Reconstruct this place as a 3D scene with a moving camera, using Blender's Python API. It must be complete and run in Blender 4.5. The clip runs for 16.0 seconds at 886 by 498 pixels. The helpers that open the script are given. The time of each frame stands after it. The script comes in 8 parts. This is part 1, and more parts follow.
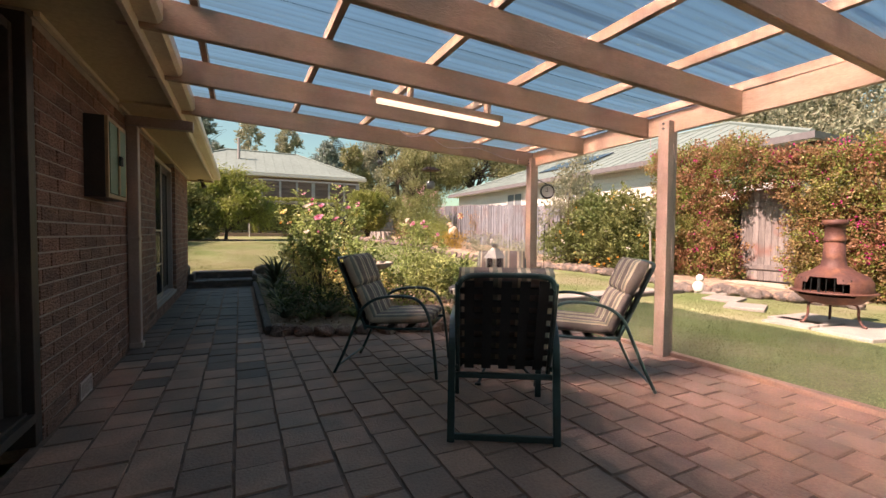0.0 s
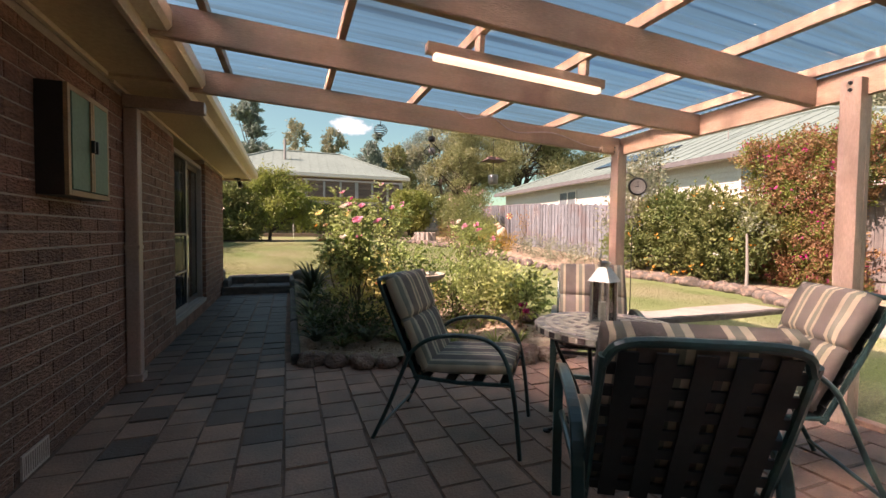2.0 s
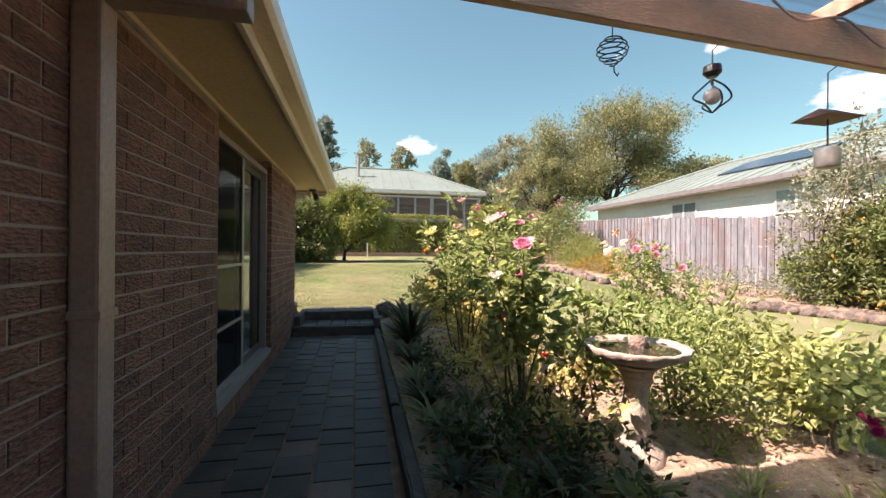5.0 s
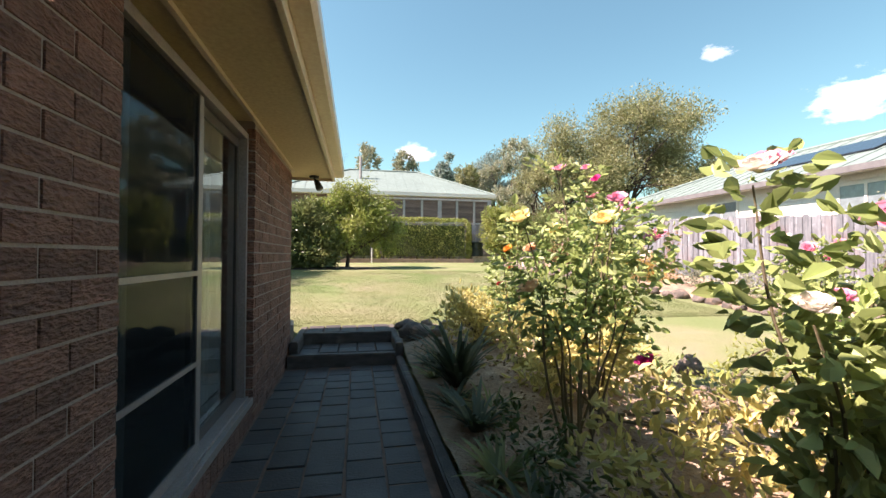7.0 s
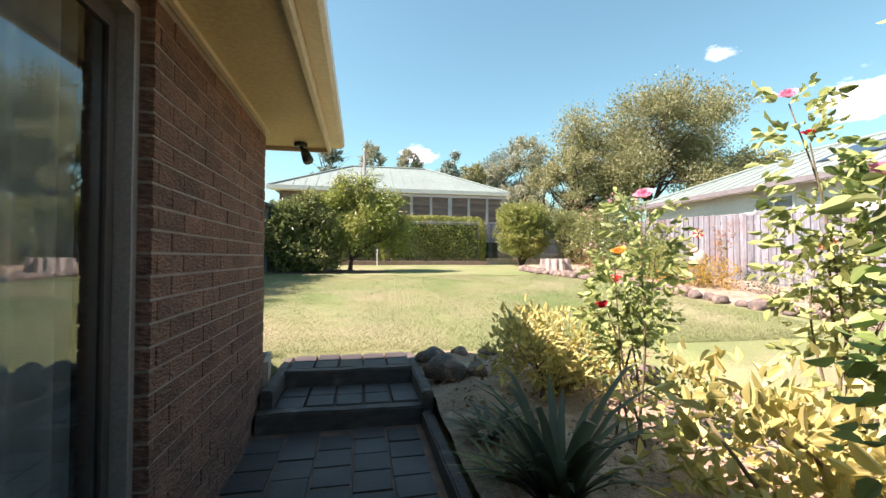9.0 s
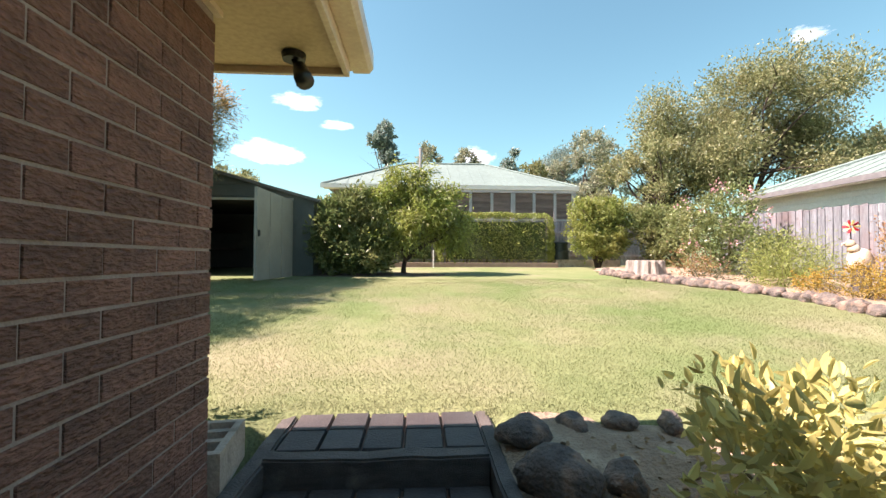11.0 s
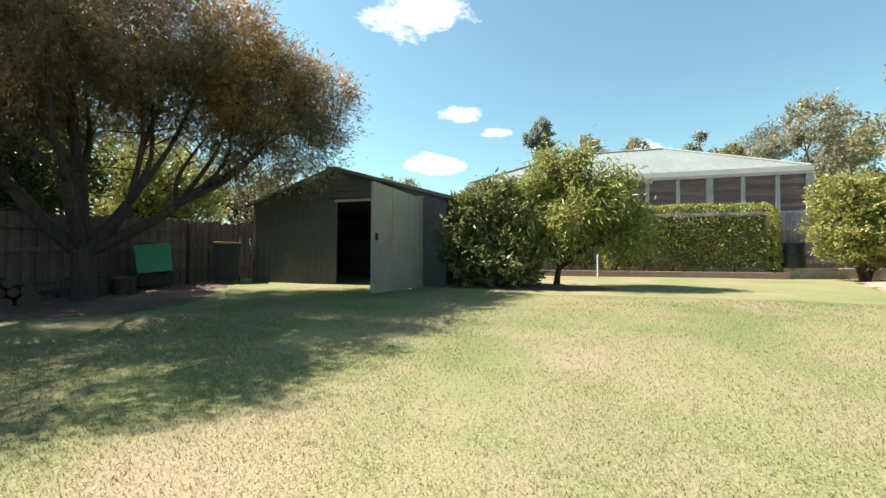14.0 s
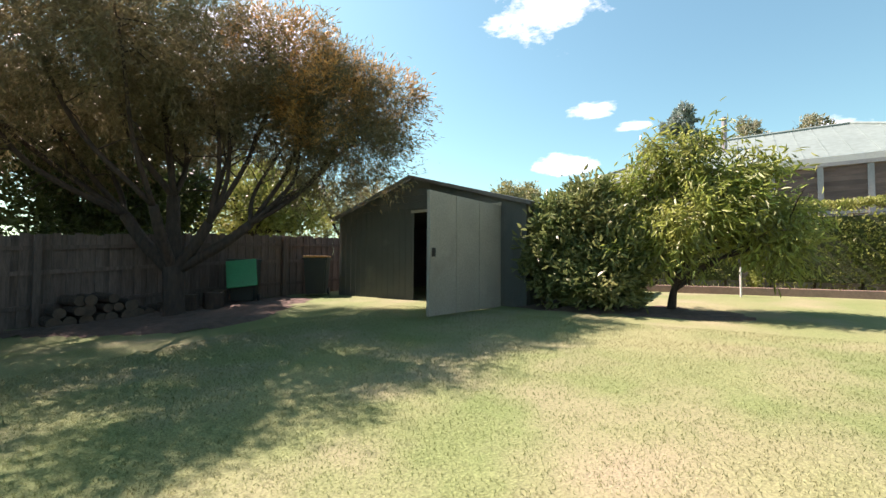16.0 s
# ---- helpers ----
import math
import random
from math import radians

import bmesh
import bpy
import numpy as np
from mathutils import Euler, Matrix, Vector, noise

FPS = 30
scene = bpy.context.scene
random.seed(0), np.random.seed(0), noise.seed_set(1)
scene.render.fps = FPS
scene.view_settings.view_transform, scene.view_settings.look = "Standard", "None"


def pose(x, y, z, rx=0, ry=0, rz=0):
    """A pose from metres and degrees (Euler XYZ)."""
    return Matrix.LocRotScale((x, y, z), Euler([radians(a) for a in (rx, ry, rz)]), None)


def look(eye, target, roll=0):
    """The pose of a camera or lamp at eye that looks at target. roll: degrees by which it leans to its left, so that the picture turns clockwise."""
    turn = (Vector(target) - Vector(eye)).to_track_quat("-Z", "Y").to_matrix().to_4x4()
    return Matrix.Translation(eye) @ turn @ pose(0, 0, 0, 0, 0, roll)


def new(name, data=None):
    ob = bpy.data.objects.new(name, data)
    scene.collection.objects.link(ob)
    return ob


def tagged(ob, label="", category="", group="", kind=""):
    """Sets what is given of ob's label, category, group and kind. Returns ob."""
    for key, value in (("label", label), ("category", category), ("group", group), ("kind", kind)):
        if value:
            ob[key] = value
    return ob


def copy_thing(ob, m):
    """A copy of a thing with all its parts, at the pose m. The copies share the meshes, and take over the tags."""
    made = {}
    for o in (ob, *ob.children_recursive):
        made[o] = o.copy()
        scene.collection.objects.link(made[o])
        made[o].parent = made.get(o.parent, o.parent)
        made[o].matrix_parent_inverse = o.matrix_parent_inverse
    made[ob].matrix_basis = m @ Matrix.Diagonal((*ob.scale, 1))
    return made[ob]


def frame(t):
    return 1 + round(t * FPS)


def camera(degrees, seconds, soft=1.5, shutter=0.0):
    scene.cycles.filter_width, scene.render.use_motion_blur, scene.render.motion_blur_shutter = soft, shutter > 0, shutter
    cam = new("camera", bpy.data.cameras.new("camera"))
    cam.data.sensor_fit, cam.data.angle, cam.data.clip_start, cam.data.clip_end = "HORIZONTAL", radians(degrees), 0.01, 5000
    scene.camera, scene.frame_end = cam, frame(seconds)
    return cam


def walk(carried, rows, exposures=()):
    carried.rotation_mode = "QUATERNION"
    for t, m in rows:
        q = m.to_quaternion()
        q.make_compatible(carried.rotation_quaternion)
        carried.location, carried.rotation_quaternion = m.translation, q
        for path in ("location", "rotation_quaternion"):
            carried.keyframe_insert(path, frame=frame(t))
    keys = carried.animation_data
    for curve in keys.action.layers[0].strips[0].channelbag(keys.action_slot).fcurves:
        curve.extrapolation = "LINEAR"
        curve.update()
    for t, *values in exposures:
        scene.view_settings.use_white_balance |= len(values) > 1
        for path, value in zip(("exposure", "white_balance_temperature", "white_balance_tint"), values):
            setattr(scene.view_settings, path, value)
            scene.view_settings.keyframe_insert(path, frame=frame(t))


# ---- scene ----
cam = camera(92.7, 16.0)
METRES, EYE, TILT, LEAN, TURN = 12.5, 1.13, 0.0, 0.0, -25.7
ROWS = [
    (0.0, 0.0, 0.0, 0.0, 0.02, -1.99, -0.44),
    (0.5, -0.0008, 0.0178, 0.0009, 0.22, -2.05, -0.49),
    (1.0, -0.0051, 0.0392, 0.0021, 1.18, -2.08, -0.57),
    (1.5, -0.0108, 0.0585, 0.0032, 2.97, -2.1, -0.56),
    (2.0, -0.0192, 0.0817, 0.0053, 5.66, -2.11, -0.59),
    (2.5, -0.031, 0.103, 0.0073, 8.69, -2.01, -0.55),
    (3.0, -0.0464, 0.1282, 0.0096, 11.23, -1.74, -0.51),
    (3.5, -0.0617, 0.1529, 0.0111, 12.66, -1.34, -0.45),
    (4.0, -0.0797, 0.1802, 0.0116, 13.68, -0.85, -0.44),
    (4.5, -0.0972, 0.2068, 0.0133, 14.11, -0.43, -0.43),
    (5.0, -0.1161, 0.2377, 0.0132, 14.26, 0.11, -0.44),
    (7.5, -0.2025, 0.3774, 0.0091, 14.14, 1.05, -0.23),
    (8.0, -0.2185, 0.409, 0.0101, 14.1, 1.13, -0.23),
    (8.5, -0.2327, 0.4393, 0.0102, 14.1, 1.17, -0.19),
    (11.0, -0.3002, 0.6016, 0.0084, 22.31, 1.43, -0.22),
    (11.5, -0.3117, 0.6304, 0.009, 24.72, 1.51, -0.22),
    (12.0, -0.3226, 0.6598, 0.0097, 27.87, 1.57, -0.26),
    (12.5, -0.3336, 0.6868, 0.0098, 31.69, 1.62, -0.26),
    (13.0, -0.3472, 0.718, 0.0092, 35.29, 1.63, -0.31),
    (13.5, -0.3623, 0.7471, 0.0104, 38.89, 1.79, -0.32),
    (14.0, -0.3778, 0.7788, 0.0153, 43.69, 1.89, -0.39),
    (14.5, -0.3885, 0.809, 0.0208, 48.38, 1.88, -0.39),
    (15.0, -0.3936, 0.8415, 0.0266, 53.15, 1.99, -0.31),
    (15.5, -0.3958, 0.8727, 0.0306, 56.6, 2.21, -0.35),
    (16.0, -0.3918, 0.9031, 0.0347, 60.97, 2.36, -0.37),
]
walk(cam, [(t, pose(0, 0, EYE, TILT, LEAN, TURN) @ pose(METRES * x, METRES * y, METRES * z, 90 + pitch, roll, yaw)) for t, x, y, z, yaw, pitch, roll in ROWS], exposures=[(0.0, 1.36, 7700, 40), (3.5, 1.46, 7400, 40), (5.0, 1.57, 7050, 34), (8.0, 1.85, 6700, 32), (11.0, 1.86, 6700, 30), (13.0, 1.66, 6650, 28), (14.5, 1.68, 6700, 30), (16.0, 1.72, 6800, 33)])

# ---- light ----
SUN_EL, SUN_AZ = 50.0, 182.5            # azimuth in degrees, counter-clockwise from +x, towards the sun
to_sun = Vector((math.cos(radians(SUN_EL)) * math.cos(radians(SUN_AZ)), math.cos(radians(SUN_EL)) * math.sin(radians(SUN_AZ)), math.sin(radians(SUN_EL))))
sun = new("sun", bpy.data.lights.new("sun", "SUN"))
sun.data.energy, sun.data.angle, sun.data.color = 5.0, radians(0.5), (1.0, 0.91, 0.78)
sun.matrix_world = look((0, 0, 30), tuple(Vector((0, 0, 30)) - to_sun))

world = bpy.data.worlds.new("world")
scene.world = world
world.use_nodes = True
wt = world.node_tree
wbg = wt.nodes["Background"]
sky = wt.nodes.new("ShaderNodeTexSky")
sky.sky_type, sky.sun_disc = "NISHITA", False
sky.sun_elevation, sky.sun_rotation = radians(SUN_EL), radians(90 - SUN_AZ)
sky.air_density, sky.dust_density, sky.ozone_density = 1.2, 1.0, 1.0
wbg.inputs[1].default_value = 0.066
# small fair-weather clouds, each a patch of broken noise round its own direction
CLOUDS = ((112.3, 31.5, 0.12, 0.07), (106.3, 19.6, 0.06, 0.022), (100.2, 17.2, 0.045, 0.013), (109.2, 13.2, 0.07, 0.026), (45.6, 22.3, 0.045, 0.018), (33.5, 15.8, 0.09, 0.042), (82.3, 13.6, 0.045, 0.022),
          (150.0, 26.0, 0.2, 0.07), (250.0, 30.0, 0.22, 0.08), (310.0, 22.0, 0.2, 0.06))


def wnode(kind, **values):
    n = wt.nodes.new("ShaderNode" + kind)
    for k, v in values.items():
        n.inputs[int(k[1:])].default_value = v
    return n


wgeo = wt.nodes.new("ShaderNodeTexCoord")
cloud = None
for az, el, wide, high in CLOUDS:
    a, e = radians(az), radians(el)
    sub = wnode("VectorMath", i1=(math.cos(e) * math.cos(a), math.cos(e) * math.sin(a), math.sin(e)))
    sub.operation = "SUBTRACT"
    sca = wnode("VectorMath", i1=(1 / wide, 1 / wide, 1 / high))
    sca.operation = "MULTIPLY"
    lng = wnode("VectorMath")
    lng.operation = "LENGTH"
    wt.links.new(wgeo.outputs["Generated"], sub.inputs[0])
    wt.links.new(sub.outputs[0], sca.inputs[0])
    wt.links.new(sca.outputs[0], lng.inputs[0])
    if cloud is None:
        cloud = lng.outputs["Value"]
    else:
        mn = wnode("Math")
        mn.operation = "MINIMUM"
        wt.links.new(cloud, mn.inputs[0])
        wt.links.new(lng.outputs["Value"], mn.inputs[1])
        cloud = mn.outputs[0]
wmap = wt.nodes.new("ShaderNodeMapping")
wmap.inputs["Scale"].default_value = (1.0, 1.0, 2.2)
wnoise = wt.nodes.new("ShaderNodeTexNoise")
wnoise.inputs["Scale"].default_value, wnoise.inputs["Detail"].default_value, wnoise.inputs["Roughness"].default_value = 11.0, 8.0, 0.62
wsum = wt.nodes.new("ShaderNodeMath")
wsum.operation, wsum.inputs[1].default_value = "MULTIPLY_ADD", 3.0
wneg = wt.nodes.new("ShaderNodeMath")
wneg.operation, wneg.inputs[0].default_value = "SUBTRACT", 0.0
wramp = wt.nodes.new("ShaderNodeMapRange")
wramp.inputs[1].default_value, wramp.inputs[2].default_value, wramp.inputs[4].default_value = 0.62, 1.45, 0.9
wmix = wt.nodes.new("ShaderNodeMix")
wmix.data_type = "RGBA"
wt.links.new(wgeo.outputs["Generated"], wmap.inputs[0])
wt.links.new(wmap.outputs[0], wnoise.inputs["Vector"])
wt.links.new(wnoise.outputs[0], wsum.inputs[0])
wt.links.new(cloud, wneg.inputs[1])
wt.links.new(wneg.outputs[0], wsum.inputs[2])
wt.links.new(wsum.outputs[0], wramp.inputs[0])
wt.links.new(wramp.outputs[0], wmix.inputs["Factor"])
wmix.inputs["B"].default_value = (12.0, 12.4, 12.8, 1)
wtint = wt.nodes.new("ShaderNodeMix")
wtint.data_type, wtint.blend_type = "RGBA", "MULTIPLY"
wtint.inputs["Factor"].default_value = 1.0
wtint.inputs["B"].default_value = (0.69, 1.08, 0.885, 1)
wt.links.new(sky.outputs[0], wtint.inputs["A"])
wt.links.new(wtint.outputs["Result"], wmix.inputs["A"])
wt.links.new(wmix.outputs["Result"], wbg.inputs[0])


# ---- materials ----
def material(name, a, b=None, rough=0.7, metal=0.0, scale=6.0, fine=60.0, bump=0.15, vary=0.0, fine_mix=0.35, stretch=(1, 1, 1), dirt=None, dirt_scale=1.5,
             dirt_lo=0.5, dirt_hi=0.7, translucent=0.0, island=False, coat=0.0, spec=0.5, bump_dist=0.01):
    """A two-scale procedural surface: colours a and b mixed by coarse and fine noise, stains of colour dirt, bump from the fine noise."""
    m = bpy.data.materials.new(name)
    m.use_nodes = True
    nt = m.node_tree
    nodes, links = nt.nodes, nt.links
    bs = nodes["Principled BSDF"]
    b = b or tuple(c * 0.75 for c in a)
    co = nodes.new("ShaderNodeTexCoord")
    mp = nodes.new("ShaderNodeMapping")
    mp.inputs["Scale"].default_value = stretch
    gp = nodes.new("ShaderNodeNewGeometry")
    links.new(gp.outputs["Position"], mp.inputs[0])
    n1, n2 = nodes.new("ShaderNodeTexNoise"), nodes.new("ShaderNodeTexNoise")
    n1.inputs["Scale"].default_value, n1.inputs["Detail"].default_value = scale, 4
    n2.inputs["Scale"].default_value, n2.inputs["Detail"].default_value = fine, 5
    links.new(mp.outputs[0], n1.inputs["Vector"])
    links.new(mp.outputs[0], n2.inputs["Vector"])
    r1 = nodes.new("ShaderNodeMapRange")
    r1.inputs[1].default_value, r1.inputs[2].default_value = 0.32, 0.68
    links.new(n1.outputs[0], r1.inputs[0])
    mx = nodes.new("ShaderNodeMix")
    mx.data_type = "RGBA"
    mx.inputs["A"].default_value, mx.inputs["B"].default_value = (*a, 1), (*b, 1)
    links.new(r1.outputs[0], mx.inputs["Factor"])
    m2 = nodes.new("ShaderNodeMix")
    m2.data_type, m2.blend_type = "RGBA", "OVERLAY"
    m2.inputs["Factor"].default_value = fine_mix
    links.new(mx.outputs["Result"], m2.inputs["A"])
    links.new(n2.outputs[0], m2.inputs["B"])
    out = m2.outputs["Result"]
    if dirt:
        n3 = nodes.new("ShaderNodeTexNoise")
        n3.inputs["Scale"].default_value, n3.inputs["Detail"].default_value = dirt_scale, 6
        links.new(gp.outputs["Position"], n3.inputs["Vector"])
        r3 = nodes.new("ShaderNodeMapRange")
        r3.inputs[1].default_value, r3.inputs[2].default_value = dirt_lo, dirt_hi
        links.new(n3.outputs[0], r3.inputs[0])
        m3 = nodes.new("ShaderNodeMix")
        m3.data_type = "RGBA"
        m3.inputs["B"].default_value = (*dirt, 1)
        links.new(r3.outputs[0], m3.inputs["Factor"])
        links.new(out, m3.inputs["A"])
        out = m3.outputs["Result"]
    if vary:
        hs = nodes.new("ShaderNodeHueSaturation")
        vr = nodes.new("ShaderNodeMapRange")
        vr.inputs[3].default_value, vr.inputs[4].default_value = 1 - vary, 1 + vary
        if island:
            links.new(gp.outputs["Random Per Island"], vr.inputs[0])
        else:
            oi = nodes.new("ShaderNodeObjectInfo")
            links.new(oi.outputs["Random"], vr.inputs[0])
        links.new(vr.outputs[0], hs.inputs["Value"])
        links.new(out, hs.inputs["Color"])
        out = hs.outputs[0]
    links.new(out, bs.inputs["Base Color"])
    bs.inputs["Roughness"].default_value, bs.inputs["Metallic"].default_value = rough, metal
    bs.inputs["Specular IOR Level"].default_value = spec
    bs.inputs["Coat Weight"].default_value = coat
    if bump:
        bp = nodes.new("ShaderNodeBump")
        bp.inputs["Strength"].default_value, bp.inputs["Distance"].default_value = bump, bump_dist
        links.new(n2.outputs[0], bp.inputs["Height"])
        links.new(bp.outputs[0], bs.inputs["Normal"])
    if translucent:
        tr = nodes.new("ShaderNodeBsdfTranslucent")
        ms = nodes.new("ShaderNodeMixShader")
        ms.inputs[0].default_value = translucent
        links.new(out, tr.inputs[0])
        links.new(bs.outputs[0], ms.inputs[1])
        links.new(tr.outputs[0], ms.inputs[2])
        links.new(ms.outputs[0], nodes["Material Output"].inputs[0])
    return m


def leaf_material(name, a, b, rough=0.45, translucent=0.35, vary=0.35, scale=0.9, spec=0.4):
    return material(name, a, b, rough=rough, scale=scale, fine=25, bump=0, vary=vary, island=True, translucent=translucent, fine_mix=0.15, spec=spec)


BRICK = material("clinker_brick", (0.30, 0.142, 0.102), (0.20, 0.096, 0.073), rough=0.8, scale=5, fine=30, bump=1.0, vary=0.22, stretch=(1, 1, 2.6), bump_dist=0.05, fine_mix=0.55)
BRICKS_JOINED = material("clinker_brick_joined", (0.30, 0.142, 0.102), (0.20, 0.096, 0.073), rough=0.8, scale=5, fine=30, bump=1.0, vary=0.22, island=True, stretch=(1, 1, 2.6), bump_dist=0.05, fine_mix=0.55)
MORTAR = material("mortar", (0.39, 0.31, 0.27), (0.31, 0.24, 0.21), rough=0.95, scale=9, fine=120, bump=0.4)
PAVER = material("paver", (0.42, 0.225, 0.16), (0.27, 0.155, 0.12), rough=0.62, scale=3, fine=70, bump=0.5, vary=0.16, dirt=(0.22, 0.15, 0.12), dirt_scale=2.2, spec=0.5)
# darker copies of the paver: shade along the house wall put into the colour
PAVER_SHADED = material("shaded_paver", (0.068, 0.054, 0.052), (0.042, 0.035, 0.036), rough=0.55, scale=3, fine=70, bump=0.5, vary=0.25, dirt=(0.085, 0.075, 0.073), dirt_scale=2.2, spec=0.4)
PAVER_HALF_SHADED = material("half_shaded_paver", (0.17, 0.10, 0.08), (0.105, 0.069, 0.06), rough=0.6, scale=3, fine=70, bump=0.5, vary=0.18, dirt=(0.13, 0.095, 0.085), dirt_scale=2.2, spec=0.5)
PAVER_JOINED = material("paver_joined", (0.42, 0.225, 0.16), (0.27, 0.155, 0.12), rough=0.62, scale=3, fine=70, bump=0.5, vary=0.16, island=True, dirt=(0.22, 0.15, 0.12), dirt_scale=2.2, spec=0.5)
JOINT = material("paver_joint_sand", (0.26, 0.15, 0.11), (0.12, 0.078, 0.062), rough=0.95, scale=8, fine=150, bump=0.5)
BEAM = material("painted_beam", (0.45, 0.285, 0.195), (0.38, 0.235, 0.16), rough=0.55, scale=2.5, fine=30, bump=0.35, stretch=(1, 6, 6), dirt=(0.26, 0.15, 0.11), dirt_scale=2.5, dirt_lo=0.58, dirt_hi=0.75)
BEAM_LONG = material("painted_batten", (0.50, 0.325, 0.22), (0.41, 0.26, 0.175), rough=0.55, scale=2.5, fine=30, bump=0.35, stretch=(6, 1, 6), dirt=(0.20, 0.11, 0.075), dirt_scale=3.5, dirt_lo=0.55, dirt_hi=0.75)
POST = material("painted_post", (0.42, 0.285, 0.22), (0.35, 0.235, 0.18), rough=0.55, scale=3, fine=35, bump=0.25, stretch=(5, 5, 1), dirt=(0.24, 0.14, 0.11), dirt_scale=4, dirt_lo=0.6, dirt_hi=0.78)
SOFFIT = material("cream_soffit", (0.60, 0.45, 0.27), (0.56, 0.42, 0.25), rough=0.6, scale=1.5, fine=40, bump=0.08, dirt=(0.42, 0.31, 0.19), dirt_scale=1.2, dirt_lo=0.6, dirt_hi=0.85)
FASCIA = material("cream_gutter", (0.68, 0.54, 0.40), (0.62, 0.48, 0.36), rough=0.35, scale=2, fine=50, bump=0.05, dirt=(0.45, 0.34, 0.25), dirt_scale=2, dirt_lo=0.6, dirt_hi=0.8)
TRIM = material("pinkish_trim", (0.55, 0.40, 0.36), (0.48, 0.35, 0.31), rough=0.4, scale=3, fine=60, bump=0.05)
PIPE = material("painted_downpipe", (0.36, 0.25, 0.22), (0.30, 0.21, 0.185), rough=0.4, scale=3, fine=60, bump=0.05)
ALU = material("aluminium_frame", (0.36, 0.31, 0.30), (0.31, 0.27, 0.26), rough=0.4, metal=0.35, scale=3, fine=80, bump=0.04)
TILE_ROOF = material("roof_tile", (0.17, 0.10, 0.08), (0.12, 0.07, 0.06), rough=0.8, scale=3, fine=40, bump=0.4)
SLEEPER = material("old_timber_sleeper", (0.11, 0.092, 0.082), (0.055, 0.046, 0.043), rough=0.7, scale=4, fine=45, bump=0.9, stretch=(2, 2, 6), dirt=(0.17, 0.145, 0.13), dirt_scale=5, dirt_lo=0.6, dirt_hi=0.72)
SOIL = material("dry_bed_soil", (0.35, 0.25, 0.175), (0.23, 0.16, 0.115), rough=0.95, scale=4, fine=45, bump=1.0, bump_dist=0.03, dirt=(0.48, 0.37, 0.27), dirt_scale=6, dirt_lo=0.5, dirt_hi=0.7)
ROCK = material("bluestone_rock", (0.17, 0.135, 0.115), (0.085, 0.07, 0.065), rough=0.85, scale=7, fine=40, bump=1.0, bump_dist=0.03, dirt=(0.30, 0.20, 0.15), dirt_scale=9, dirt_lo=0.5, dirt_hi=0.68)
ROCK_RED = material("red_field_rock", (0.26, 0.15, 0.11), (0.15, 0.09, 0.075), rough=0.85, scale=7, fine=40, bump=1.0, bump_dist=0.03, dirt=(0.33, 0.24, 0.19), dirt_scale=9, dirt_lo=0.5, dirt_hi=0.7)
FENCE = material("weathered_paling", (0.215, 0.225, 0.25), (0.125, 0.13, 0.148), rough=0.9, scale=5, fine=22, bump=0.6, vary=0.25, stretch=(5, 5, 0.6), dirt=(0.17, 0.12, 0.12), dirt_scale=1.4, dirt_lo=0.5, dirt_hi=0.75)
FENCE_JOINED = material("weathered_paling_joined", (0.215, 0.225, 0.25), (0.125, 0.13, 0.148), rough=0.9, scale=5, fine=22, bump=0.6, vary=0.25, island=True, stretch=(5, 5, 0.6), dirt=(0.17, 0.12, 0.12), dirt_scale=1.4, dirt_lo=0.5, dirt_hi=0.75)
FENCE_W = material("brown_paling", (0.165, 0.125, 0.108), (0.10, 0.078, 0.068), rough=0.9, scale=5, fine=22, bump=0.6, vary=0.2, stretch=(5, 5, 0.6))
SHED = material("green_grey_shed_steel", (0.088, 0.096, 0.088), (0.072, 0.08, 0.075), rough=0.5, metal=0.15, scale=2, fine=40, bump=0.05, dirt=(0.15, 0.15, 0.135), dirt_scale=1.5, dirt_lo=0.6, dirt_hi=0.8)
SHED_DOOR = material("beige_shed_door", (0.32, 0.30, 0.25), (0.28, 0.265, 0.22), rough=0.5, scale=2, fine=40, bump=0.05, dirt=(0.22, 0.20, 0.165), dirt_scale=1.5, dirt_lo=0.58, dirt_hi=0.8)
# near-black for hollows, their shade put into the colour
DARK = material("interior_shade_black", (0.03, 0.03, 0.03), rough=0.9)
ROOF_G = material("pale_green_steel_roof", (0.165, 0.215, 0.20), (0.145, 0.19, 0.178), rough=0.65, scale=0.5, fine=6, bump=0.03, spec=0.3)
WEATHERBOARD = material("cream_weatherboard", (0.70, 0.66, 0.61), (0.64, 0.60, 0.56), rough=0.6, scale=1, fine=20, bump=0.05)
SCREEN_WOOD = material("red_brown_slat", (0.24, 0.15, 0.125), (0.16, 0.10, 0.085), rough=0.8, scale=2, fine=25, bump=0.3, vary=0.25, stretch=(1, 1, 5))
SCREEN_POST = material("grey_screen_post", (0.42, 0.38, 0.37), (0.36, 0.325, 0.315), rough=0.7, scale=2, fine=25, bump=0.2)
BARK = material("brown_bark", (0.08, 0.057, 0.044), (0.042, 0.032, 0.027), rough=0.95, scale=6, fine=28, bump=1.0, stretch=(3, 3, 0.7), bump_dist=0.03)
STEM = material("rose_stem", (0.16, 0.13, 0.07), (0.10, 0.075, 0.045), rough=0.8, scale=8, fine=60, bump=0.3)
GREEN_STEEL = material("green_enamel", (0.018, 0.055, 0.052), (0.014, 0.042, 0.042), rough=0.28, scale=4, fine=60, bump=0.03, coat=0.3, dirt=(0.05, 0.07, 0.06), dirt_scale=9, dirt_lo=0.62, dirt_hi=0.8)
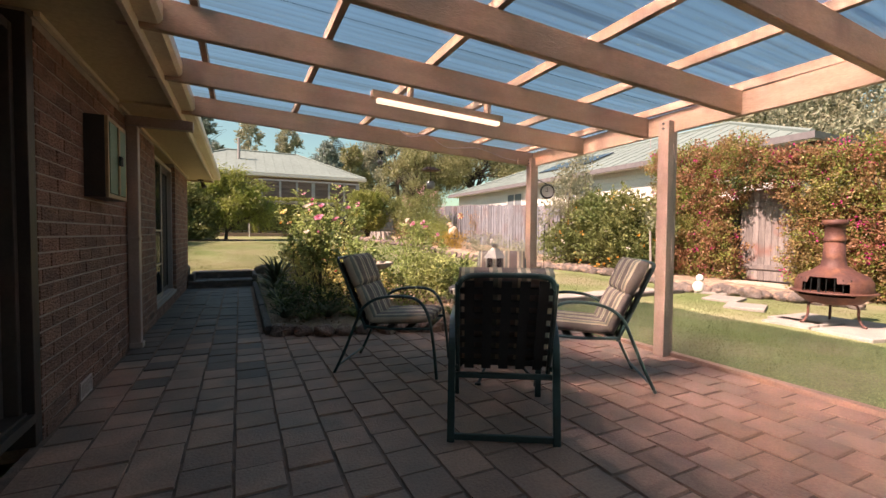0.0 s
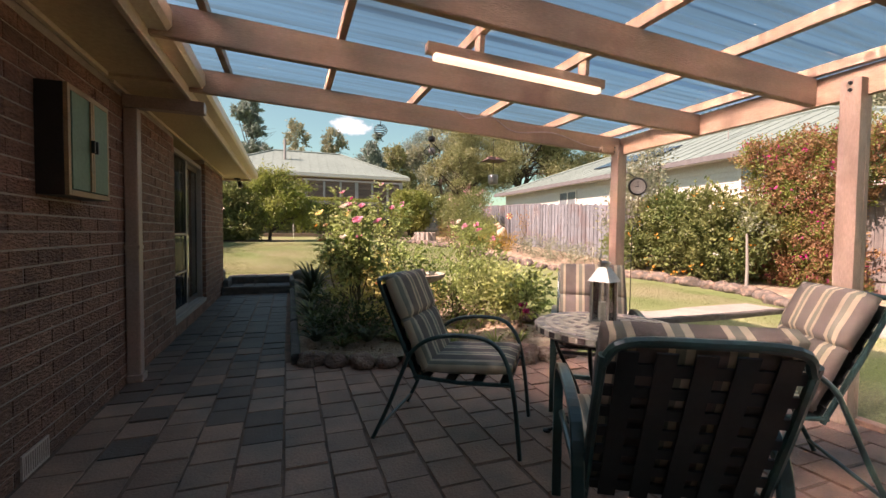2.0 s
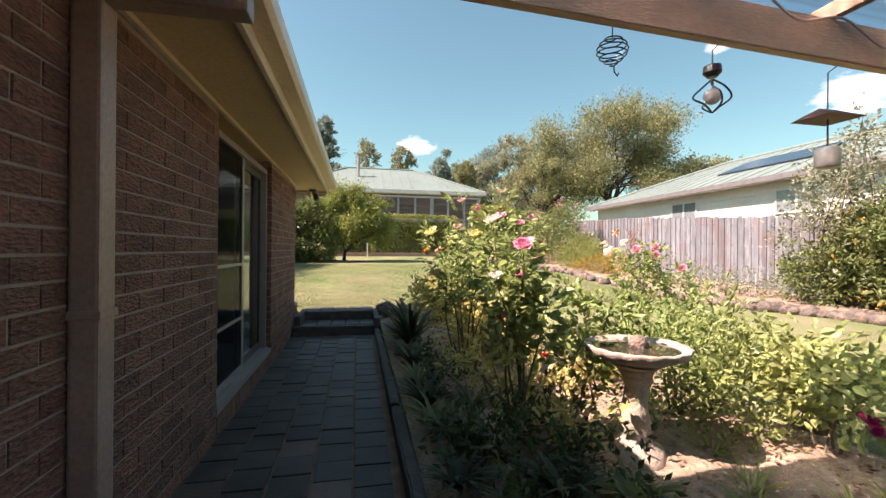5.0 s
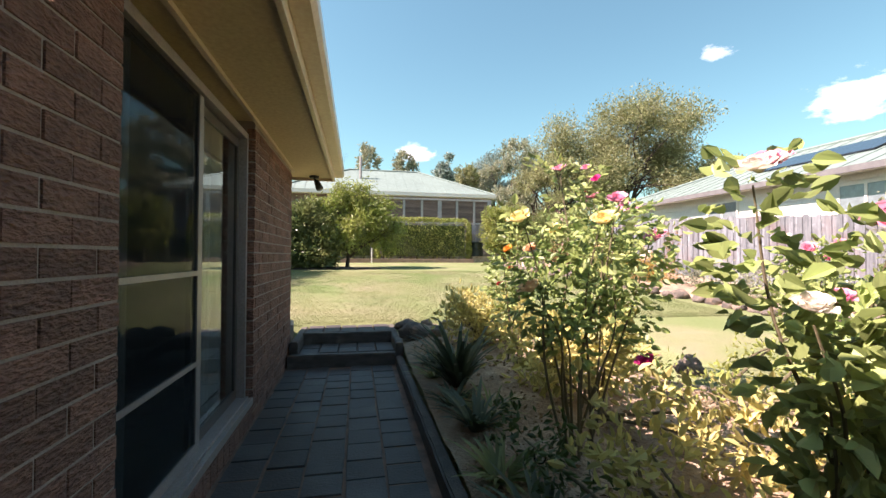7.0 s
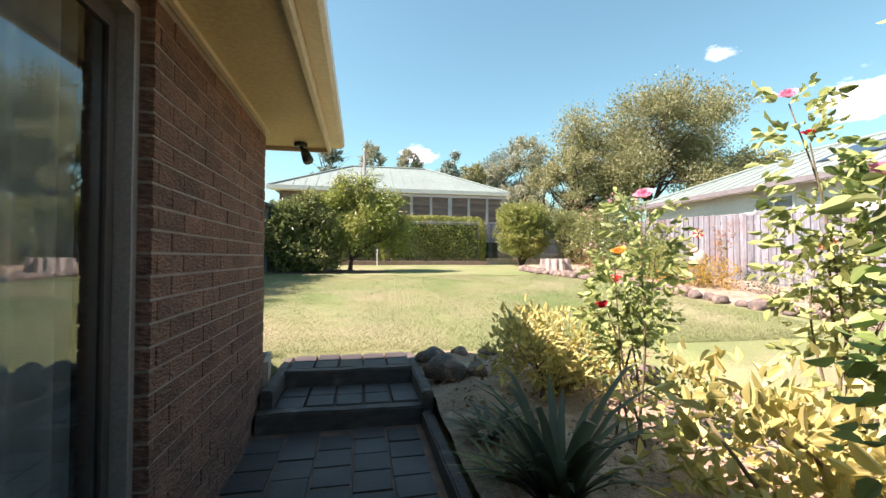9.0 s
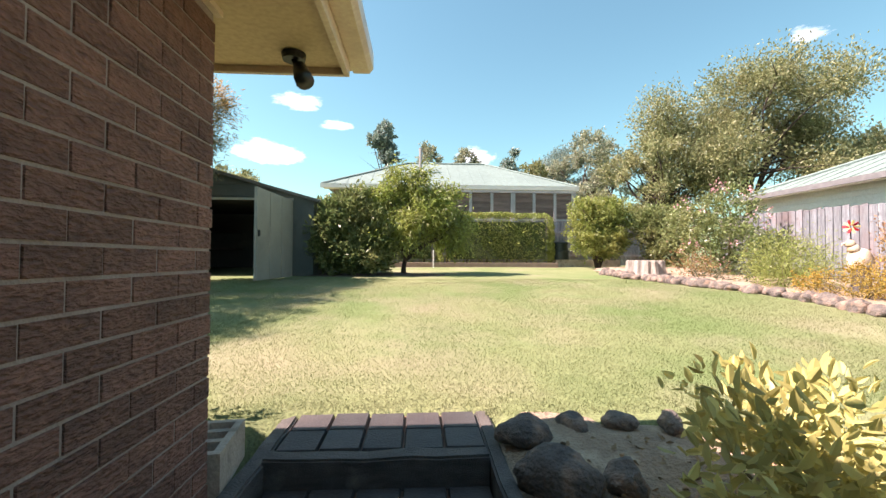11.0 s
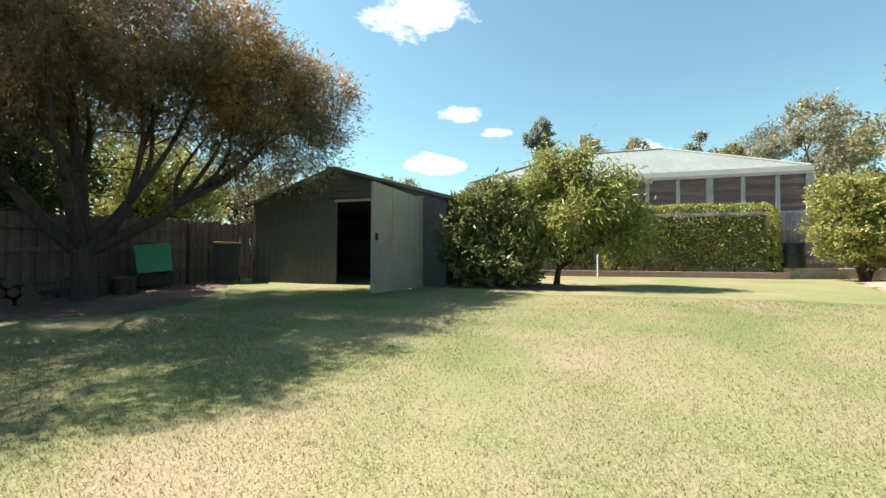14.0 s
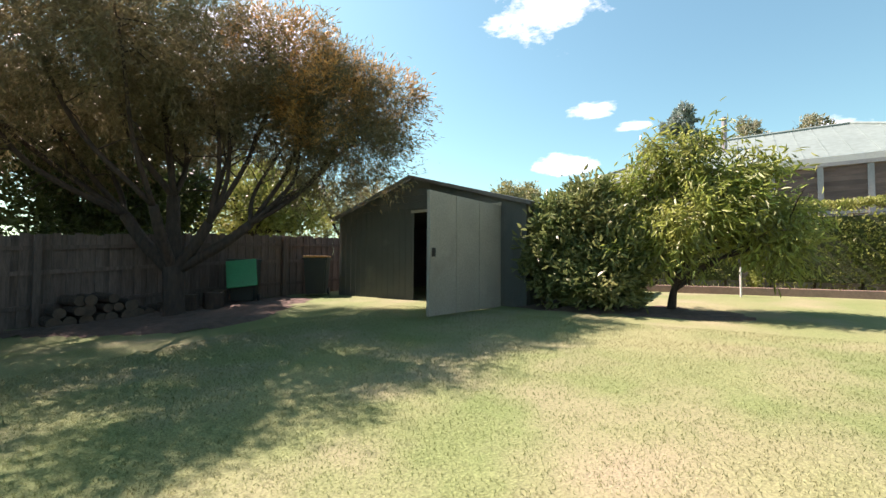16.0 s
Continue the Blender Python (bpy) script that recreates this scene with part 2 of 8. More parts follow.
BLACK_STEEL = material("black_enamel", (0.012, 0.014, 0.014), (0.02, 0.02, 0.02), rough=0.35, scale=4, fine=60, bump=0.03)
RUST = material("rusty_chiminea_iron", (0.14, 0.056, 0.042), (0.09, 0.04, 0.034), rough=0.65, metal=0.3, scale=5, fine=40, bump=0.4, dirt=(0.21, 0.085, 0.05), dirt_scale=7, dirt_lo=0.5, dirt_hi=0.7)
CONCRETE = material("weathered_concrete", (0.46, 0.38, 0.31), (0.37, 0.30, 0.24), rough=0.85, scale=6, fine=60, bump=0.6, dirt=(0.22, 0.18, 0.14), dirt_scale=9, dirt_lo=0.55, dirt_hi=0.7)
PALE_SLAB = material("pale_concrete", (0.30, 0.27, 0.24), (0.24, 0.215, 0.195), rough=0.9, scale=4, fine=60, bump=0.4)
BIN = material("dark_bin_plastic", (0.012, 0.02, 0.018), (0.016, 0.024, 0.022), rough=0.5, scale=4, fine=40, bump=0.05)
BIN_LID = material("green_bin_plastic", (0.01, 0.27, 0.12), (0.012, 0.24, 0.105), rough=0.45, scale=4, fine=40, bump=0.04)
LAWN = material("lawn", (0.118, 0.16, 0.058), (0.19, 0.20, 0.098), rough=0.9, scale=0.55, fine=55, bump=0.5, fine_mix=0.75, dirt=(0.27, 0.22, 0.16), dirt_scale=0.8, dirt_lo=0.47, dirt_hi=0.9, bump_dist=0.03, spec=0.2)
GRASS = leaf_material("grass_blade", (0.14, 0.185, 0.065), (0.225, 0.225, 0.115), scale=0.55, rough=0.8, vary=0.25, translucent=0.5)
L_ROSE = leaf_material("rose_leaf", (0.21, 0.30, 0.09), (0.36, 0.39, 0.15), translucent=0.38, vary=0.45)
L_YELLOW = leaf_material("yellow_green_leaf", (0.60, 0.51, 0.20), (0.42, 0.40, 0.14))
L_DARK = leaf_material("dark_glossy_leaf", (0.055, 0.085, 0.028), (0.08, 0.115, 0.04), rough=0.35)
L_HEDGE = leaf_material("hedge_leaf", (0.20, 0.25, 0.06), (0.30, 0.31, 0.09))
L_PEACH = leaf_material("long_peach_leaf", (0.20, 0.26, 0.05), (0.29, 0.31, 0.08))
L_OLIVE = leaf_material("olive_tree_leaf", (0.20, 0.22, 0.10), (0.28, 0.27, 0.13))
L_NEEDLE = leaf_material("dark_olive_needle", (0.15, 0.145, 0.072), (0.235, 0.19, 0.095), translucent=0.4)
L_GOLD = leaf_material("golden_needle_tip", (0.48, 0.29, 0.09), (0.36, 0.21, 0.07))
L_GUM = leaf_material("grey_gum_leaf", (0.23, 0.26, 0.18), (0.31, 0.30, 0.20))
L_RED = leaf_material("red_creeper_leaf", (0.34, 0.15, 0.09), (0.30, 0.25, 0.10))
L_BLUE = leaf_material("blue_green_strap_leaf", (0.075, 0.10, 0.065), (0.11, 0.13, 0.08))
L_CAM = leaf_material("camellia_leaf", (0.14, 0.185, 0.065), (0.24, 0.25, 0.10), rough=0.35)
# distance haze put into the leaf colour, paler and bluer
L_FAR = leaf_material("hazy_pine_leaf", (0.17, 0.23, 0.21), (0.23, 0.28, 0.24))
MULCH = material("bark_mulch", (0.14, 0.09, 0.07), (0.08, 0.055, 0.045), rough=0.95, scale=9, fine=60, bump=1.0, bump_dist=0.03)


def glass_material(name, tint, rough, alpha_mix):
    m = bpy.data.materials.new(name)
    m.use_nodes = True
    nt = m.node_tree
    nt.nodes.remove(nt.nodes["Principled BSDF"])
    tr, gl, mx, fr = nt.nodes.new("ShaderNodeBsdfTransparent"), nt.nodes.new("ShaderNodeBsdfGlossy"), nt.nodes.new("ShaderNodeMixShader"), nt.nodes.new("ShaderNodeFresnel")
    tr.inputs[0].default_value, gl.inputs[0].default_value, gl.inputs["Roughness"].default_value = (*tint, 1), (1, 1, 1, 1), rough
    fr.inputs[0].default_value = alpha_mix
    nt.links.new(fr.outputs[0], mx.inputs[0])
    nt.links.new(tr.outputs[0], mx.inputs[1])
    nt.links.new(gl.outputs[0], mx.inputs[2])
    nt.links.new(mx.outputs[0], nt.nodes["Material Output"].inputs[0])
    return m


GLASS = bpy.data.materials.new("window_glass")
GLASS.use_nodes = True
glb = GLASS.node_tree.nodes.new("ShaderNodeBsdfGlass")
GLASS.node_tree.nodes.remove(GLASS.node_tree.nodes["Principled BSDF"])
glb.inputs["Color"].default_value, glb.inputs["Roughness"].default_value, glb.inputs["IOR"].default_value = (0.88, 0.91, 0.92, 1), 0.0, 1.8
GLASS.node_tree.links.new(glb.outputs[0], GLASS.node_tree.nodes["Material Output"].inputs[0])
LANTERN_GLASS = glass_material("lantern_glass", (0.95, 0.97, 0.96), 0.02, 1.45)


# ---- building helpers ----
def mesh_of(name, bm, mats, smooth=False):
    me = bpy.data.meshes.new(name)
    bm.to_mesh(me)
    bm.free()
    for m in (mats if isinstance(mats, (list, tuple)) else [mats]):
        me.materials.append(m)
    if smooth:
        for p in me.polygons:
            p.use_smooth = True
    return me


def thing(name, label, category, group="", kind="", at=(0, 0, 0), turn=0):
    ob = tagged(new(name), label, category, group, kind)
    ob.matrix_world = pose(*at, 0, 0, turn)
    return ob


def part(name, bm, mats, parent, label="", smooth=False, kind=""):
    """Links a bmesh, in its parent's own coordinates, as one mesh object under a thing or a part."""
    ob = new(name, mesh_of(name, bm, mats, smooth))
    ob.parent = parent
    return tagged(ob, label, kind=kind)


def solo(name, bm, mats, label, category="", group="", kind="", smooth=False, at=(0, 0, 0), turn=0):
    ob = tagged(new(name, mesh_of(name, bm, mats, smooth)), label, category, group, kind)
    ob.matrix_world = pose(*at, 0, 0, turn)
    return ob


def box(bm, x0, x1, y0, y1, z0, z1, bevel=0.0, m=None):
    vs = [bm.verts.new((x, y, z)) for x in (x0, x1) for y in (y0, y1) for z in (z0, z1)]
    if m is not None:
        for v in vs:
            v.co = m @ v.co
    fs = [bm.faces.new([vs[i] for i in f]) for f in ((0, 1, 3, 2), (4, 6, 7, 5), (0, 4, 5, 1), (2, 3, 7, 6), (0, 2, 6, 4), (1, 5, 7, 3))]
    if bevel:
        es = list({e for f in fs for e in f.edges})
        bmesh.ops.bevel(bm, geom=es, offset=bevel, segments=2, affect="EDGES", profile=0.6)
    return vs


def boxed(*spans, bevel=0.0):
    bm = bmesh.new()
    for s in spans:
        box(bm, *s, bevel=bevel)
    return bm


def tube(bm, pts, radii, seg=8, cap=True):
    """A round tube through pts."""
    pts = [Vector(p) for p in pts]
    if not isinstance(radii, (list, tuple)):
        radii = [radii] * len(pts)
    rings, side = [], None
    for i, p in enumerate(pts):
        d = (pts[min(i + 1, len(pts) - 1)] - pts[max(i - 1, 0)]).normalized()
        if side is None:
            side = d.orthogonal().normalized()
        else:
            side = (side - d * side.dot(d)).normalized()
        up = d.cross(side)
        rings.append([bm.verts.new(p + (side * math.cos(a) + up * math.sin(a)) * radii[i]) for a in (2 * math.pi * k / seg for k in range(seg))])
    for r, s in zip(rings, rings[1:]):
        for k in range(seg):
            bm.faces.new((r[k], r[(k + 1) % seg], s[(k + 1) % seg], s[k]))
    if cap:
        bm.faces.new(rings[0][::-1])
        bm.faces.new(rings[-1])


def tubed(pts, radii, seg=8):
    bm = bmesh.new()
    tube(bm, pts, radii, seg)
    return bm


def lathe(bm, profile, seg=24, wob=None):
    """Turns a profile of (radius, height) round z."""
    rings = []
    for r, z in profile:
        rings.append([bm.verts.new(((r + (wob(k, z) if wob else 0)) * math.cos(2 * math.pi * k / seg), (r + (wob(k, z) if wob else 0)) * math.sin(2 * math.pi * k / seg), z)) for k in range(seg)])
    for a, b in zip(rings, rings[1:]):
        for k in range(seg):
            bm.faces.new((a[k], a[(k + 1) % seg], b[(k + 1) % seg], b[k]))
    bm.faces.new(rings[0][::-1])
    bm.faces.new(rings[-1])


def curve_pts(pts, n=6):
    """Smooths a polyline (Catmull-Rom)."""
    p = [Vector(q) for q in pts]
    p = [p[0] * 2 - p[1]] + p + [p[-1] * 2 - p[-2]]
    out = []
    for i in range(1, len(p) - 2):
        for k in range(n):
            t = k / n
            a, b, c, d = p[i - 1], p[i], p[i + 1], p[i + 2]
            out.append(0.5 * ((2 * b) + (c - a) * t + (2 * a - 5 * b + 4 * c - d) * t * t + (3 * b - a - 3 * c + d) * t ** 3))
    out.append(p[-2])
    return out


def rise(x, y):
    """Height of the ground."""
    return float(np.interp(y, (-50, 3, 6, 11, 17.5, 20.5, 26, 40), (0.0, 0.03, 0.12, 0.27, 0.70, 0.80, 1.0, 1.05)))


def rock_bm(rng, sx, sy, sz, rough=0.18):
    bm = bmesh.new()
    bmesh.ops.create_icosphere(bm, subdivisions=3, radius=1)
    off = Vector((rng.uniform(-50, 50), rng.uniform(-50, 50), rng.uniform(-50, 50)))
    for v in bm.verts:
        p = v.co
        f = 1 + rough * 1.6 * noise.noise(p * 1.3 + off) + rough * 0.7 * noise.noise(p * 3.4 + off)
        v.co = Vector((p.x * sx, p.y * sy, max(p.z, -0.55) * sz)) * f
    return bm


def leaf_mesh(name, pts, dirs, size, width, mat, rng, jitter=0.35, fold=0.25, oval=False):
    """Many small folded leaves as one mesh. pts: n x 3 places; dirs: n x 3 ways in which they point."""
    n = len(pts)
    d = dirs + rng.normal(0, jitter, (n, 3))
    d /= np.linalg.norm(d, axis=1, keepdims=True) + 1e-9
    u = rng.normal(0, 1, (n, 3))
    s = np.cross(d, u)
    s /= np.linalg.norm(s, axis=1, keepdims=True) + 1e-9
    up = np.cross(s, d)
    ln = size * rng.uniform(0.6, 1.25, (n, 1))
    w = width * ln
    base, tip = pts, pts + d * ln
    mid = pts + d * ln * 0.45
    left, right = mid + s * w * 0.5 + up * w * fold, mid - s * w * 0.5 + up * w * fold
    if oval:
        q1, q2, q3 = pts + d * ln * 0.14, pts + d * ln * 0.46, pts + d * ln * 0.80
        verts = np.stack([base, q1 - s * w * 0.30 + up * w * fold * 0.7, q2 - s * w * 0.47 + up * w * fold, q3 - s * w * 0.27 + up * w * fold * 0.3, tip - up * w * 0.2,
                          q3 + s * w * 0.27 + up * w * fold * 0.3, q2 + s * w * 0.47 + up * w * fold, q1 + s * w * 0.30 + up * w * fold * 0.7], axis=1).reshape(-1, 3)
        i = np.arange(n)[:, None] * 8
        faces = np.concatenate([i + np.array([[0, 1, 2, 3, 4]]), i + np.array([[0, 4, 5, 6, 7]])], axis=1).reshape(-1, 5)
        me = bpy.data.meshes.new(name)
        me.from_pydata(verts.tolist(), [], faces.tolist())
        me.materials.append(mat)
        return me
    verts = np.stack([base, right, tip, left], axis=1).reshape(-1, 3)
    i = np.arange(n)[:, None] * 4
    faces = np.concatenate([i + np.array([[0, 1, 2]]), i + np.array([[0, 2, 3]])], axis=1).reshape(-1, 3)
    me = bpy.data.meshes.new(name)
    me.from_pydata(verts.tolist(), [], faces.tolist())
    me.materials.append(mat)
    return me


def clump_points(rng, clumps, density, twig=0.22, leaves=26, shell=0.55, droop=0.0):
    """Leaf places and ways for a crown made of ellipsoid clumps (cx, cy, cz, rx, ry, rz), in twig clusters with gaps."""
    P, D = [], []
    for cx, cy, cz, rx, ry, rz in clumps:
        area = (rx * ry + ry * rz + rx * rz) * 4.2
        k = max(4, int(area * density))
        v = rng.normal(0, 1, (k, 3))
        v /= np.linalg.norm(v, axis=1, keepdims=True)
        r = rng.uniform(shell, 1.08, (k, 1)) ** 0.7
        tw = v * r * np.array([rx, ry, rz]) + np.array([cx, cy, cz])
        for c, o in zip(tw, v):
            m = max(3, int(leaves * rng.uniform(0.5, 1.4)))
            axis = o * 0.7 + np.array([0, 0, 0.35 - droop]) + rng.normal(0, 0.35, 3)
            axis /= np.linalg.norm(axis)
            a = rng.uniform(-0.6, 1.0, (m, 1)) * twig
            P.append(c + axis * a + rng.normal(0, twig * 0.33, (m, 3)))
            D.append(np.tile(axis + np.array([0, 0, -droop]), (m, 1)) + rng.normal(0, 0.55, (m, 3)))
    return np.concatenate(P), np.concatenate(D)


def foliage(name, parent, clumps, mat, seed, density=9, twig=0.22, leaves=26, size=0.07, width=0.5, shell=0.55, droop=0.0, label="", fold=0.25, oval=False):
    rng = np.random.default_rng(seed)
    P, D = clump_points(rng, clumps, density, twig, leaves, shell, droop)
    ob = new(name, leaf_mesh(name, P, D, size, width, mat, rng, fold=fold, oval=oval))
    ob.parent = parent
    return tagged(ob, label)


def limbs(parent, trunk_pts, radius, targets, mat, seed, name="trunk", seg=9):
    """A tapered trunk and a limb from it to each target."""
    rng = random.Random(seed)
    bm = bmesh.new()
    tp = curve_pts(trunk_pts, 5)
    n = len(tp)
    tube(bm, tp, [radius * (1.35 if i == 0 else 1 - 0.62 * i / n) for i in range(n)], seg)
    for tx, ty, tz, rr in targets:
        k = min(n - 2, max(1, int(n * rng.uniform(0.55, 0.98))))
        a, b = tp[k], Vector((tx, ty, tz))
        m1 = a.lerp(b, 0.35) + Vector((rng.uniform(-0.1, 0.1), rng.uniform(-0.1, 0.1), 0.06)) * (b - a).length
        m2 = a.lerp(b, 0.7) + Vector((rng.uniform(-0.12, 0.12), rng.uniform(-0.12, 0.12), 0.02)) * (b - a).length
        cp = curve_pts([a, m1, m2, b], 4)
        tube(bm, cp, [rr * (1 - 0.85 * i / len(cp)) for i in range(len(cp))], 6)
        for _ in range(3):
            j = rng.randrange(len(cp) // 3, len(cp) - 1)
            e = cp[j] + Vector((rng.uniform(-1, 1), rng.uniform(-1, 1), rng.uniform(-0.1, 0.9))) * (b - a).length * 0.32
            tube(bm, [cp[j], cp[j].lerp(e, 0.5) + Vector((0, 0, 0.04)), e], [rr * 0.38, rr * 0.22, rr * 0.07], 5)
    return part(name, bm, mat, parent, smooth=True)


# ---- ground ----
def ground_grid():
    xs = np.concatenate([np.linspace(-400, -30, 12), np.linspace(-27, -12, 8), np.arange(-11, 13, 0.3), np.linspace(14, 30, 9), np.linspace(40, 400, 12)])
    ys = np.concatenate([np.linspace(-400, -30, 10), np.linspace(-26, -6, 10), np.arange(-5, 30, 0.3), np.linspace(31, 60, 14), np.linspace(80, 400, 12)])
    verts, faces = [], []
    for y in ys:
        for x in xs:
            z = rise(x, y) + 0.018 * noise.noise(Vector((x * 0.8, y * 0.8, 0.3)))
            if x < 3.62 and y < 4.55 or x < 0.3 and y < 10.75 or -0.95 < x < 0.3 and y < 11.05 or x < -1.0 and y < 10.2:
                z = -0.15
            elif x < 2.9 and y < 10.6:
                z = -0.1
            verts.append((x, y, z))
    w = len(xs)
    for j in range(len(ys) - 1):
        for i in range(w - 1):
            a = j * w + i
            faces.append((a, a + 1, a + w + 1, a + w))
    me = bpy.data.meshes.new("ground")
    me.from_pydata(verts, [], faces)
    me.materials.append(LAWN)
    for p in me.polygons:
        p.use_smooth = True
    tagged(new("ground", me), "sun-bleached lawn rising gently from the patio", "lawn", kind="structure")


ground_grid()


def soil_patch(name, outline, dz, label, mat=SOIL, seed=1, step=0.16, base=rise):
    """A low mound of soil inside a closed outline, at dz above the ground, sloping down at the rim."""
    pts = [np.array(p) for p in outline]
    xs, ys = [p[0] for p in pts], [p[1] for p in pts]

    def inside_depth(x, y):
        c, best = False, 9.0
        for i in range(len(pts)):
            (x0, y0), (x1, y1) = pts[i - 1], pts[i]
            if (y0 > y) != (y1 > y) and x < (x1 - x0) * (y - y0) / (y1 - y0) + x0:
                c = not c
            t = max(0, min(1, ((x - x0) * (x1 - x0) + (y - y0) * (y1 - y0)) / ((x1 - x0) ** 2 + (y1 - y0) ** 2)))
            best = min(best, math.hypot(x - x0 - t * (x1 - x0), y - y0 - t * (y1 - y0)))
        return best if c else -best
    bm, vs = bmesh.new(), {}
    nx, ny = int((max(xs) - min(xs)) / step) + 2, int((max(ys) - min(ys)) / step) + 2
    for i in range(nx):
        for j in range(ny):
            x, y = min(xs) + i * step, min(ys) + j * step
            d = inside_depth(x, y)
            if d > -step * 0.8:
                f = max(-0.6, min(1, d / 0.35))
                vs[i, j] = bm.verts.new((x, y, base(x, y) + dz * f + 0.05 * noise.noise(Vector((x * 2.2, y * 2.2, seed))) + 0.02 * noise.noise(Vector((x * 7, y * 7, seed)))))
    for i, j in list(vs):
        q = [vs.get(k) for k in ((i, j), (i + 1, j), (i + 1, j + 1), (i, j + 1))]
        if all(q):
            bm.faces.new(q)
    return solo(name, bm, mat, label, "soil", kind="structure", smooth=True)


soil_patch("garden_bed_soil", [(0.33, 5.08), (0.9, 4.82), (1.5, 4.7), (2.2, 4.55), (2.85, 4.6), (3.1, 5.6), (3.0, 7.2), (2.6, 8.6), (1.9, 9.9), (1.4, 11.0), (0.5, 11.1), (0.33, 10.6)], 0.06, "dry crumbly soil of the rose bed", step=0.1, base=lambda x, y: float(np.interp(y, (4.5, 6, 9, 11), (0.05, 0.09, 0.14, 0.24))))
soil_patch("east_bed_soil", [(8.6, 3.2), (7.9, 4.6), (7.5, 5.3), (8.1, 6.2), (8.1, 7.6), (7.9, 8.4), (7.6, 9.1), (7.0, 10.1), (6.6, 11.6), (6.4, 14.0), (6.55, 15.0), (6.3, 16.3), (5.8, 17.6), (5.4, 20.4), (6.2, 23.4), (9.9, 23.8), (10.1, 3.2)],
           0.09, "dry mulched soil of the border along the fence", step=0.25)
soil_patch("tree_bed_soil", [(-9.4, 13.2), (-6.4, 15.0), (-6.2, 16.4), (-8.0, 18.9), (-9.4, 18.9)], 0.05, "dark leaf litter under the big tree", mat=MULCH)
soil_patch("peach_bed_soil", [(-3.2, 19.7), (-1.0, 19.6), (0.5, 19.9), (0.6, 20.8), (-0.6, 21.3), (-3.2, 21.5)], 0.04, "bark mulch round the peach tree", mat=MULCH)

# ---- the house ----
WALL_X = -0.97
COURSE, BRICK_L = 0.086, 0.24
DOOR_Y0, DOOR_Y1, CORNER_Y, FIRST_Y = 6.50, 8.36, 10.20, 2.97
house_wall = solo("wall_house", boxed((-1.20, WALL_X - 0.005, FIRST_Y, DOOR_Y0, -0.1, 2.3), (-1.20, WALL_X - 0.005, DOOR_Y1, CORNER_Y - 0.012, -0.1, 2.3),
                                      (-1.20, WALL_X - 0.005, DOOR_Y0, DOOR_Y1, -0.1, 0.14), (-9.0, -1.20, CORNER_Y - 0.24, CORNER_Y - 0.012, -0.1, 2.3),
                                      (-1.20, WALL_X - 0.005, -6.0, 0.85, -0.1, 2.3)),
                  MORTAR, "dark red-brown rock-faced brick house wall with pale mortar", "wall", kind="structure")
solo("ceiling", boxed((-9.0, -1.21, -6, 10.0, 2.42, 2.5)), SOFFIT, "plain plaster ceiling inside the house", "ceiling", kind="structure")
solo("floor", boxed((-9.0, -1.19, -6, 9.95, 0.05, 0.13)), CONCRETE, "floor inside the house", "floor", kind="structure")
solo("wall_inner", boxed((-4.2, -4.1, -6, 9.95, 0.13, 2.42), (-4.1, -1.2, 8.9, 9.0, 0.13, 2.42), (-4.1, -1.2, 5.6, 5.7, 0.13, 2.42), (-4.1, -1.2, -6, -5.9, 0.13, 2.42)), material("dim_plaster", (0.35, 0.32, 0.28)), "plain inner plaster wall", "wall", kind="structure")


SCREEN_MESH = bpy.data.materials.new("insect_mesh")
SCREEN_MESH.use_nodes = True
mt = SCREEN_MESH.node_tree
mtr, mmx = mt.nodes.new("ShaderNodeBsdfTransparent"), mt.nodes.new("ShaderNodeMixShader")
mt.nodes["Principled BSDF"].inputs["Base Color"].default_value = (0.012, 0.013, 0.015, 1)
mt.nodes["Principled BSDF"].inputs["Roughness"].default_value = 0.8
mt.nodes["Principled BSDF"].inputs["Specular IOR Level"].default_value = 0.0
mmx.inputs[0].default_value = 0.32
mt.links.new(mtr.outputs[0], mmx.inputs[1])
mt.links.new(mt.nodes["Principled BSDF"].outputs[0], mmx.inputs[2])
mt.links.new(mmx.outputs[0], mt.nodes["Material Output"].inputs[0])


# aluminium leaf frame with the reveal's shadow put into its colour
LEAF_FRAME = material("shadowed_leaf_frame", (0.10, 0.08, 0.075), (0.08, 0.065, 0.06), rough=0.4, metal=0.3, bump=0.04)


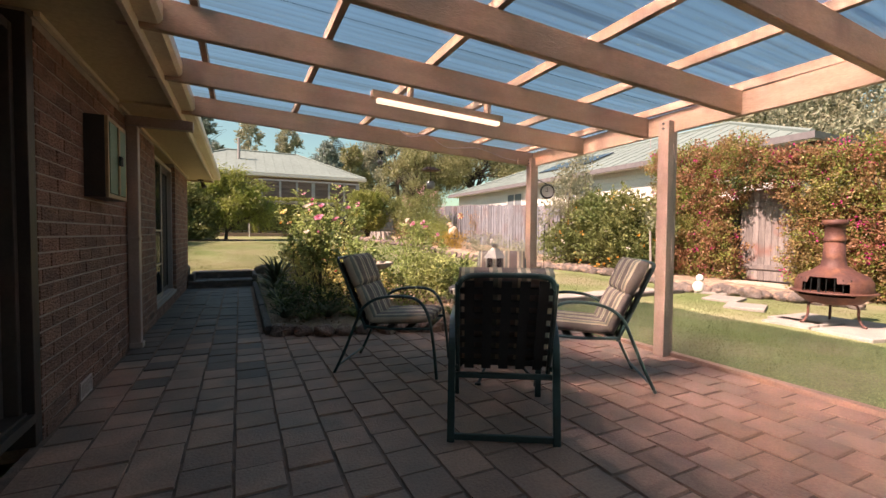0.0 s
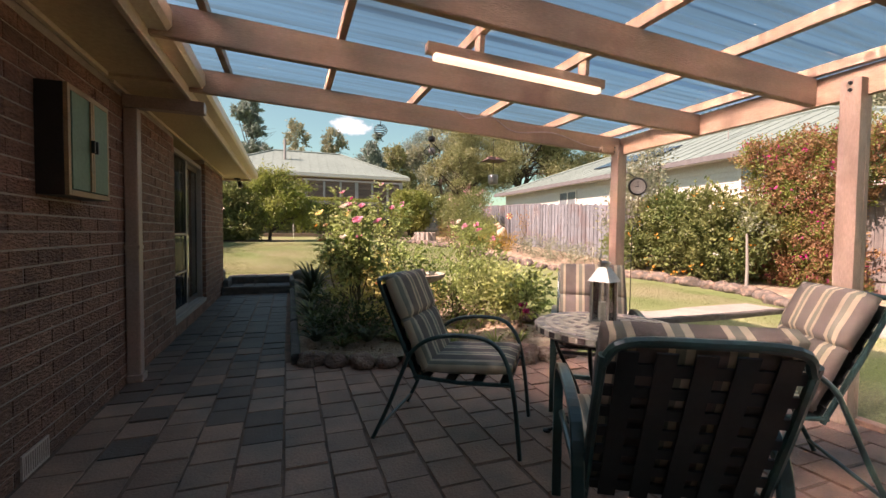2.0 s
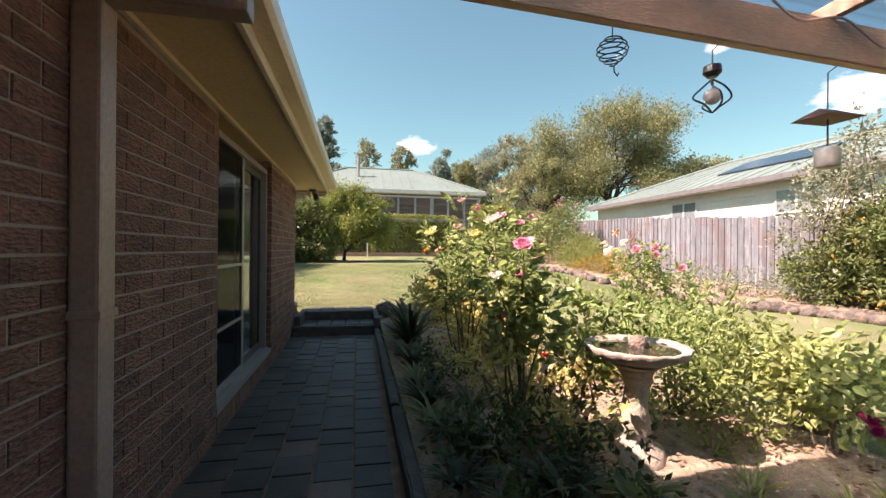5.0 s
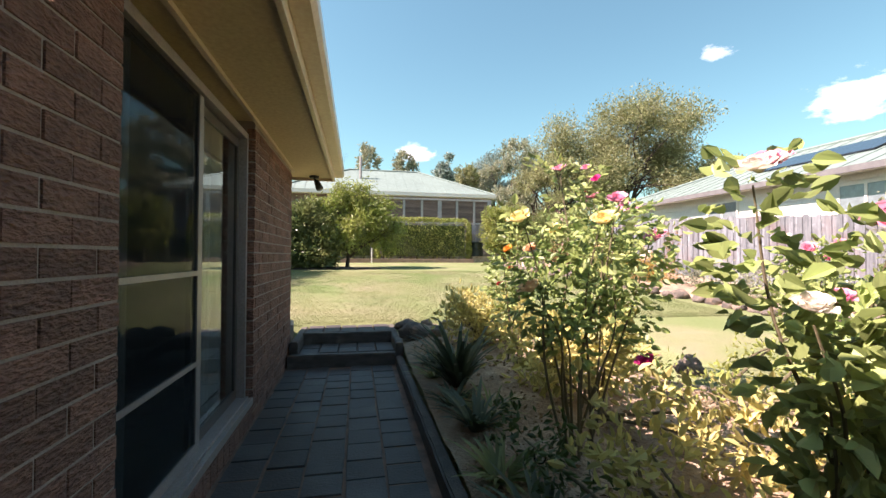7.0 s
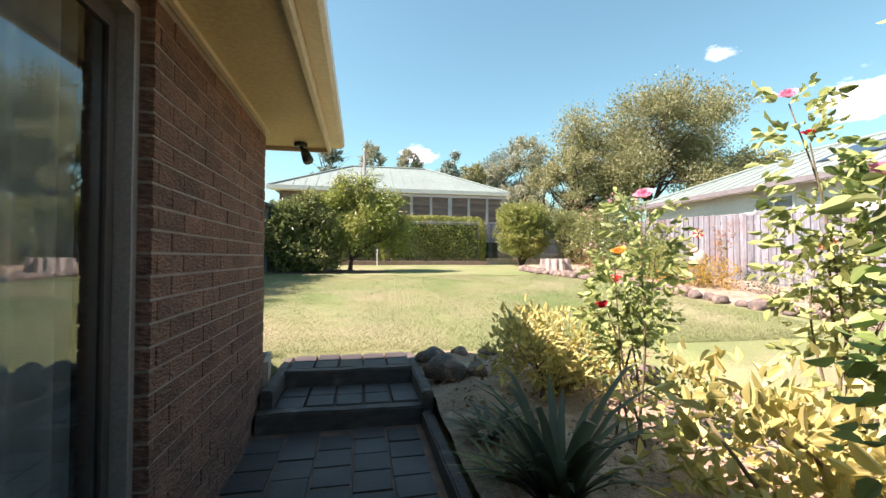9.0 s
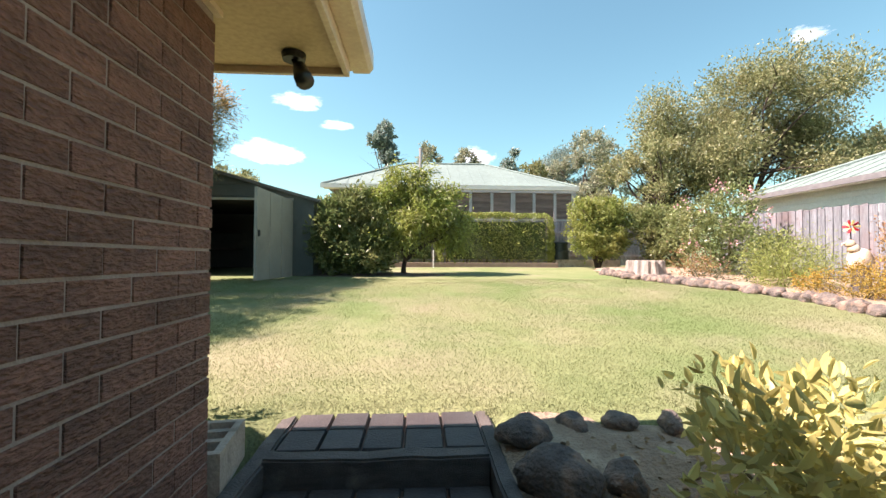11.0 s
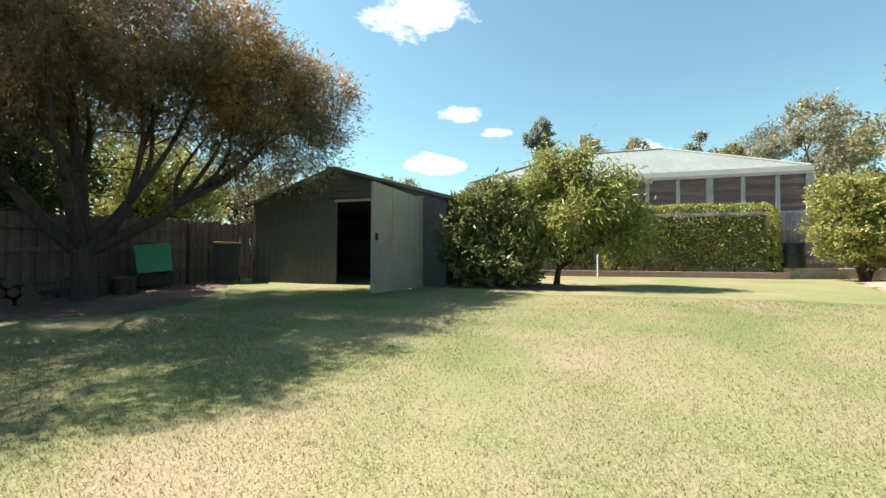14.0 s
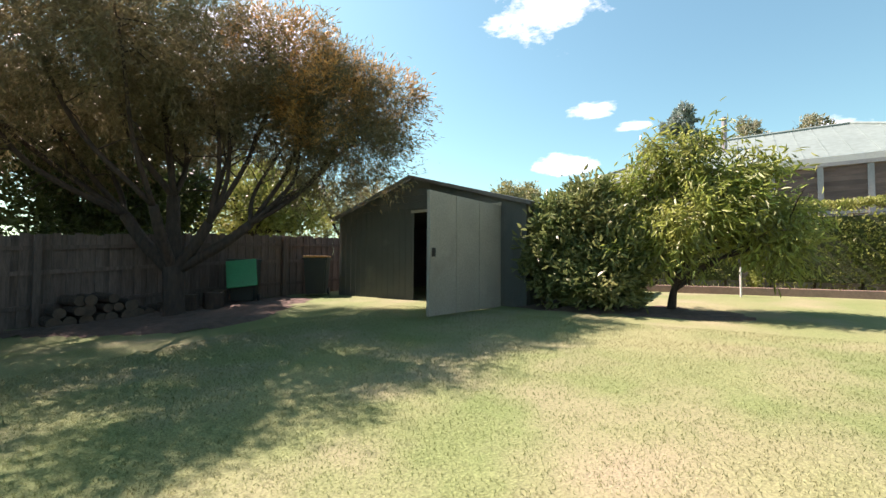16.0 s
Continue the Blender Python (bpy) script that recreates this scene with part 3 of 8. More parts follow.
def sliding_door(name, y0, y1, z0, z1, mull, label, ALU=ALU):
    """An aluminium sliding door in the wall: frame, screen leaf with two rails, glass leaf."""
    d = thing(name, label, "sliding door", kind="structure")
    x = -1.07
    part("door_frame", boxed((x - 0.05, x + 0.05, y0, y0 + 0.04, z0, z1), (x - 0.05, x + 0.05, y1 - 0.04, y1, z0, z1), (x - 0.05, x + 0.05, y0 + 0.04, y1 - 0.04, z1 - 0.05, z1), (x - 0.06, x + 0.07, y0, y1, z0 - 0.05, z0), bevel=0.004), ALU, d)
    part("screen_leaf", boxed((x + 0.01, x + 0.035, mull - 0.03, mull + 0.03, z0 + 0.002, z1 - 0.06), (x + 0.01, x + 0.035, y0 + 0.05, mull - 0.03, z0 + 0.95, z0 + 0.975), (x + 0.01, x + 0.035, y0 + 0.05, mull - 0.03, z0 + 0.47, z0 + 0.495),
                              (x + 0.01, x + 0.035, y0 + 0.05, mull - 0.03, z0 + 0.005, z0 + 0.06), (x + 0.01, x + 0.035, y0 + 0.042, y0 + 0.07, z0 + 0.002, z1 - 0.06)), ALU, d, "pale aluminium screen frame")
    part("sliding_leaf", boxed((x - 0.03, x - 0.005, mull - 0.02, mull + 0.03, z0 + 0.003, z1 - 0.06), (x - 0.03, x - 0.005, y1 - 0.09, y1 - 0.045, z0 + 0.003, z1 - 0.06), (x - 0.03, x - 0.005, mull + 0.03, y1 - 0.09, z0 + 0.003, z0 + 0.07), (x - 0.03, x - 0.005, mull + 0.03, y1 - 0.09, z1 - 0.12, z1 - 0.06)), LEAF_FRAME, d, "dark-shadowed aluminium leaf frame")
    sm = part("insect_mesh", boxed((x + 0.028, x + 0.030, y0 + 0.07, mull - 0.03, z0 + 0.06, z1 - 0.06)), SCREEN_MESH, d, "dark insect mesh")
    sm.visible_shadow = False
    for a, b, px in ((y0 + 0.05, mull - 0.03, x + 0.02), (mull + 0.03, y1 - 0.09, x - 0.018)):
        g = part("pane", boxed((px - 0.003, px + 0.003, a, b, z0 + 0.06, z1 - 0.08)), GLASS, d)
        g.visible_shadow = False
    part("threshold", boxed((-1.0, WALL_X + 0.004, y0, y1, z0 - 0.06, z0 - 0.012), bevel=0.004), ALU, d, "aluminium sill under the door")
    return d


sliding_door("door_1", DOOR_Y0, DOOR_Y1, 0.19, 2.17, 7.42, "aluminium sliding glass door with insect screen and curtains")
sliding_door("door_2", 0.85, FIRST_Y - 0.09, 0.19, 2.17, 1.8, "dark aluminium sliding glass door beside the patio", ALU=material("dark_bronze_frame", (0.05, 0.035, 0.03), rough=0.45))
# unseen wall, added to keep sky light off the patio floor
solo("wall_south", boxed((-1.2, 4.2, -3.5, -3.25, -0.1, 2.6)), BRICKS_JOINED, "unseen brick wall added behind the patio to block sky light", "wall", kind="structure")
bm = bmesh.new()
box(bm, -1.12, WALL_X + 0.0, FIRST_Y - 0.09, FIRST_Y - 0.004, 0.0, 2.24, bevel=0.004)
solo("door_jamb", bm, material("dark_jamb", (0.035, 0.022, 0.02), rough=0.5), "dark timber door jamb", "trim", kind="structure")


def curtain(y0, y1, label):
    bm = bmesh.new()
    n = int((y1 - y0) / 0.02)
    col = []
    for i in range(n + 1):
        y = y0 + (y1 - y0) * i / n
        x = -1.20 + 0.035 * math.sin(y * 48) + 0.015 * math.sin(y * 21)
        col.append([bm.verts.new((x, y, z)) for z in (0.16, 0.8, 1.5, 2.3)])
    for a, b in zip(col, col[1:]):
        for k in range(3):
            bm.faces.new((a[k], b[k], b[k + 1], a[k + 1]))
    solo("curtain", bm, material("sheer_curtain", (0.80, 0.79, 0.78), rough=0.9, bump=0.1, fine=200, translucent=0.25), label, "curtain", smooth=True)


curtain(7.74, 8.30, "pale sheer curtain hanging behind the sliding door")
curtain(6.75, 6.95, "pale sheer curtain drawn to the side of the door")

# eaves, gutter, roof
GUT_X, EAVE_Z = -0.36, 2.27
solo("eaves_soffit", boxed((-1.18, GUT_X - 0.17, 4.62, 10.695, EAVE_Z, EAVE_Z + 0.02), (-9.0, -1.18, CORNER_Y + 0.01, 10.695, EAVE_Z, EAVE_Z + 0.02), (-1.18, GUT_X - 0.17, -6.0, 4.62, EAVE_Z + 0.02, EAVE_Z + 0.04)), SOFFIT, "cream painted sheet soffit under the eaves", "soffit", kind="structure")
solo("soffit_bead", boxed((WALL_X + 0.002, WALL_X + 0.03, 4.7, 10.20, EAVE_Z - 0.028, EAVE_Z - 0.002), (WALL_X + 0.002, WALL_X + 0.03, FIRST_Y, 4.6, EAVE_Z - 0.01, EAVE_Z + 0.018)), FASCIA, "cream timber bead where soffit meets the bricks", "trim", kind="structure")
solo("fascia", boxed((GUT_X - 0.17, GUT_X - 0.14, -6, 10.70, EAVE_Z - 0.035, EAVE_Z + 0.16), (-9, GUT_X - 0.14, 10.70, 10.73, EAVE_Z - 0.035, EAVE_Z + 0.16), bevel=0.004), FASCIA, "cream painted fascia board", "fascia", kind="structure")


def gutter_bm(path, w=0.115, h=0.115):
    """A quad gutter: an open trough swept along a straight run from a to b, with the outside to the side given."""
    bm = bmesh.new()
    (ax, ay), (bx, by), (ox, oy) = path
    prof = [(0, 0.0), (w * 0.8, 0.0), (w, h * 0.25), (w, h), (w - 0.018, h + 0.006), (w - 0.02, h - 0.01), (w - 0.008, h - 0.014), (w - 0.008, h * 0.27), (w * 0.78, 0.008), (0.006, 0.008), (0.006, h * 0.9), (0, h * 0.9)]
    ends = [[bm.verts.new((px + ox * u, py + oy * u, EAVE_Z + 0.04 + v)) for u, v in prof] for px, py in ((ax, ay), (bx, by))]
    n = len(prof)
    for k in range(n):
        bm.faces.new((ends[0][k], ends[0][(k + 1) % n], ends[1][(k + 1) % n], ends[1][k]))
    bm.faces.new(ends[0])
    bm.faces.new(ends[1][::-1])
    return bm


solo("roof_gutter", gutter_bm(((GUT_X - 0.139, -6), (GUT_X - 0.139, 10.85), (1, 0))), FASCIA, "cream steel gutter along the eaves", "gutter")
solo("roof_gutter", gutter_bm(((-9, 10.731), (GUT_X - 0.14, 10.731), (0, 1))), FASCIA, "cream steel gutter on the end wall", "gutter")
bm = bmesh.new()
v = [bm.verts.new(p) for p in ((GUT_X - 0.08, -6, 2.44), (GUT_X - 0.08, 10.80, 2.44), (-5.0, 6.4, 4.1), (-5.0, -6, 4.1), (-9, 10.80, 2.44), (-9, 6.4, 4.1))]
for f in ((0, 1, 2, 3), (1, 4, 5, 2)):
    bm.faces.new([v[i] for i in f])
bmesh.ops.solidify(bm, geom=bm.faces[:], thickness=0.04)
solo("house_roof", bm, TILE_ROOF, "low-pitched brown tiled house roof", "roof", kind="structure")

# ---- pergola ----
pergola = thing("pergola", "peach-painted timber pergola roofed with translucent corrugated sheet", "pergola")
BEAM_Y = (4.85, 3.84, 2.93, 2.05, 1.17, 0.28, -0.62, -1.52, -2.42)
SLOPE = -0.046


def beam_z(x):
    return 2.262 + SLOPE * x       # underside of the cross beams


def plate_x(y):
    """The edge plate stands a little askew to the house."""
    return 3.65 + 0.042 * (y - 2.68)


for y in BEAM_Y:
    bm = bmesh.new()
    x0, x1 = -0.62, plate_x(y) - 0.03
    vs = box(bm, x0, x1, y - 0.024, y + 0.024, 0, 0.185)
    for p in vs:
        p.co.z += beam_z(p.co.x)
    bmesh.ops.bevel(bm, geom=bm.edges[:], offset=0.004, segments=2, affect="EDGES")
    part("beam", bm, BEAM, pergola)
BATTEN_X = (-0.23, 0.55, 1.32, 2.08, 2.85, 3.60)
for x in BATTEN_X:
    z = beam_z(x) + 0.186
    part("batten", boxed((x - 0.022, x + 0.022, -3.0, 5.06, z, z + 0.068), bevel=0.003), BEAM_LONG, pergola)
zp = beam_z(3.65)
for dx0, dx1, y1, z0 in ((-0.024, 0.024, 4.92, -0.002), (0.03, 0.07, 5.0, 0.06)):
    bm = boxed((dx0, dx1, -3.0, y1, zp + z0, zp + 0.184), bevel=0.004)
    for v in bm.verts:
        v.co.x += plate_x(v.co.y)
    part("edge_plate", bm, BEAM_LONG, pergola)
for y in (4.83, 2.68, -2.3):
    px = plate_x(y)
    bm = boxed((px - 0.10, px - 0.026, y - 0.055, y + 0.055, 0.0, zp + 0.1), (px - 0.026, px + 0.02, y - 0.055, y + 0.055, 0.0, zp - 0.004), bevel=0.005)
    p = part("post", bm, POST, pergola)
    for bz in (zp + 0.03, zp + 0.075):
        part("bolt", tubed([(px - 0.112, y, bz), (px - 0.10, y, bz)], 0.011, 8), BLACK_STEEL, p)
part("block", boxed((3.42, 3.56, 4.77, 4.822, zp + 0.0, zp + 0.075), bevel=0.004), BEAM, pergola, "pale timber offcut beside the post")

ROOF_SHEET = bpy.data.materials.new("clear_corrugated_sheet")
ROOF_SHEET.use_nodes = True
nt = ROOF_SHEET.node_tree
tr, tl, gl = nt.nodes.new("ShaderNodeBsdfTransparent"), nt.nodes.new("ShaderNodeBsdfRefraction"), nt.nodes.new("ShaderNodeBsdfGlossy")
nt.nodes.remove(nt.nodes["Principled BSDF"])
tr.inputs[0].default_value = (0.50, 0.62, 0.78, 1)
tl.inputs["Roughness"].default_value, tl.inputs["IOR"].default_value = 0.55, 1.2
gl.inputs["Roughness"].default_value = 0.25
ma, mb = nt.nodes.new("ShaderNodeMixShader"), nt.nodes.new("ShaderNodeMixShader")
geo, nz, mr = nt.nodes.new("ShaderNodeNewGeometry"), nt.nodes.new("ShaderNodeTexNoise"), nt.nodes.new("ShaderNodeMapRange")
mpn, grime = nt.nodes.new("ShaderNodeMapping"), nt.nodes.new("ShaderNodeMix")
mpn.inputs["Scale"].default_value = (0.22, 9.0, 1.0)
nz.inputs["Scale"].default_value, nz.inputs["Detail"].default_value = 2.2, 6
mr.inputs[1].default_value, mr.inputs[2].default_value = 0.40, 0.72
grime.data_type = "RGBA"
grime.inputs["A"].default_value, grime.inputs["B"].default_value = (0.86, 0.93, 1.0, 1), (0.68, 0.62, 0.60, 1)
nt.links.new(geo.outputs["Position"], mpn.inputs[0])
nt.links.new(mpn.outputs[0], nz.inputs["Vector"])
nt.links.new(nz.outputs[0], mr.inputs[0])
nt.links.new(mr.outputs[0], grime.inputs["Factor"])
nt.links.new(grime.outputs["Result"], tl.inputs[0])
ma.inputs[0].default_value = 0.93
nt.links.new(tr.outputs[0], ma.inputs[1])
nt.links.new(tl.outputs[0], ma.inputs[2])
mb.inputs[0].default_value = 0.04
nt.links.new(ma.outputs[0], mb.inputs[1])
nt.links.new(gl.outputs[0], mb.inputs[2])
nt.links.new(mb.outputs[0], nt.nodes["Material Output"].inputs[0])


def corrugated(y0, y1, x0, x1, lift):
    """Wavy sheet, its flutes along x."""
    bm = bmesh.new()
    cols = []
    n = int((y1 - y0) / 0.0125)
    for i in range(n + 1):
        y = y0 + (y1 - y0) * i / n
        w = 0.009 * math.sin(2 * math.pi * y / 0.076)
        cols.append([bm.verts.new((x, y, beam_z(x) + 0.266 + lift + w)) for x in (x0, (x0 + x1) / 2, x1)])
    for a, b in zip(cols, cols[1:]):
        for k in range(2):
            bm.faces.new((b[k], b[k + 1], a[k + 1], a[k]))
    return part("roof_sheet", bm, ROOF_SHEET, pergola, "grimy clear corrugated plastic sheet", smooth=True)


for i in range(10):
    corrugated(4.30 - 0.79 * i, 5.13 - 0.79 * i, -0.78, 3.90, 0.004 * (i % 2))

# fluorescent batten on the third beam
tube_lamp = thing("fluorescent_batten", "long white fluorescent tube on a peach timber backing", "ceiling light")
zt = 0.0
tube_lamp.matrix_world = Matrix.Translation((0, 0, beam_z(0) + 0.055)) @ Matrix.Rotation(-math.atan(SLOPE), 4, "Y")
part("backing", boxed((0.98, 2.24, 3.37, 3.43, zt - 0.03, zt + 0.03), bevel=0.004), BEAM, tube_lamp)
for bx in (1.30, 2.065):
    part("bracket", boxed((bx, bx + 0.03, 3.36, 3.44, zt + 0.03, zt + 0.131)), BEAM, tube_lamp)
TUBE = material("white_tube_diffuser", (0.85, 0.83, 0.78), (0.8, 0.78, 0.72), rough=0.3, bump=0)
TUBE.node_tree.nodes["Principled BSDF"].inputs["Emission Color"].default_value = (1.0, 0.85, 0.62, 1)
TUBE.node_tree.nodes["Principled BSDF"].inputs["Emission Strength"].default_value = 0.5
bm = bmesh.new()
box(bm, 1.02, 2.2, 3.355, 3.41, zt - 0.07, zt - 0.032, bevel=0.012)
part("tube", bm, TUBE, tube_lamp, "glowing white tube")

# paved patio, path and steps
solo("patio_base", boxed((-1.0, 3.63, -6, 4.5, -0.14, -0.008), (-1.0, 0.24, 4.5, 9.9, -0.14, -0.008), (0.24, 2.95, 4.5, 4.9, -0.14, -0.008)), JOINT, "sand bed under the paving", "paving", kind="structure")


# ---- fences ----
def fence_y(name, x, y0, y1, height, mat_single, mat_joined, label, near=(0, 0), seed=3, side=-1, pal=0.105):
    """A paling fence along y: posts, rails, lapped palings; those in the stretch near are parts, the rest one mesh."""
    rng = random.Random(seed)
    f = thing(name, label, "fence", kind="structure")
    rest = bmesh.new()
    shared = mesh_of("paling", boxed((-0.008, 0.008, -pal / 2 - 0.008, pal / 2 + 0.008, 0, 1)), mat_single)
    y, k = y0, 0
    while y < y1:
        z0, h, dx, lean = rise(x, y) - 0.02, height + rng.uniform(-0.035, 0.02), (0.012 if k % 2 else -0.012) * side, rng.uniform(-0.008, 0.008)
        if near[0] <= y < near[1]:
            o = new("paling", shared)
            o.parent = f
            o.matrix_world = Matrix.Translation((x + dx, y, z0)) @ Matrix.Rotation(lean, 4, "X") @ Matrix.Diagonal((1, 1, h, 1))
        else:
            box(rest, -0.008, 0.008, -pal / 2 - 0.008, pal / 2 + 0.008, 0, h, m=Matrix.Translation((x + dx, y, z0)) @ Matrix.Rotation(lean, 4, "X"))
        y += pal
        k += 1
    part("paling", rest, mat_joined, f, kind="stuff")
    y = y0 + 0.4
    while y < y1:
        part("post", boxed((x - side * 0.04, x - side * 0.14, y - 0.05, y + 0.05, rise(x, y) - 0.1, rise(x, y) + height - 0.05), bevel=0.004) if side < 0 else boxed((x - 0.14, x - 0.04, y - 0.05, y + 0.05, rise(x, y) - 0.1, rise(x, y) + height - 0.05), bevel=0.004), mat_joined, f)
        y += 2.4
    for fz in (0.3, height * 0.55, height - 0.3):
        bm = bmesh.new()
        n = 12
        for i in range(n):
            ya, yb = y0 + (y1 - y0) * i / n, y0 + (y1 - y0) * (i + 1) / n
            vs = box(bm, x - side * 0.022 - 0.02, x - side * 0.022 + 0.02 - side * 0.02, ya, yb, 0, 0.075)
            for v in vs:
                v.co.z += rise(x, v.co.y) + fz
        part("rail", bm, mat_joined, f)
    return f


fence_y("fence_east", 10.2, 0.0, 22.2, 1.88, FENCE, FENCE_JOINED, "weathered silver-grey timber paling fence", near=(8.5, 22), side=-1)
fence_y("fence_west", -9.5, 9.0, 24.5, 1.62, FENCE_W, FENCE_W, "brown timber paling fence with exposed rails", near=(12.5, 21), side=-1)


# ---- garden shed ----
def shed():
    s = thing("garden_shed", "dark green-grey steel garden shed with one door standing open", "shed")
    xl, xr, yf, yb, zb = -8.28, -2.92, 19.9, 24.0, 0.76
    ze, zr, xm = 2.84, 3.62, -5.78
    oa, ob_, ot = -5.74, -3.48, 2.80     # door opening

    def gable(bm, y0, y1, spans):
        for x0, x1, za in spans:
            zt0, zt1 = [ze + (zr - ze) * (1 - abs(x - xm) / ((xm - xl) if x < xm else (xr - xm))) for x in (x0, x1)]
            vs = [bm.verts.new(p) for p in ((x0, y0, za), (x1, y0, za), (x1, y0, zt1), (x0, y0, zt0), (x0, y1, za), (x1, y1, za), (x1, y1, zt1), (x0, y1, zt0))]
            for q in ((0, 1, 2, 3), (5, 4, 7, 6), (4, 0, 3, 7), (1, 5, 6, 2), (3, 2, 6, 7), (4, 5, 1, 0)):
                bm.faces.new([vs[i] for i in q])
    for span in ((xl, xm, zb), (xm, oa, zb), (oa, ob_, ot), (ob_, xr, zb)):
        bm = bmesh.new()
        gable(bm, yf, yf + 0.03, (span,))
        part("front_wall", bm, SHED, s)
    bm = bmesh.new()
    gable(bm, yb, yb + 0.03, ((xl, xm, zb), (xm, xr, zb)))
    part("back_wall", bm, SHED, s)
    for x in (xl, xr - 0.03):
        part("side_wall", boxed((x, x + 0.03, yf + 0.03, yb, zb, ze)), SHED, s)
        bm = bmesh.new()
        for k in range(20):
            yy = yf + 0.12 + k * 0.18
            box(bm, x - 0.008 if x < -5 else x + 0.03, x if x < -5 else x + 0.038, yy, yy + 0.03, zb, ze)
        part("wall_rib", bm, SHED, s, kind="stuff")
    bm = bmesh.new()
    for k in range(29):         # pressed ribs of the front sheet
        x = xl + 0.06 + k * 0.185
        top = ze + (zr - ze) * (1 - abs(x - xm) / ((xm - xl) if x < xm else (xr - xm)))
        box(bm, x, x + 0.022, yf - 0.008, yf, zb if not oa - 0.05 < x < ob_ + 0.03 else ot + 0.06, min(top, ot + 0.1))
    part("wall_rib", bm, SHED, s, kind="stuff")
    bm = bmesh.new()
    for k in range(5):          # lapped boards of the gable
        z0 = ot + 0.11 + k * 0.15
        f = min(1, max(0.02, (zr - z0 - 0.12) / (zr - ze)))
        box(bm, xm - (xm - xl) * f, xm + (xr - xm) * f, yf - 0.022, yf - 0.009, z0, z0 + 0.13)
    part("gable_board", bm, SHED, s, kind="stuff")
    # near-black floor and added ceiling panel stand in for the unlit inside
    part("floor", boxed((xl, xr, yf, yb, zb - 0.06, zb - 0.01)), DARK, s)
    part("blackout_panel", boxed((xl + 0.05, xr - 0.05, yf + 0.05, yb - 0.05, ot + 0.03, ot + 0.05)), DARK, s, "dark panel added under the roof to hide its lit underside")
    for sgn, xa in ((-1, xl - 0.16), (1, xr + 0.16)):
        bm = bmesh.new()
        k, n = [], 36
        for i in range(n + 1):
            y = yf - 0.1 + (yb + 0.2 - yf) * i / n
            dz = 0.018 if i % 2 else 0
            zlow = ze - 0.06
            k.append([bm.verts.new((xm, y, zr + 0.04 + dz)), bm.verts.new((xa, y, zlow + 0.04 + dz))])
        for a, b in zip(k, k[1:]):
            bm.faces.new((a[0], a[1], b[1], b[0]))
        bmesh.ops.solidify(bm, geom=bm.faces[:], thickness=0.012)
        part("roof_sheet", bm, material("grey_green_shed_roof", (0.20, 0.24, 0.235), (0.16, 0.20, 0.20), rough=0.45, metal=0.3), s)
        bm = bmesh.new()
        tube(bm, [(xm, yf - 0.11, zr + 0.02), (xa, yf - 0.11, ze - 0.06)], 0.05, 4)
        part("barge_board", bm, SHED, s)
    part("door_head", boxed((oa - 0.05, ob_ + 0.03, yf - 0.04, yf - 0.008, ot, ot + 0.06), bevel=0.004), SHED_DOOR, s, "pale track over the doorway")
    bm = bmesh.new()
    box(bm, -2.2, 0, -0.018, 0.018, 0.03, 2.05)
    leaf = part("door", bm, SHED_DOOR, s, "beige ribbed steel door swung wide open")
    leaf.matrix_local = Matrix.Translation((ob_, yf - 0.05, zb - 0.02)) @ Matrix.Rotation(radians(87), 4, "Z")
    for sd in (-1, 1):
        for a in (-2.18, -1.46, -0.74, -0.02):
            part("rib", boxed((a - 0.02, a + 0.02, min(sd * 0.018, sd * 0.03), max(sd * 0.018, sd * 0.03), 0.03, 2.05)), SHED_DOOR, leaf)
        part("door_handle", boxed((-2.15, -2.09, sd * 0.05 - 0.015, sd * 0.05 + 0.015, 0.98, 1.12), bevel=0.004), BLACK_STEEL, leaf)
    bm = boxed((xl + 0.1, xl + 1.9, yb - 0.7, yb - 0.1, zb + 0.8, zb + 0.84), (xl + 0.1, xl + 1.9, yb - 0.7, yb - 0.1, zb + 1.4, zb + 1.43))
    part("shelf", bm, SLEEPER, s)


shed()


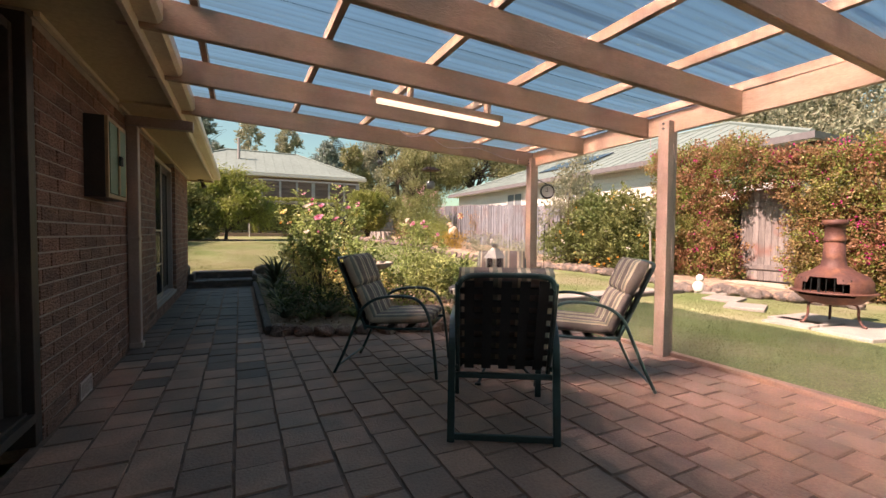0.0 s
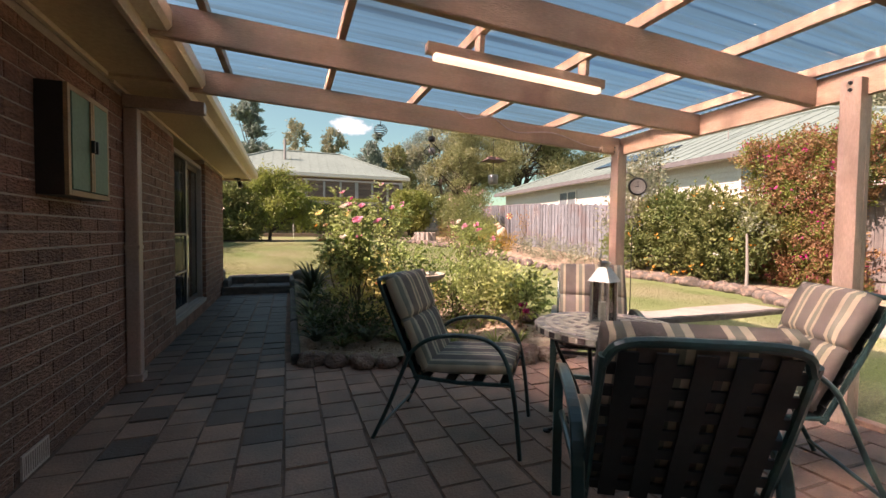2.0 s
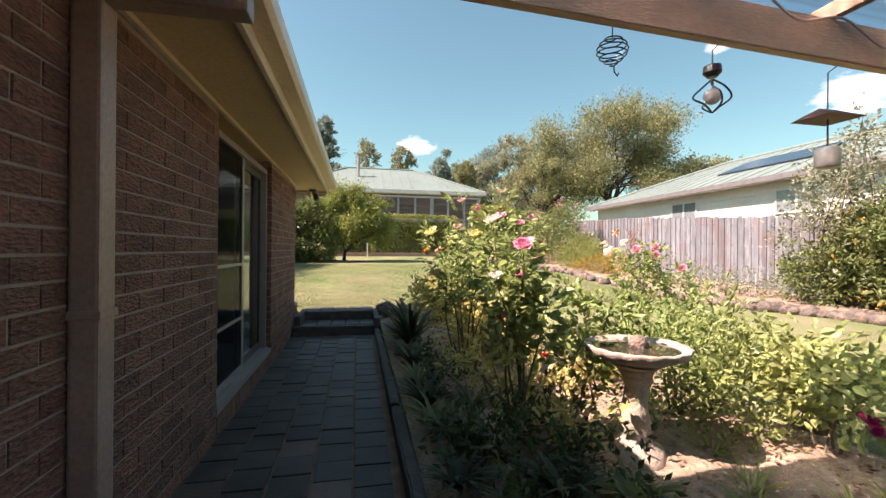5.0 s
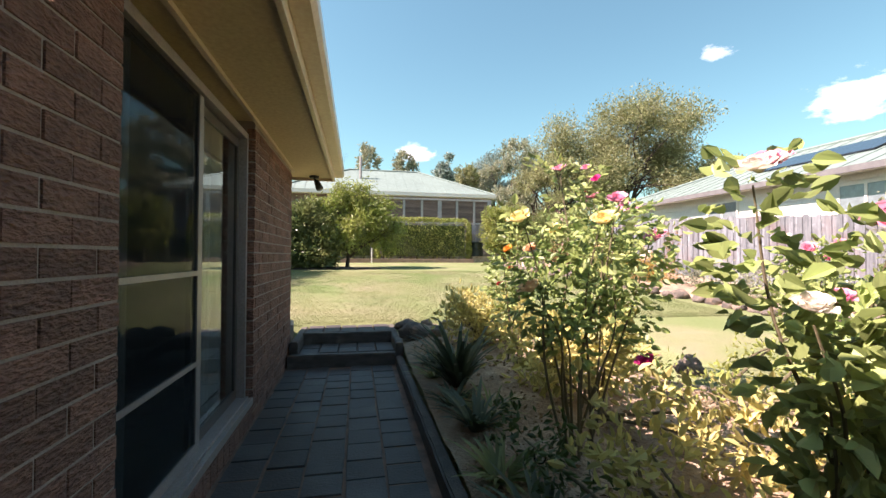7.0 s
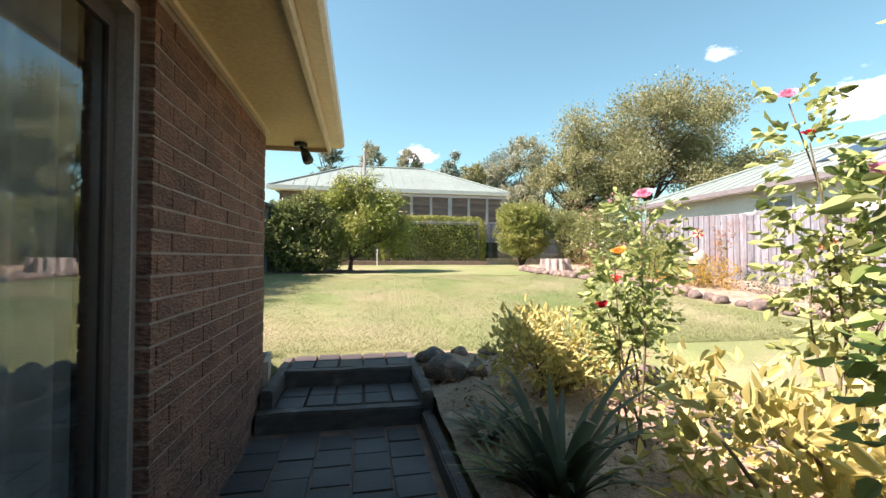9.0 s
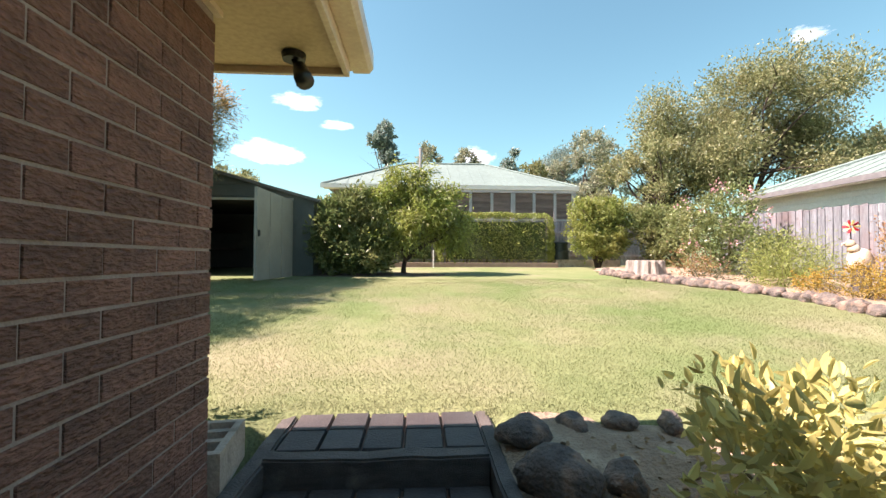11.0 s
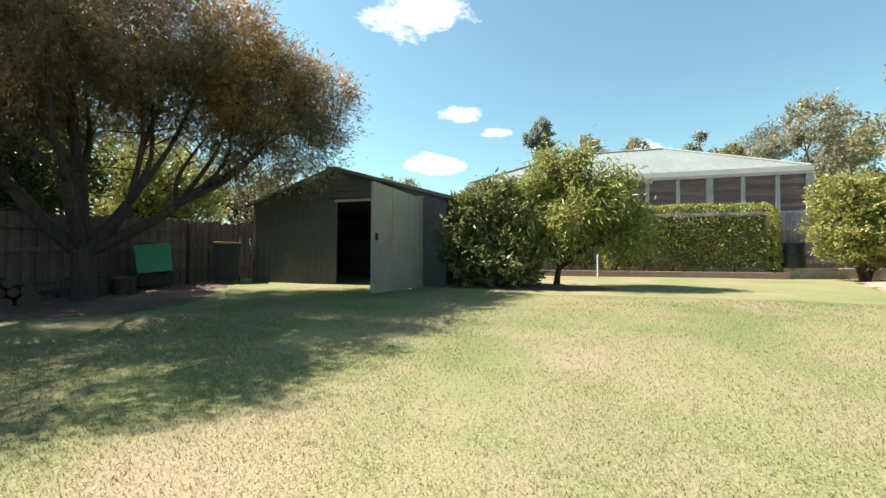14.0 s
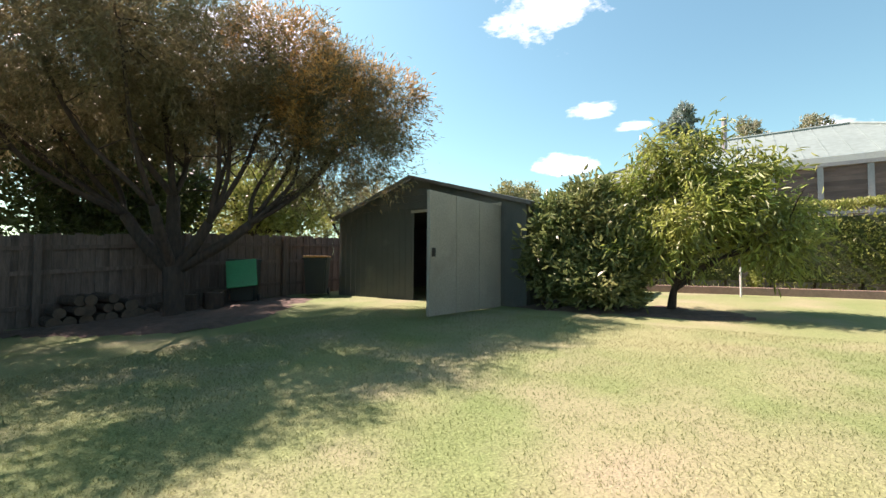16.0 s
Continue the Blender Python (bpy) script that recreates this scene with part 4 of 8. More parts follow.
# ---- neighbouring houses ----
def hip_roof(parent, label, x0, x1, y0, y1, ze, zr, along="x", rib=0.6):
    bm = bmesh.new()
    if along == "x":
        r = (y1 - y0) / 2
        a, b = (x0 + r, (y0 + y1) / 2, zr), (x1 - r, (y0 + y1) / 2, zr)
    else:
        r = (x1 - x0) / 2
        a, b = ((x0 + x1) / 2, y0 + r, zr), ((x0 + x1) / 2, y1 - r, zr)
    c = [(x0, y0, ze), (x1, y0, ze), (x1, y1, ze), (x0, y1, ze)]
    v = [bm.verts.new(p) for p in c + [a, b]]
    for f in ((0, 1, 5, 4), (1, 2, 5), (2, 3, 4, 5), (3, 0, 4)) if along == "x" else ((0, 1, 4), (1, 2, 5, 4), (2, 3, 5), (3, 0, 4, 5)):
        bm.faces.new([v[i] for i in f])
    part("roof", bm, ROOF_G, parent, label)
    bm = bmesh.new()
    # standing ribs down the near face
    if along == "x":
        n = int((x1 - x0) / rib)
        for i in range(1, n):
            x = x0 + (x1 - x0) * i / n
            t = min(1, (x - x0) / r, (x1 - x) / r)
            box_line(bm, (x, y0, ze), (x, y0 + r * t, ze + (zr - ze) * t))
    else:
        n = int((y1 - y0) / rib)
        for i in range(1, n):
            y = y0 + (y1 - y0) * i / n
            t = min(1, (y - y0) / r, (y1 - y) / r)
            box_line(bm, (x0, y, ze), (x0 + r * t, y, ze + (zr - ze) * t))
    part("roof_rib", bm, ROOF_G, parent, kind="stuff")
    for p, q in ((c[0], a), (c[1], b if along == "x" else a), (a, b), (c[3], a if along == "x" else b), (c[2], b)):
        part("ridge_cap", tubed([(p[0], p[1], p[2] + 0.02), (q[0], q[1], q[2] + 0.02)], 0.07, 6), ROOF_G, parent)


def box_line(bm, p, q, r=0.022):
    tube(bm, [p, q], r, 4, cap=False)


def window_unit(parent, x, y, z, w, h, face):
    """A small house window: frame and dark pane. face: 'x' looks to -x, 'y' to -y."""
    if face == "x":
        f = part("window", boxed((x - 0.04, x, y - w / 2, y + w / 2, z, z + 0.06), (x - 0.04, x, y - w / 2, y + w / 2, z + h - 0.06, z + h), (x - 0.04, x, y - w / 2, y - w / 2 + 0.06, z + 0.06, z + h - 0.06), (x - 0.04, x, y + w / 2 - 0.06, y + w / 2, z + 0.06, z + h - 0.06), (x - 0.04, x, y - 0.03, y + 0.03, z + 0.06, z + h - 0.06)), WEATHERBOARD, parent)
        part("pane", boxed((x - 0.02, x - 0.004, y - w / 2 + 0.06, y + w / 2 - 0.06, z + 0.06, z + h - 0.06)), material("dusty_window_pane", (0.2, 0.23, 0.25), rough=0.08, bump=0, spec=0.8), f)
    else:
        f = part("window", boxed((x - w / 2, x + w / 2, y - 0.04, y, z, z + 0.06), (x - w / 2, x + w / 2, y - 0.04, y, z + h - 0.06, z + h), (x - w / 2, x - w / 2 + 0.06, y - 0.04, y, z + 0.06, z + h - 0.06), (x + w / 2 - 0.06, x + w / 2, y - 0.04, y, z + 0.06, z + h - 0.06)), WEATHERBOARD, parent)
        part("pane", boxed((x - w / 2 + 0.06, x + w / 2 - 0.06, y - 0.02, y - 0.004, z + 0.06, z + h - 0.06)), material("dark_window_pane", (0.05, 0.06, 0.07), rough=0.08, bump=0, spec=0.8), f)


def east_house():
    h = thing("neighbour_house", "long cream weatherboard house with a pale green steel roof", "house")
    x0, y0, y1, zb, ze = 12.4, 5.6, 23.5, 0.2, 3.55
    bm = boxed((x0, x0 + 8, y0, y1, zb, ze - 0.1))
    k = 0
    while zb + k * 0.17 < ze - 0.2:
        z = zb + k * 0.17
        wb = bmesh.new()
        vs = box(wb, x0 - 0.028, x0 - 0.001, y0 - 0.02, y1, z, z + 0.168)
        for v in vs:
            if v.co.x < x0 - 0.01 and v.co.z > z + 0.1:
                v.co.x += 0.02
        part("weatherboard", wb, WEATHERBOARD, h)
        k += 1
    part("wall", bm, WEATHERBOARD, h, "cream weatherboards")
    hip_roof(h, "pale green ribbed steel roof", x0 - 0.45, x0 + 8.4, y0 - 0.4, y1 + 0.4, ze, ze + 1.75, "y")
    part("fascia", boxed((x0 - 0.55, x0 - 0.45, y0 - 0.5, y1 + 0.5, ze - 0.14, ze + 0.02), (x0 - 0.45, x0 + 8.4, y0 - 0.5, y0 - 0.42, ze - 0.14, ze + 0.02)), material("grey_fascia", (0.16, 0.15, 0.155)), h, "dark grey gutter")
    part("soffit", boxed((x0 - 0.45, x0, y0 - 0.42, y1 + 0.4, ze - 0.12, ze - 0.1)), WEATHERBOARD, h)
    for y in (8.9, 13.2, 17.5):
        window_unit(h, x0 - 0.03, y, 2.45, 1.3, 0.75, "x")
    sp = part("solar_panel", boxed((0, 1.6, 0, 3.4, 0.03, 0.07)), material("dark_solar_glass", (0.03, 0.04, 0.06), rough=0.15, bump=0), h, "dark solar panels on the roof")
    sp.matrix_local = Matrix.Translation((13.6, 13.8, 4.2)) @ Matrix.Rotation(-math.atan2(1.75, 4.4), 4, "Y")
    part("aerial", tubed([(14.5, 11.5, 4.4), (14.5, 11.5, 5.9)], 0.02, 6), ALU, h)
    bm = bmesh.new()
    tube(bm, [(13.9, 11.5, 5.75), (15.1, 11.5, 5.85)], 0.012, 5)
    for i in range(6):
        tube(bm, [(14.0 + 0.2 * i, 11.2, 5.77), (14.0 + 0.2 * i, 11.8, 5.77)], 0.008, 4)
    part("aerial_array", bm, ALU, h)


east_house()


def north_house():
    h = thing("neighbour_house", "brick house with a broad pale green hip roof beyond the hedge", "house")
    part("wall", boxed((-4.5, 7.8, 30.5, 38, 1.0, 5.0)), material("shaded_brown_brick", (0.20, 0.14, 0.12), (0.15, 0.10, 0.09), rough=0.85, scale=3, fine=30), h)
    hip_roof(h, "pale green ribbed steel hip roof", -5.0, 8.2, 30.0, 38.5, 5.05, 7.1, "x")
    part("fascia", boxed((-5.05, 8.25, 29.9, 30.0, 4.85, 5.07)), WEATHERBOARD, h, "cream gutter line")
    part("soffit", boxed((-4.95, 8.15, 30.02, 30.5, 4.86, 4.9)), WEATHERBOARD, h)
    part("flue", tubed([(0.0, 32.4, 6.2), (0.0, 32.4, 7.6)], 0.09, 8), ALU, h)
    # privacy screen of slatted bays on a high deck
    s = thing("privacy_screen", "row of red-brown slatted timber screen bays between grey posts", "screen")
    xs = [1.2, 2.2, 3.15, 4.1, 5.05, 6.0, 6.85]
    for i, x in enumerate(xs):
        wdt = 0.10 if i in (3, 6) else 0.06
        part("post", boxed((x - wdt, x + wdt, 26.95, 27.1, 0.9, 4.22)), SCREEN_POST, s)
    part("top_rail", boxed((1.0, 6.95, 26.93, 27.12, 4.22, 4.32)), SCREEN_POST, s)
    part("bottom_rail", boxed((1.0, 6.95, 26.97, 27.08, 2.98, 3.06)), SCREEN_POST, s)
    slat = mesh_of("slat", boxed((0, 1, -0.015, 0.015, 0, 0.115)), SCREEN_WOOD)
    for a, b in zip(xs, xs[1:]):
        for k in range(9):
            o = new("slat", slat)
            o.parent = s
            o.matrix_world = Matrix.Translation((a + 0.06, 27.02, 3.07 + k * 0.128)) @ Matrix.Diagonal((b - a - 0.12, 1, 1, 1))
    f = thing("fence_north", "grey paling fence behind the hedge", "fence", kind="structure")
    bm = bmesh.new()
    for k in range(150):
        x = -8.5 + k * 0.125
        box(bm, x - 0.058, x + 0.058, 26.3, 26.32, 0.9, 2.9 + 0.03 * math.sin(k * 7.1))
    part("paling", bm, FENCE_JOINED, f, kind="stuff")
    part("rail", boxed((-8.5, 10.2, 26.25, 26.29, 1.4, 1.48), (-8.5, 10.2, 26.25, 26.29, 2.4, 2.48)), FENCE_JOINED, f)


north_house()


# ---- hedges and trees ----
def hedge_box(name, label, x0, x1, y0, y1, z1, mat, seed, size=0.055, dens=60, core=True):
    h = thing(name, label, "hedge")
    rng = np.random.default_rng(seed)
    zb = min(rise(x0, y0), rise(x1, y1))
    n = int(dens * 26 * ((x1 - x0) * (z1 - zb) * 2 + (x1 - x0) * (y1 - y0) + 2 * (y1 - y0) * (z1 - zb)))
    P = rng.uniform((x0, y0, zb + 0.12), (x1, y1, z1), (n, 3))
    c = np.array([(x0 + x1) / 2, (y0 + y1) / 2, (zb + z1) / 2])
    hs = np.array([(x1 - x0) / 2, (y1 - y0) / 2, (z1 - zb) / 2])
    q = (P - c) / hs
    k = np.argmax(np.abs(q) * np.array([1, 1, 1.0]) + rng.uniform(0, 0.25, (n, 3)), axis=1)
    k = np.where(k == 1, 1, k)
    D = np.zeros((n, 3))
    for i in range(n):
        a = k[i]
        wob = 0.09 * noise.noise(Vector(P[i] * 1.7)) + 0.05 * noise.noise(Vector(P[i] * 5))
        s = 1.0 if q[i, a] > 0 else -1.0
        P[i, a] = c[a] + s * (hs[a] + wob - abs(rng.normal(0, 0.07)))
        D[i, a] = s
    D[:, 2] += 0.3
    q = (P - c) / hs
    ex = np.array([16.0 if x1 - x0 > 3 else 5.0, 5.0, 5.0])
    r = np.power(np.abs(q), ex).sum(axis=1, keepdims=True) ** 0.2
    P = np.where(r > 1.02, c + q / np.maximum(r, 1) * 1.02 * hs, P)
    o = new("foliage", leaf_mesh("foliage", P, D, size, 0.55, mat, rng, jitter=0.6))
    o.parent = h
    bm = bmesh.new()
    for i in range(max(2, int((x1 - x0) / 0.8))):
        x = x0 + 0.3 + i * 0.8
        tube(bm, [(x, (y0 + y1) / 2, zb - 0.03), (x + 0.05, (y0 + y1) / 2, zb + 0.5), (x + 0.1, (y0 + y1) / 2, z1 - 0.4)], [0.035, 0.025, 0.01], 6)
    part("stem", bm, BARK, h)
    # solid filler box inside the leaves, in a darker green
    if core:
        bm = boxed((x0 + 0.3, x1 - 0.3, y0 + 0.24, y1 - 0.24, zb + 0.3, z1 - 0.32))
        part("core", bm, material("hedge_filler_green", (0.09, 0.115, 0.03), (0.05, 0.065, 0.02), rough=0.95, scale=9, fine=40, bump=1.0, bump_dist=0.06), h)
    return h


hedge_box("clipped_hedge", "clipped yellow-green hedge along the back boundary", 0.7, 5.25, 24.7, 25.5, 3.05, L_HEDGE, 11, size=0.085, dens=26)
hedge_box("clipped_hedge", "dark green hedge beside the shed", -2.6, 0.7, 25.0, 25.6, 2.9, L_HEDGE, 14, size=0.085, dens=18)


def peach_tree():
    t = thing("peach_tree", "small peach tree with long drooping yellow-green leaves", "tree")
    x, y = -0.55, 20.7
    z = rise(x, y)
    cl = [(x + dx, y + dy, z + dz, r, r, r * 0.8) for dx, dy, dz, r in ((0.75, 0.0, 2.2, 0.48), (1.05, -0.1, 1.65, 0.52), (-0.45, 0.1, 2.25, 0.46), (1.5, 0.0, 1.15, 0.42), (0.35, -0.45, 1.55, 0.5), (0.25, 0.1, 2.55, 0.42), (-0.95, 0.0, 1.6, 0.45),
          (0.55, 0.0, 2.95, 0.24), (-0.35, 0.0, 2.8, 0.24), (1.3, 0.0, 2.3, 0.28), (-1.15, 0.0, 2.15, 0.3), (1.75, 0.1, 1.6, 0.25), (0.1, -0.4, 1.05, 0.35), (0.9, 0.5, 1.3, 0.45), (-0.5, -0.4, 1.2, 0.35))]
    limbs(t, [(x, y, z - 0.05), (x + 0.02, y, z + 0.2), (x + 0.06, y, z + 0.42), (x + 0.15, y, z + 0.8)], 0.085, [(c[0], c[1], c[2], 0.042) for c in cl], BARK, 5)
    foliage("crown", t, cl, L_PEACH, 21, density=17, twig=0.3, leaves=34, size=0.15, width=0.25, shell=0.3, droop=0.5, oval=True)
    foliage("inner_leaves", t, [(c[0], c[1], c[2], c[3] * 0.8, c[4] * 0.8, c[5] * 0.8) for c in cl], L_CAM, 22, density=9, twig=0.25, leaves=24, size=0.15, width=0.24, shell=0.2, droop=0.6)


peach_tree()


def shrub(name, label, clumps, mat, seed, base, density=9, twig=0.2, leaves=26, size=0.06, width=0.5, shell=0.35, droop=0.0, stems=6, stem_r=0.015, stem_mat=None, oval=False):
    t = thing(name, label, "shrub")
    rng = random.Random(seed)
    bm = bmesh.new()
    bx, by, bz = base
    for i in range(stems):
        c = clumps[i % len(clumps)]
        a = Vector((bx + rng.uniform(-0.12, 0.12), by + rng.uniform(-0.12, 0.12), bz - 0.04))
        b = Vector((c[0] + rng.uniform(-0.5, 0.5) * c[3], c[1] + rng.uniform(-0.5, 0.5) * c[4], c[2] + rng.uniform(-0.2, 0.7) * c[5]))
        m = a.lerp(b, 0.5) + Vector((rng.uniform(-0.12, 0.12), rng.uniform(-0.12, 0.12), 0.05)) * (b - a).length
        tube(bm, curve_pts([a, m, b], 4), [stem_r * (1 - 0.75 * k / 9) for k in range(9)], 6)
    part("stem", bm, stem_mat or STEM, t)
    foliage("leaves", t, clumps, mat, seed, density, twig, leaves, size, width, shell, droop, oval=oval)
    return t


shrub("round_hedge_shrub", "tall rounded green shrub clipped above bare stems at the back corner", [(6.35, 24.0, 2.35, 0.75, 0.75, 0.95), (7.2, 24.1, 2.45, 0.8, 0.75, 1.0), (6.8, 23.8, 1.95, 0.85, 0.7, 0.6), (6.2, 24.0, 3.0, 0.6, 0.6, 0.5), (7.1, 24.0, 3.05, 0.75, 0.65, 0.5)], L_HEDGE, 12, (6.7, 24.0, 0.95), density=34, twig=0.16, leaves=24, size=0.1, stems=9, stem_r=0.035, stem_mat=BARK)
shrub("round_hedge_shrub", "dark green rounded shrub near the fence corner", [(8.6, 23.3, 2.3, 0.7, 0.7, 0.9), (9.3, 23.4, 2.2, 0.65, 0.7, 0.9), (8.9, 23.3, 1.5, 0.75, 0.7, 0.6), (8.3, 23.5, 2.7, 0.6, 0.6, 0.55)], L_CAM, 13, (8.9, 23.4, 0.9), density=30, twig=0.18, leaves=22, size=0.1, stems=9, stem_r=0.03, stem_mat=BARK)
z = rise(-2, 20.4)
shrub("evergreen_shrub", "dense dark glossy shrub between shed and peach tree", [(-2.35, 20.4, z + 0.75, 0.8, 0.75, 0.75), (-1.55, 20.2, z + 0.55, 0.75, 0.65, 0.55), (-2.3, 20.3, z + 1.55, 0.6, 0.6, 0.5), (-1.65, 20.3, z + 1.35, 0.6, 0.55, 0.55), (-1.9, 20.3, z + 2.0, 0.45, 0.4, 0.35), (-2.65, 20.1, z + 1.1, 0.4, 0.4, 0.4), (-1.25, 20.1, z + 1.0, 0.35, 0.35, 0.35)], L_CAM, 31, (-2.0, 20.4, z), density=34, size=0.13, width=0.42, leaves=24, stems=8, oval=True)


def big_tree():
    t = thing("tea_tree", "large spreading tree with dark fine foliage and golden tips", "tree")
    x, y = -8.2, 15.85
    z = rise(x, y)
    crown = ((-0.6, -1.2, 4.4, 1.7, 1.6, 1.2), (0.9, 0.2, 4.7, 1.5, 1.5, 1.1), (-1.6, 0.6, 4.6, 1.7, 1.5, 1.2), (-0.3, -0.6, 5.8, 1.7, 1.6, 1.1), (-1.9, -2.0, 3.7, 1.5, 1.4, 1.0), (1.2, -1.4, 4.4, 1.2, 1.2, 0.9), (0.4, -2.6, 4.6, 1.5, 1.3, 1.1),
             (-2.6, -0.6, 3.5, 1.3, 1.2, 0.9), (0.3, 1.4, 4.0, 1.4, 1.2, 0.9), (1.6, 1.2, 4.6, 1.1, 1.1, 0.9), (-2.8, -3.2, 4.2, 1.5, 1.4, 1.1), (-1.0, -3.4, 3.6, 1.2, 1.1, 0.8), (0.9, 0.4, 3.9, 0.9, 0.8, 0.5), (-1.2, 0.6, 4.0, 1.1, 1.0, 0.6))
    east = ((2.1, 1.9, 3.9, 1.0, 1.0, 0.95), (2.5, 2.4, 3.2, 0.85, 0.9, 0.85), (1.8, 2.1, 4.7, 0.9, 0.9, 0.7), (2.75, 2.7, 4.0, 0.7, 0.75, 0.7), (1.9, 2.0, 2.75, 0.8, 0.8, 0.5), (1.2, 1.6, 3.3, 0.8, 0.8, 0.6))
    cl = [(x + a, y + b, z + c, p, q, r) for a, b, c, p, q, r in crown + east]
    top = Vector((x - 0.02, y, z + 0.95))
    bm = bmesh.new()
    tube(bm, curve_pts([(x + 0.1, y, z - 0.15), (x + 0.04, y, z + 0.3), top], 5), [0.28, 0.22, 0.195, 0.185, 0.18, 0.178, 0.176, 0.175, 0.175, 0.175, 0.175], 12)
    rng = random.Random(8)
    forks = ((-0.9, -0.5, 1.9, 0.115, (4, 7, 10, 11)), (-0.35, 0.1, 2.3, 0.125, (0, 2, 3, 13)), (0.55, 0.35, 1.75, 0.10, (1, 8, 9, 12)), (0.35, -0.5, 2.0, 0.09, (5, 6)), (1.0, 0.9, 1.75, 0.09, (14, 15, 16, 17, 18, 19)))
    for dx, dy, dz, rad, ends in forks:
        elbow = Vector((x + dx, y + dy, z + dz))
        tube(bm, curve_pts([top - Vector((0, 0, 0.12)), top.lerp(elbow, 0.5) + Vector((dx, dy, 0)) * 0.12, elbow], 4), [rad * (1.15 - 0.03 * i) for i in range(9)], 9)
        for e in ends:
            c = Vector(cl[e][:3]) + Vector((0, 0, cl[e][5] * 0.4))
            m1 = elbow.lerp(c, 0.4) + Vector((rng.uniform(-0.2, 0.2), rng.uniform(-0.2, 0.2), -0.12))
            cp = curve_pts([elbow, m1, elbow.lerp(c, 0.75) + Vector((rng.uniform(-0.2, 0.2), rng.uniform(-0.2, 0.2), 0.1)), c], 4)
            tube(bm, cp, [rad * 0.55 * (1 - 0.88 * i / len(cp)) for i in range(len(cp))], 7)
            for _ in range(7):
                j = rng.randrange(3, len(cp))
                q = cp[j] + Vector((rng.uniform(-1, 1), rng.uniform(-1, 1), rng.uniform(-0.5, 0.7))) * 1.1
                tube(bm, [cp[j], cp[j].lerp(q, 0.5) + Vector((0, 0, 0.08)), q], [rad * 0.16, rad * 0.1, rad * 0.03], 5)
    part("trunk", bm, BARK, t, smooth=True)
    foliage("crown", t, cl, L_NEEDLE, 41, density=8.4, twig=0.36, leaves=80, size=0.13, width=0.15, shell=0.45, droop=0.25)
    tips = [(x + a, y + b, z + c, p, q, r) for a, b, c, p, q, r in ((2.0, 1.7, 4.35, 0.95, 0.9, 0.75), (2.2, 1.6, 3.9, 0.8, 0.75, 0.6), (2.9, 2.6, 4.3, 0.6, 0.6, 0.5), (1.5, 1.2, 5.1, 0.9, 0.9, 0.6), (0.3, -2.8, 5.5, 0.9, 0.8, 0.5))]
    foliage("golden_tip", t, tips, L_GOLD, 42, density=12, twig=0.26, leaves=44, size=0.12, width=0.2, shell=0.85)


big_tree()


def far_tree(name, label, x, y, h, r, mat, seed, kind="round", size=0.2, density=1.4, leaves=34, base=1.0, trunk=0.2, bark=None):
    t = thing(name, label, "tree")
    rng = random.Random(seed)
    cl = []
    if kind == "cone":
        for k in range(7):
            f = k / 6
            cl.append((x + rng.uniform(-0.1, 0.1) * r, y, base + h * (0.3 + 0.68 * f), r * (1.05 - 0.85 * f), r * (1.05 - 0.85 * f), h * 0.11))
    else:
        n = {"round": 15, "open": 26}.get(kind, 8)
        for k in range(n):
            a = rng.uniform(0, 2 * math.pi)
            d = r * rng.uniform(0.15, 0.82)
            s = r * rng.uniform(0.22, 0.42) * {"round": 1, "open": 0.62}.get(kind, 0.75)
            cl.append((x + d * math.cos(a), y + d * math.sin(a), base + h * rng.uniform(0.36, 0.88), s, s, s * (0.85 if kind == "round" else 0.6)))
        cl.append((x, y, base + h * 0.86, r * 0.42, r * 0.42, h * 0.13))
    limbs(t, [(x, y, base - 0.2), (x + 0.05 * r, y, base + h * 0.25), (x, y, base + h * (0.5 if kind != "cone" else 0.9))], trunk, [(c[0], c[1], c[2], trunk * 0.4) for c in cl] if kind != "cone" else [], bark or BARK, seed)
    foliage("crown", t, cl, mat, seed + 100, density=density, twig=r * 0.14, leaves=leaves, size=size, width=0.45, shell=0.4)
    return t


far_tree("broadleaf_tree", "large rounded olive-green tree beyond the fence", 15.6, 27.8, 9.8, 4.9, L_OLIVE, 51, kind="open", size=0.15, density=4.2, leaves=60, base=0.8)
far_tree("broadleaf_tree", "broad yellow-green tree beyond the back corner", 11.6, 29.0, 6.6, 3.0, L_OLIVE, 52, kind="open", size=0.16, density=3.6, leaves=60, base=0.8)
far_tree("broadleaf_tree", "olive-green tree behind the neighbouring roof", 21.5, 27.0, 6.5, 3.4, L_OLIVE, 53, size=0.18, density=3.0, leaves=50, base=0.8)
far_tree("gum_tree", "tall thin grey-green gum tree far behind the roofs", 22.0, 62, 17, 5.0, L_GUM, 54, kind="thin", size=0.42, density=1.3, base=1, trunk=0.3)
far_tree("gum_tree", "tall thin grey-green gum tree far behind the roofs", 26.5, 66, 17, 4.6, L_GUM, 55, kind="thin", size=0.42, density=1.3, base=1, trunk=0.3)
far_tree("gum_tree", "olive-brown gum tree far behind the roofs", 15.5, 64, 13.5, 3.6, L_OLIVE, 56, kind="round", size=0.4, density=1.2, base=1, trunk=0.3)
far_tree("pine_tree", "dark conical pine far behind the roofs", 11.6, 62, 13.4, 2.8, L_FAR, 57, kind="cone", size=0.5, density=1.6, base=1, trunk=0.3)
far_tree("pine_tree", "tall dark pine standing above the far roofline", -5.2, 72, 21, 2.9, L_FAR, 58, kind="round", size=0.5, density=2.0, base=1, trunk=0.3)
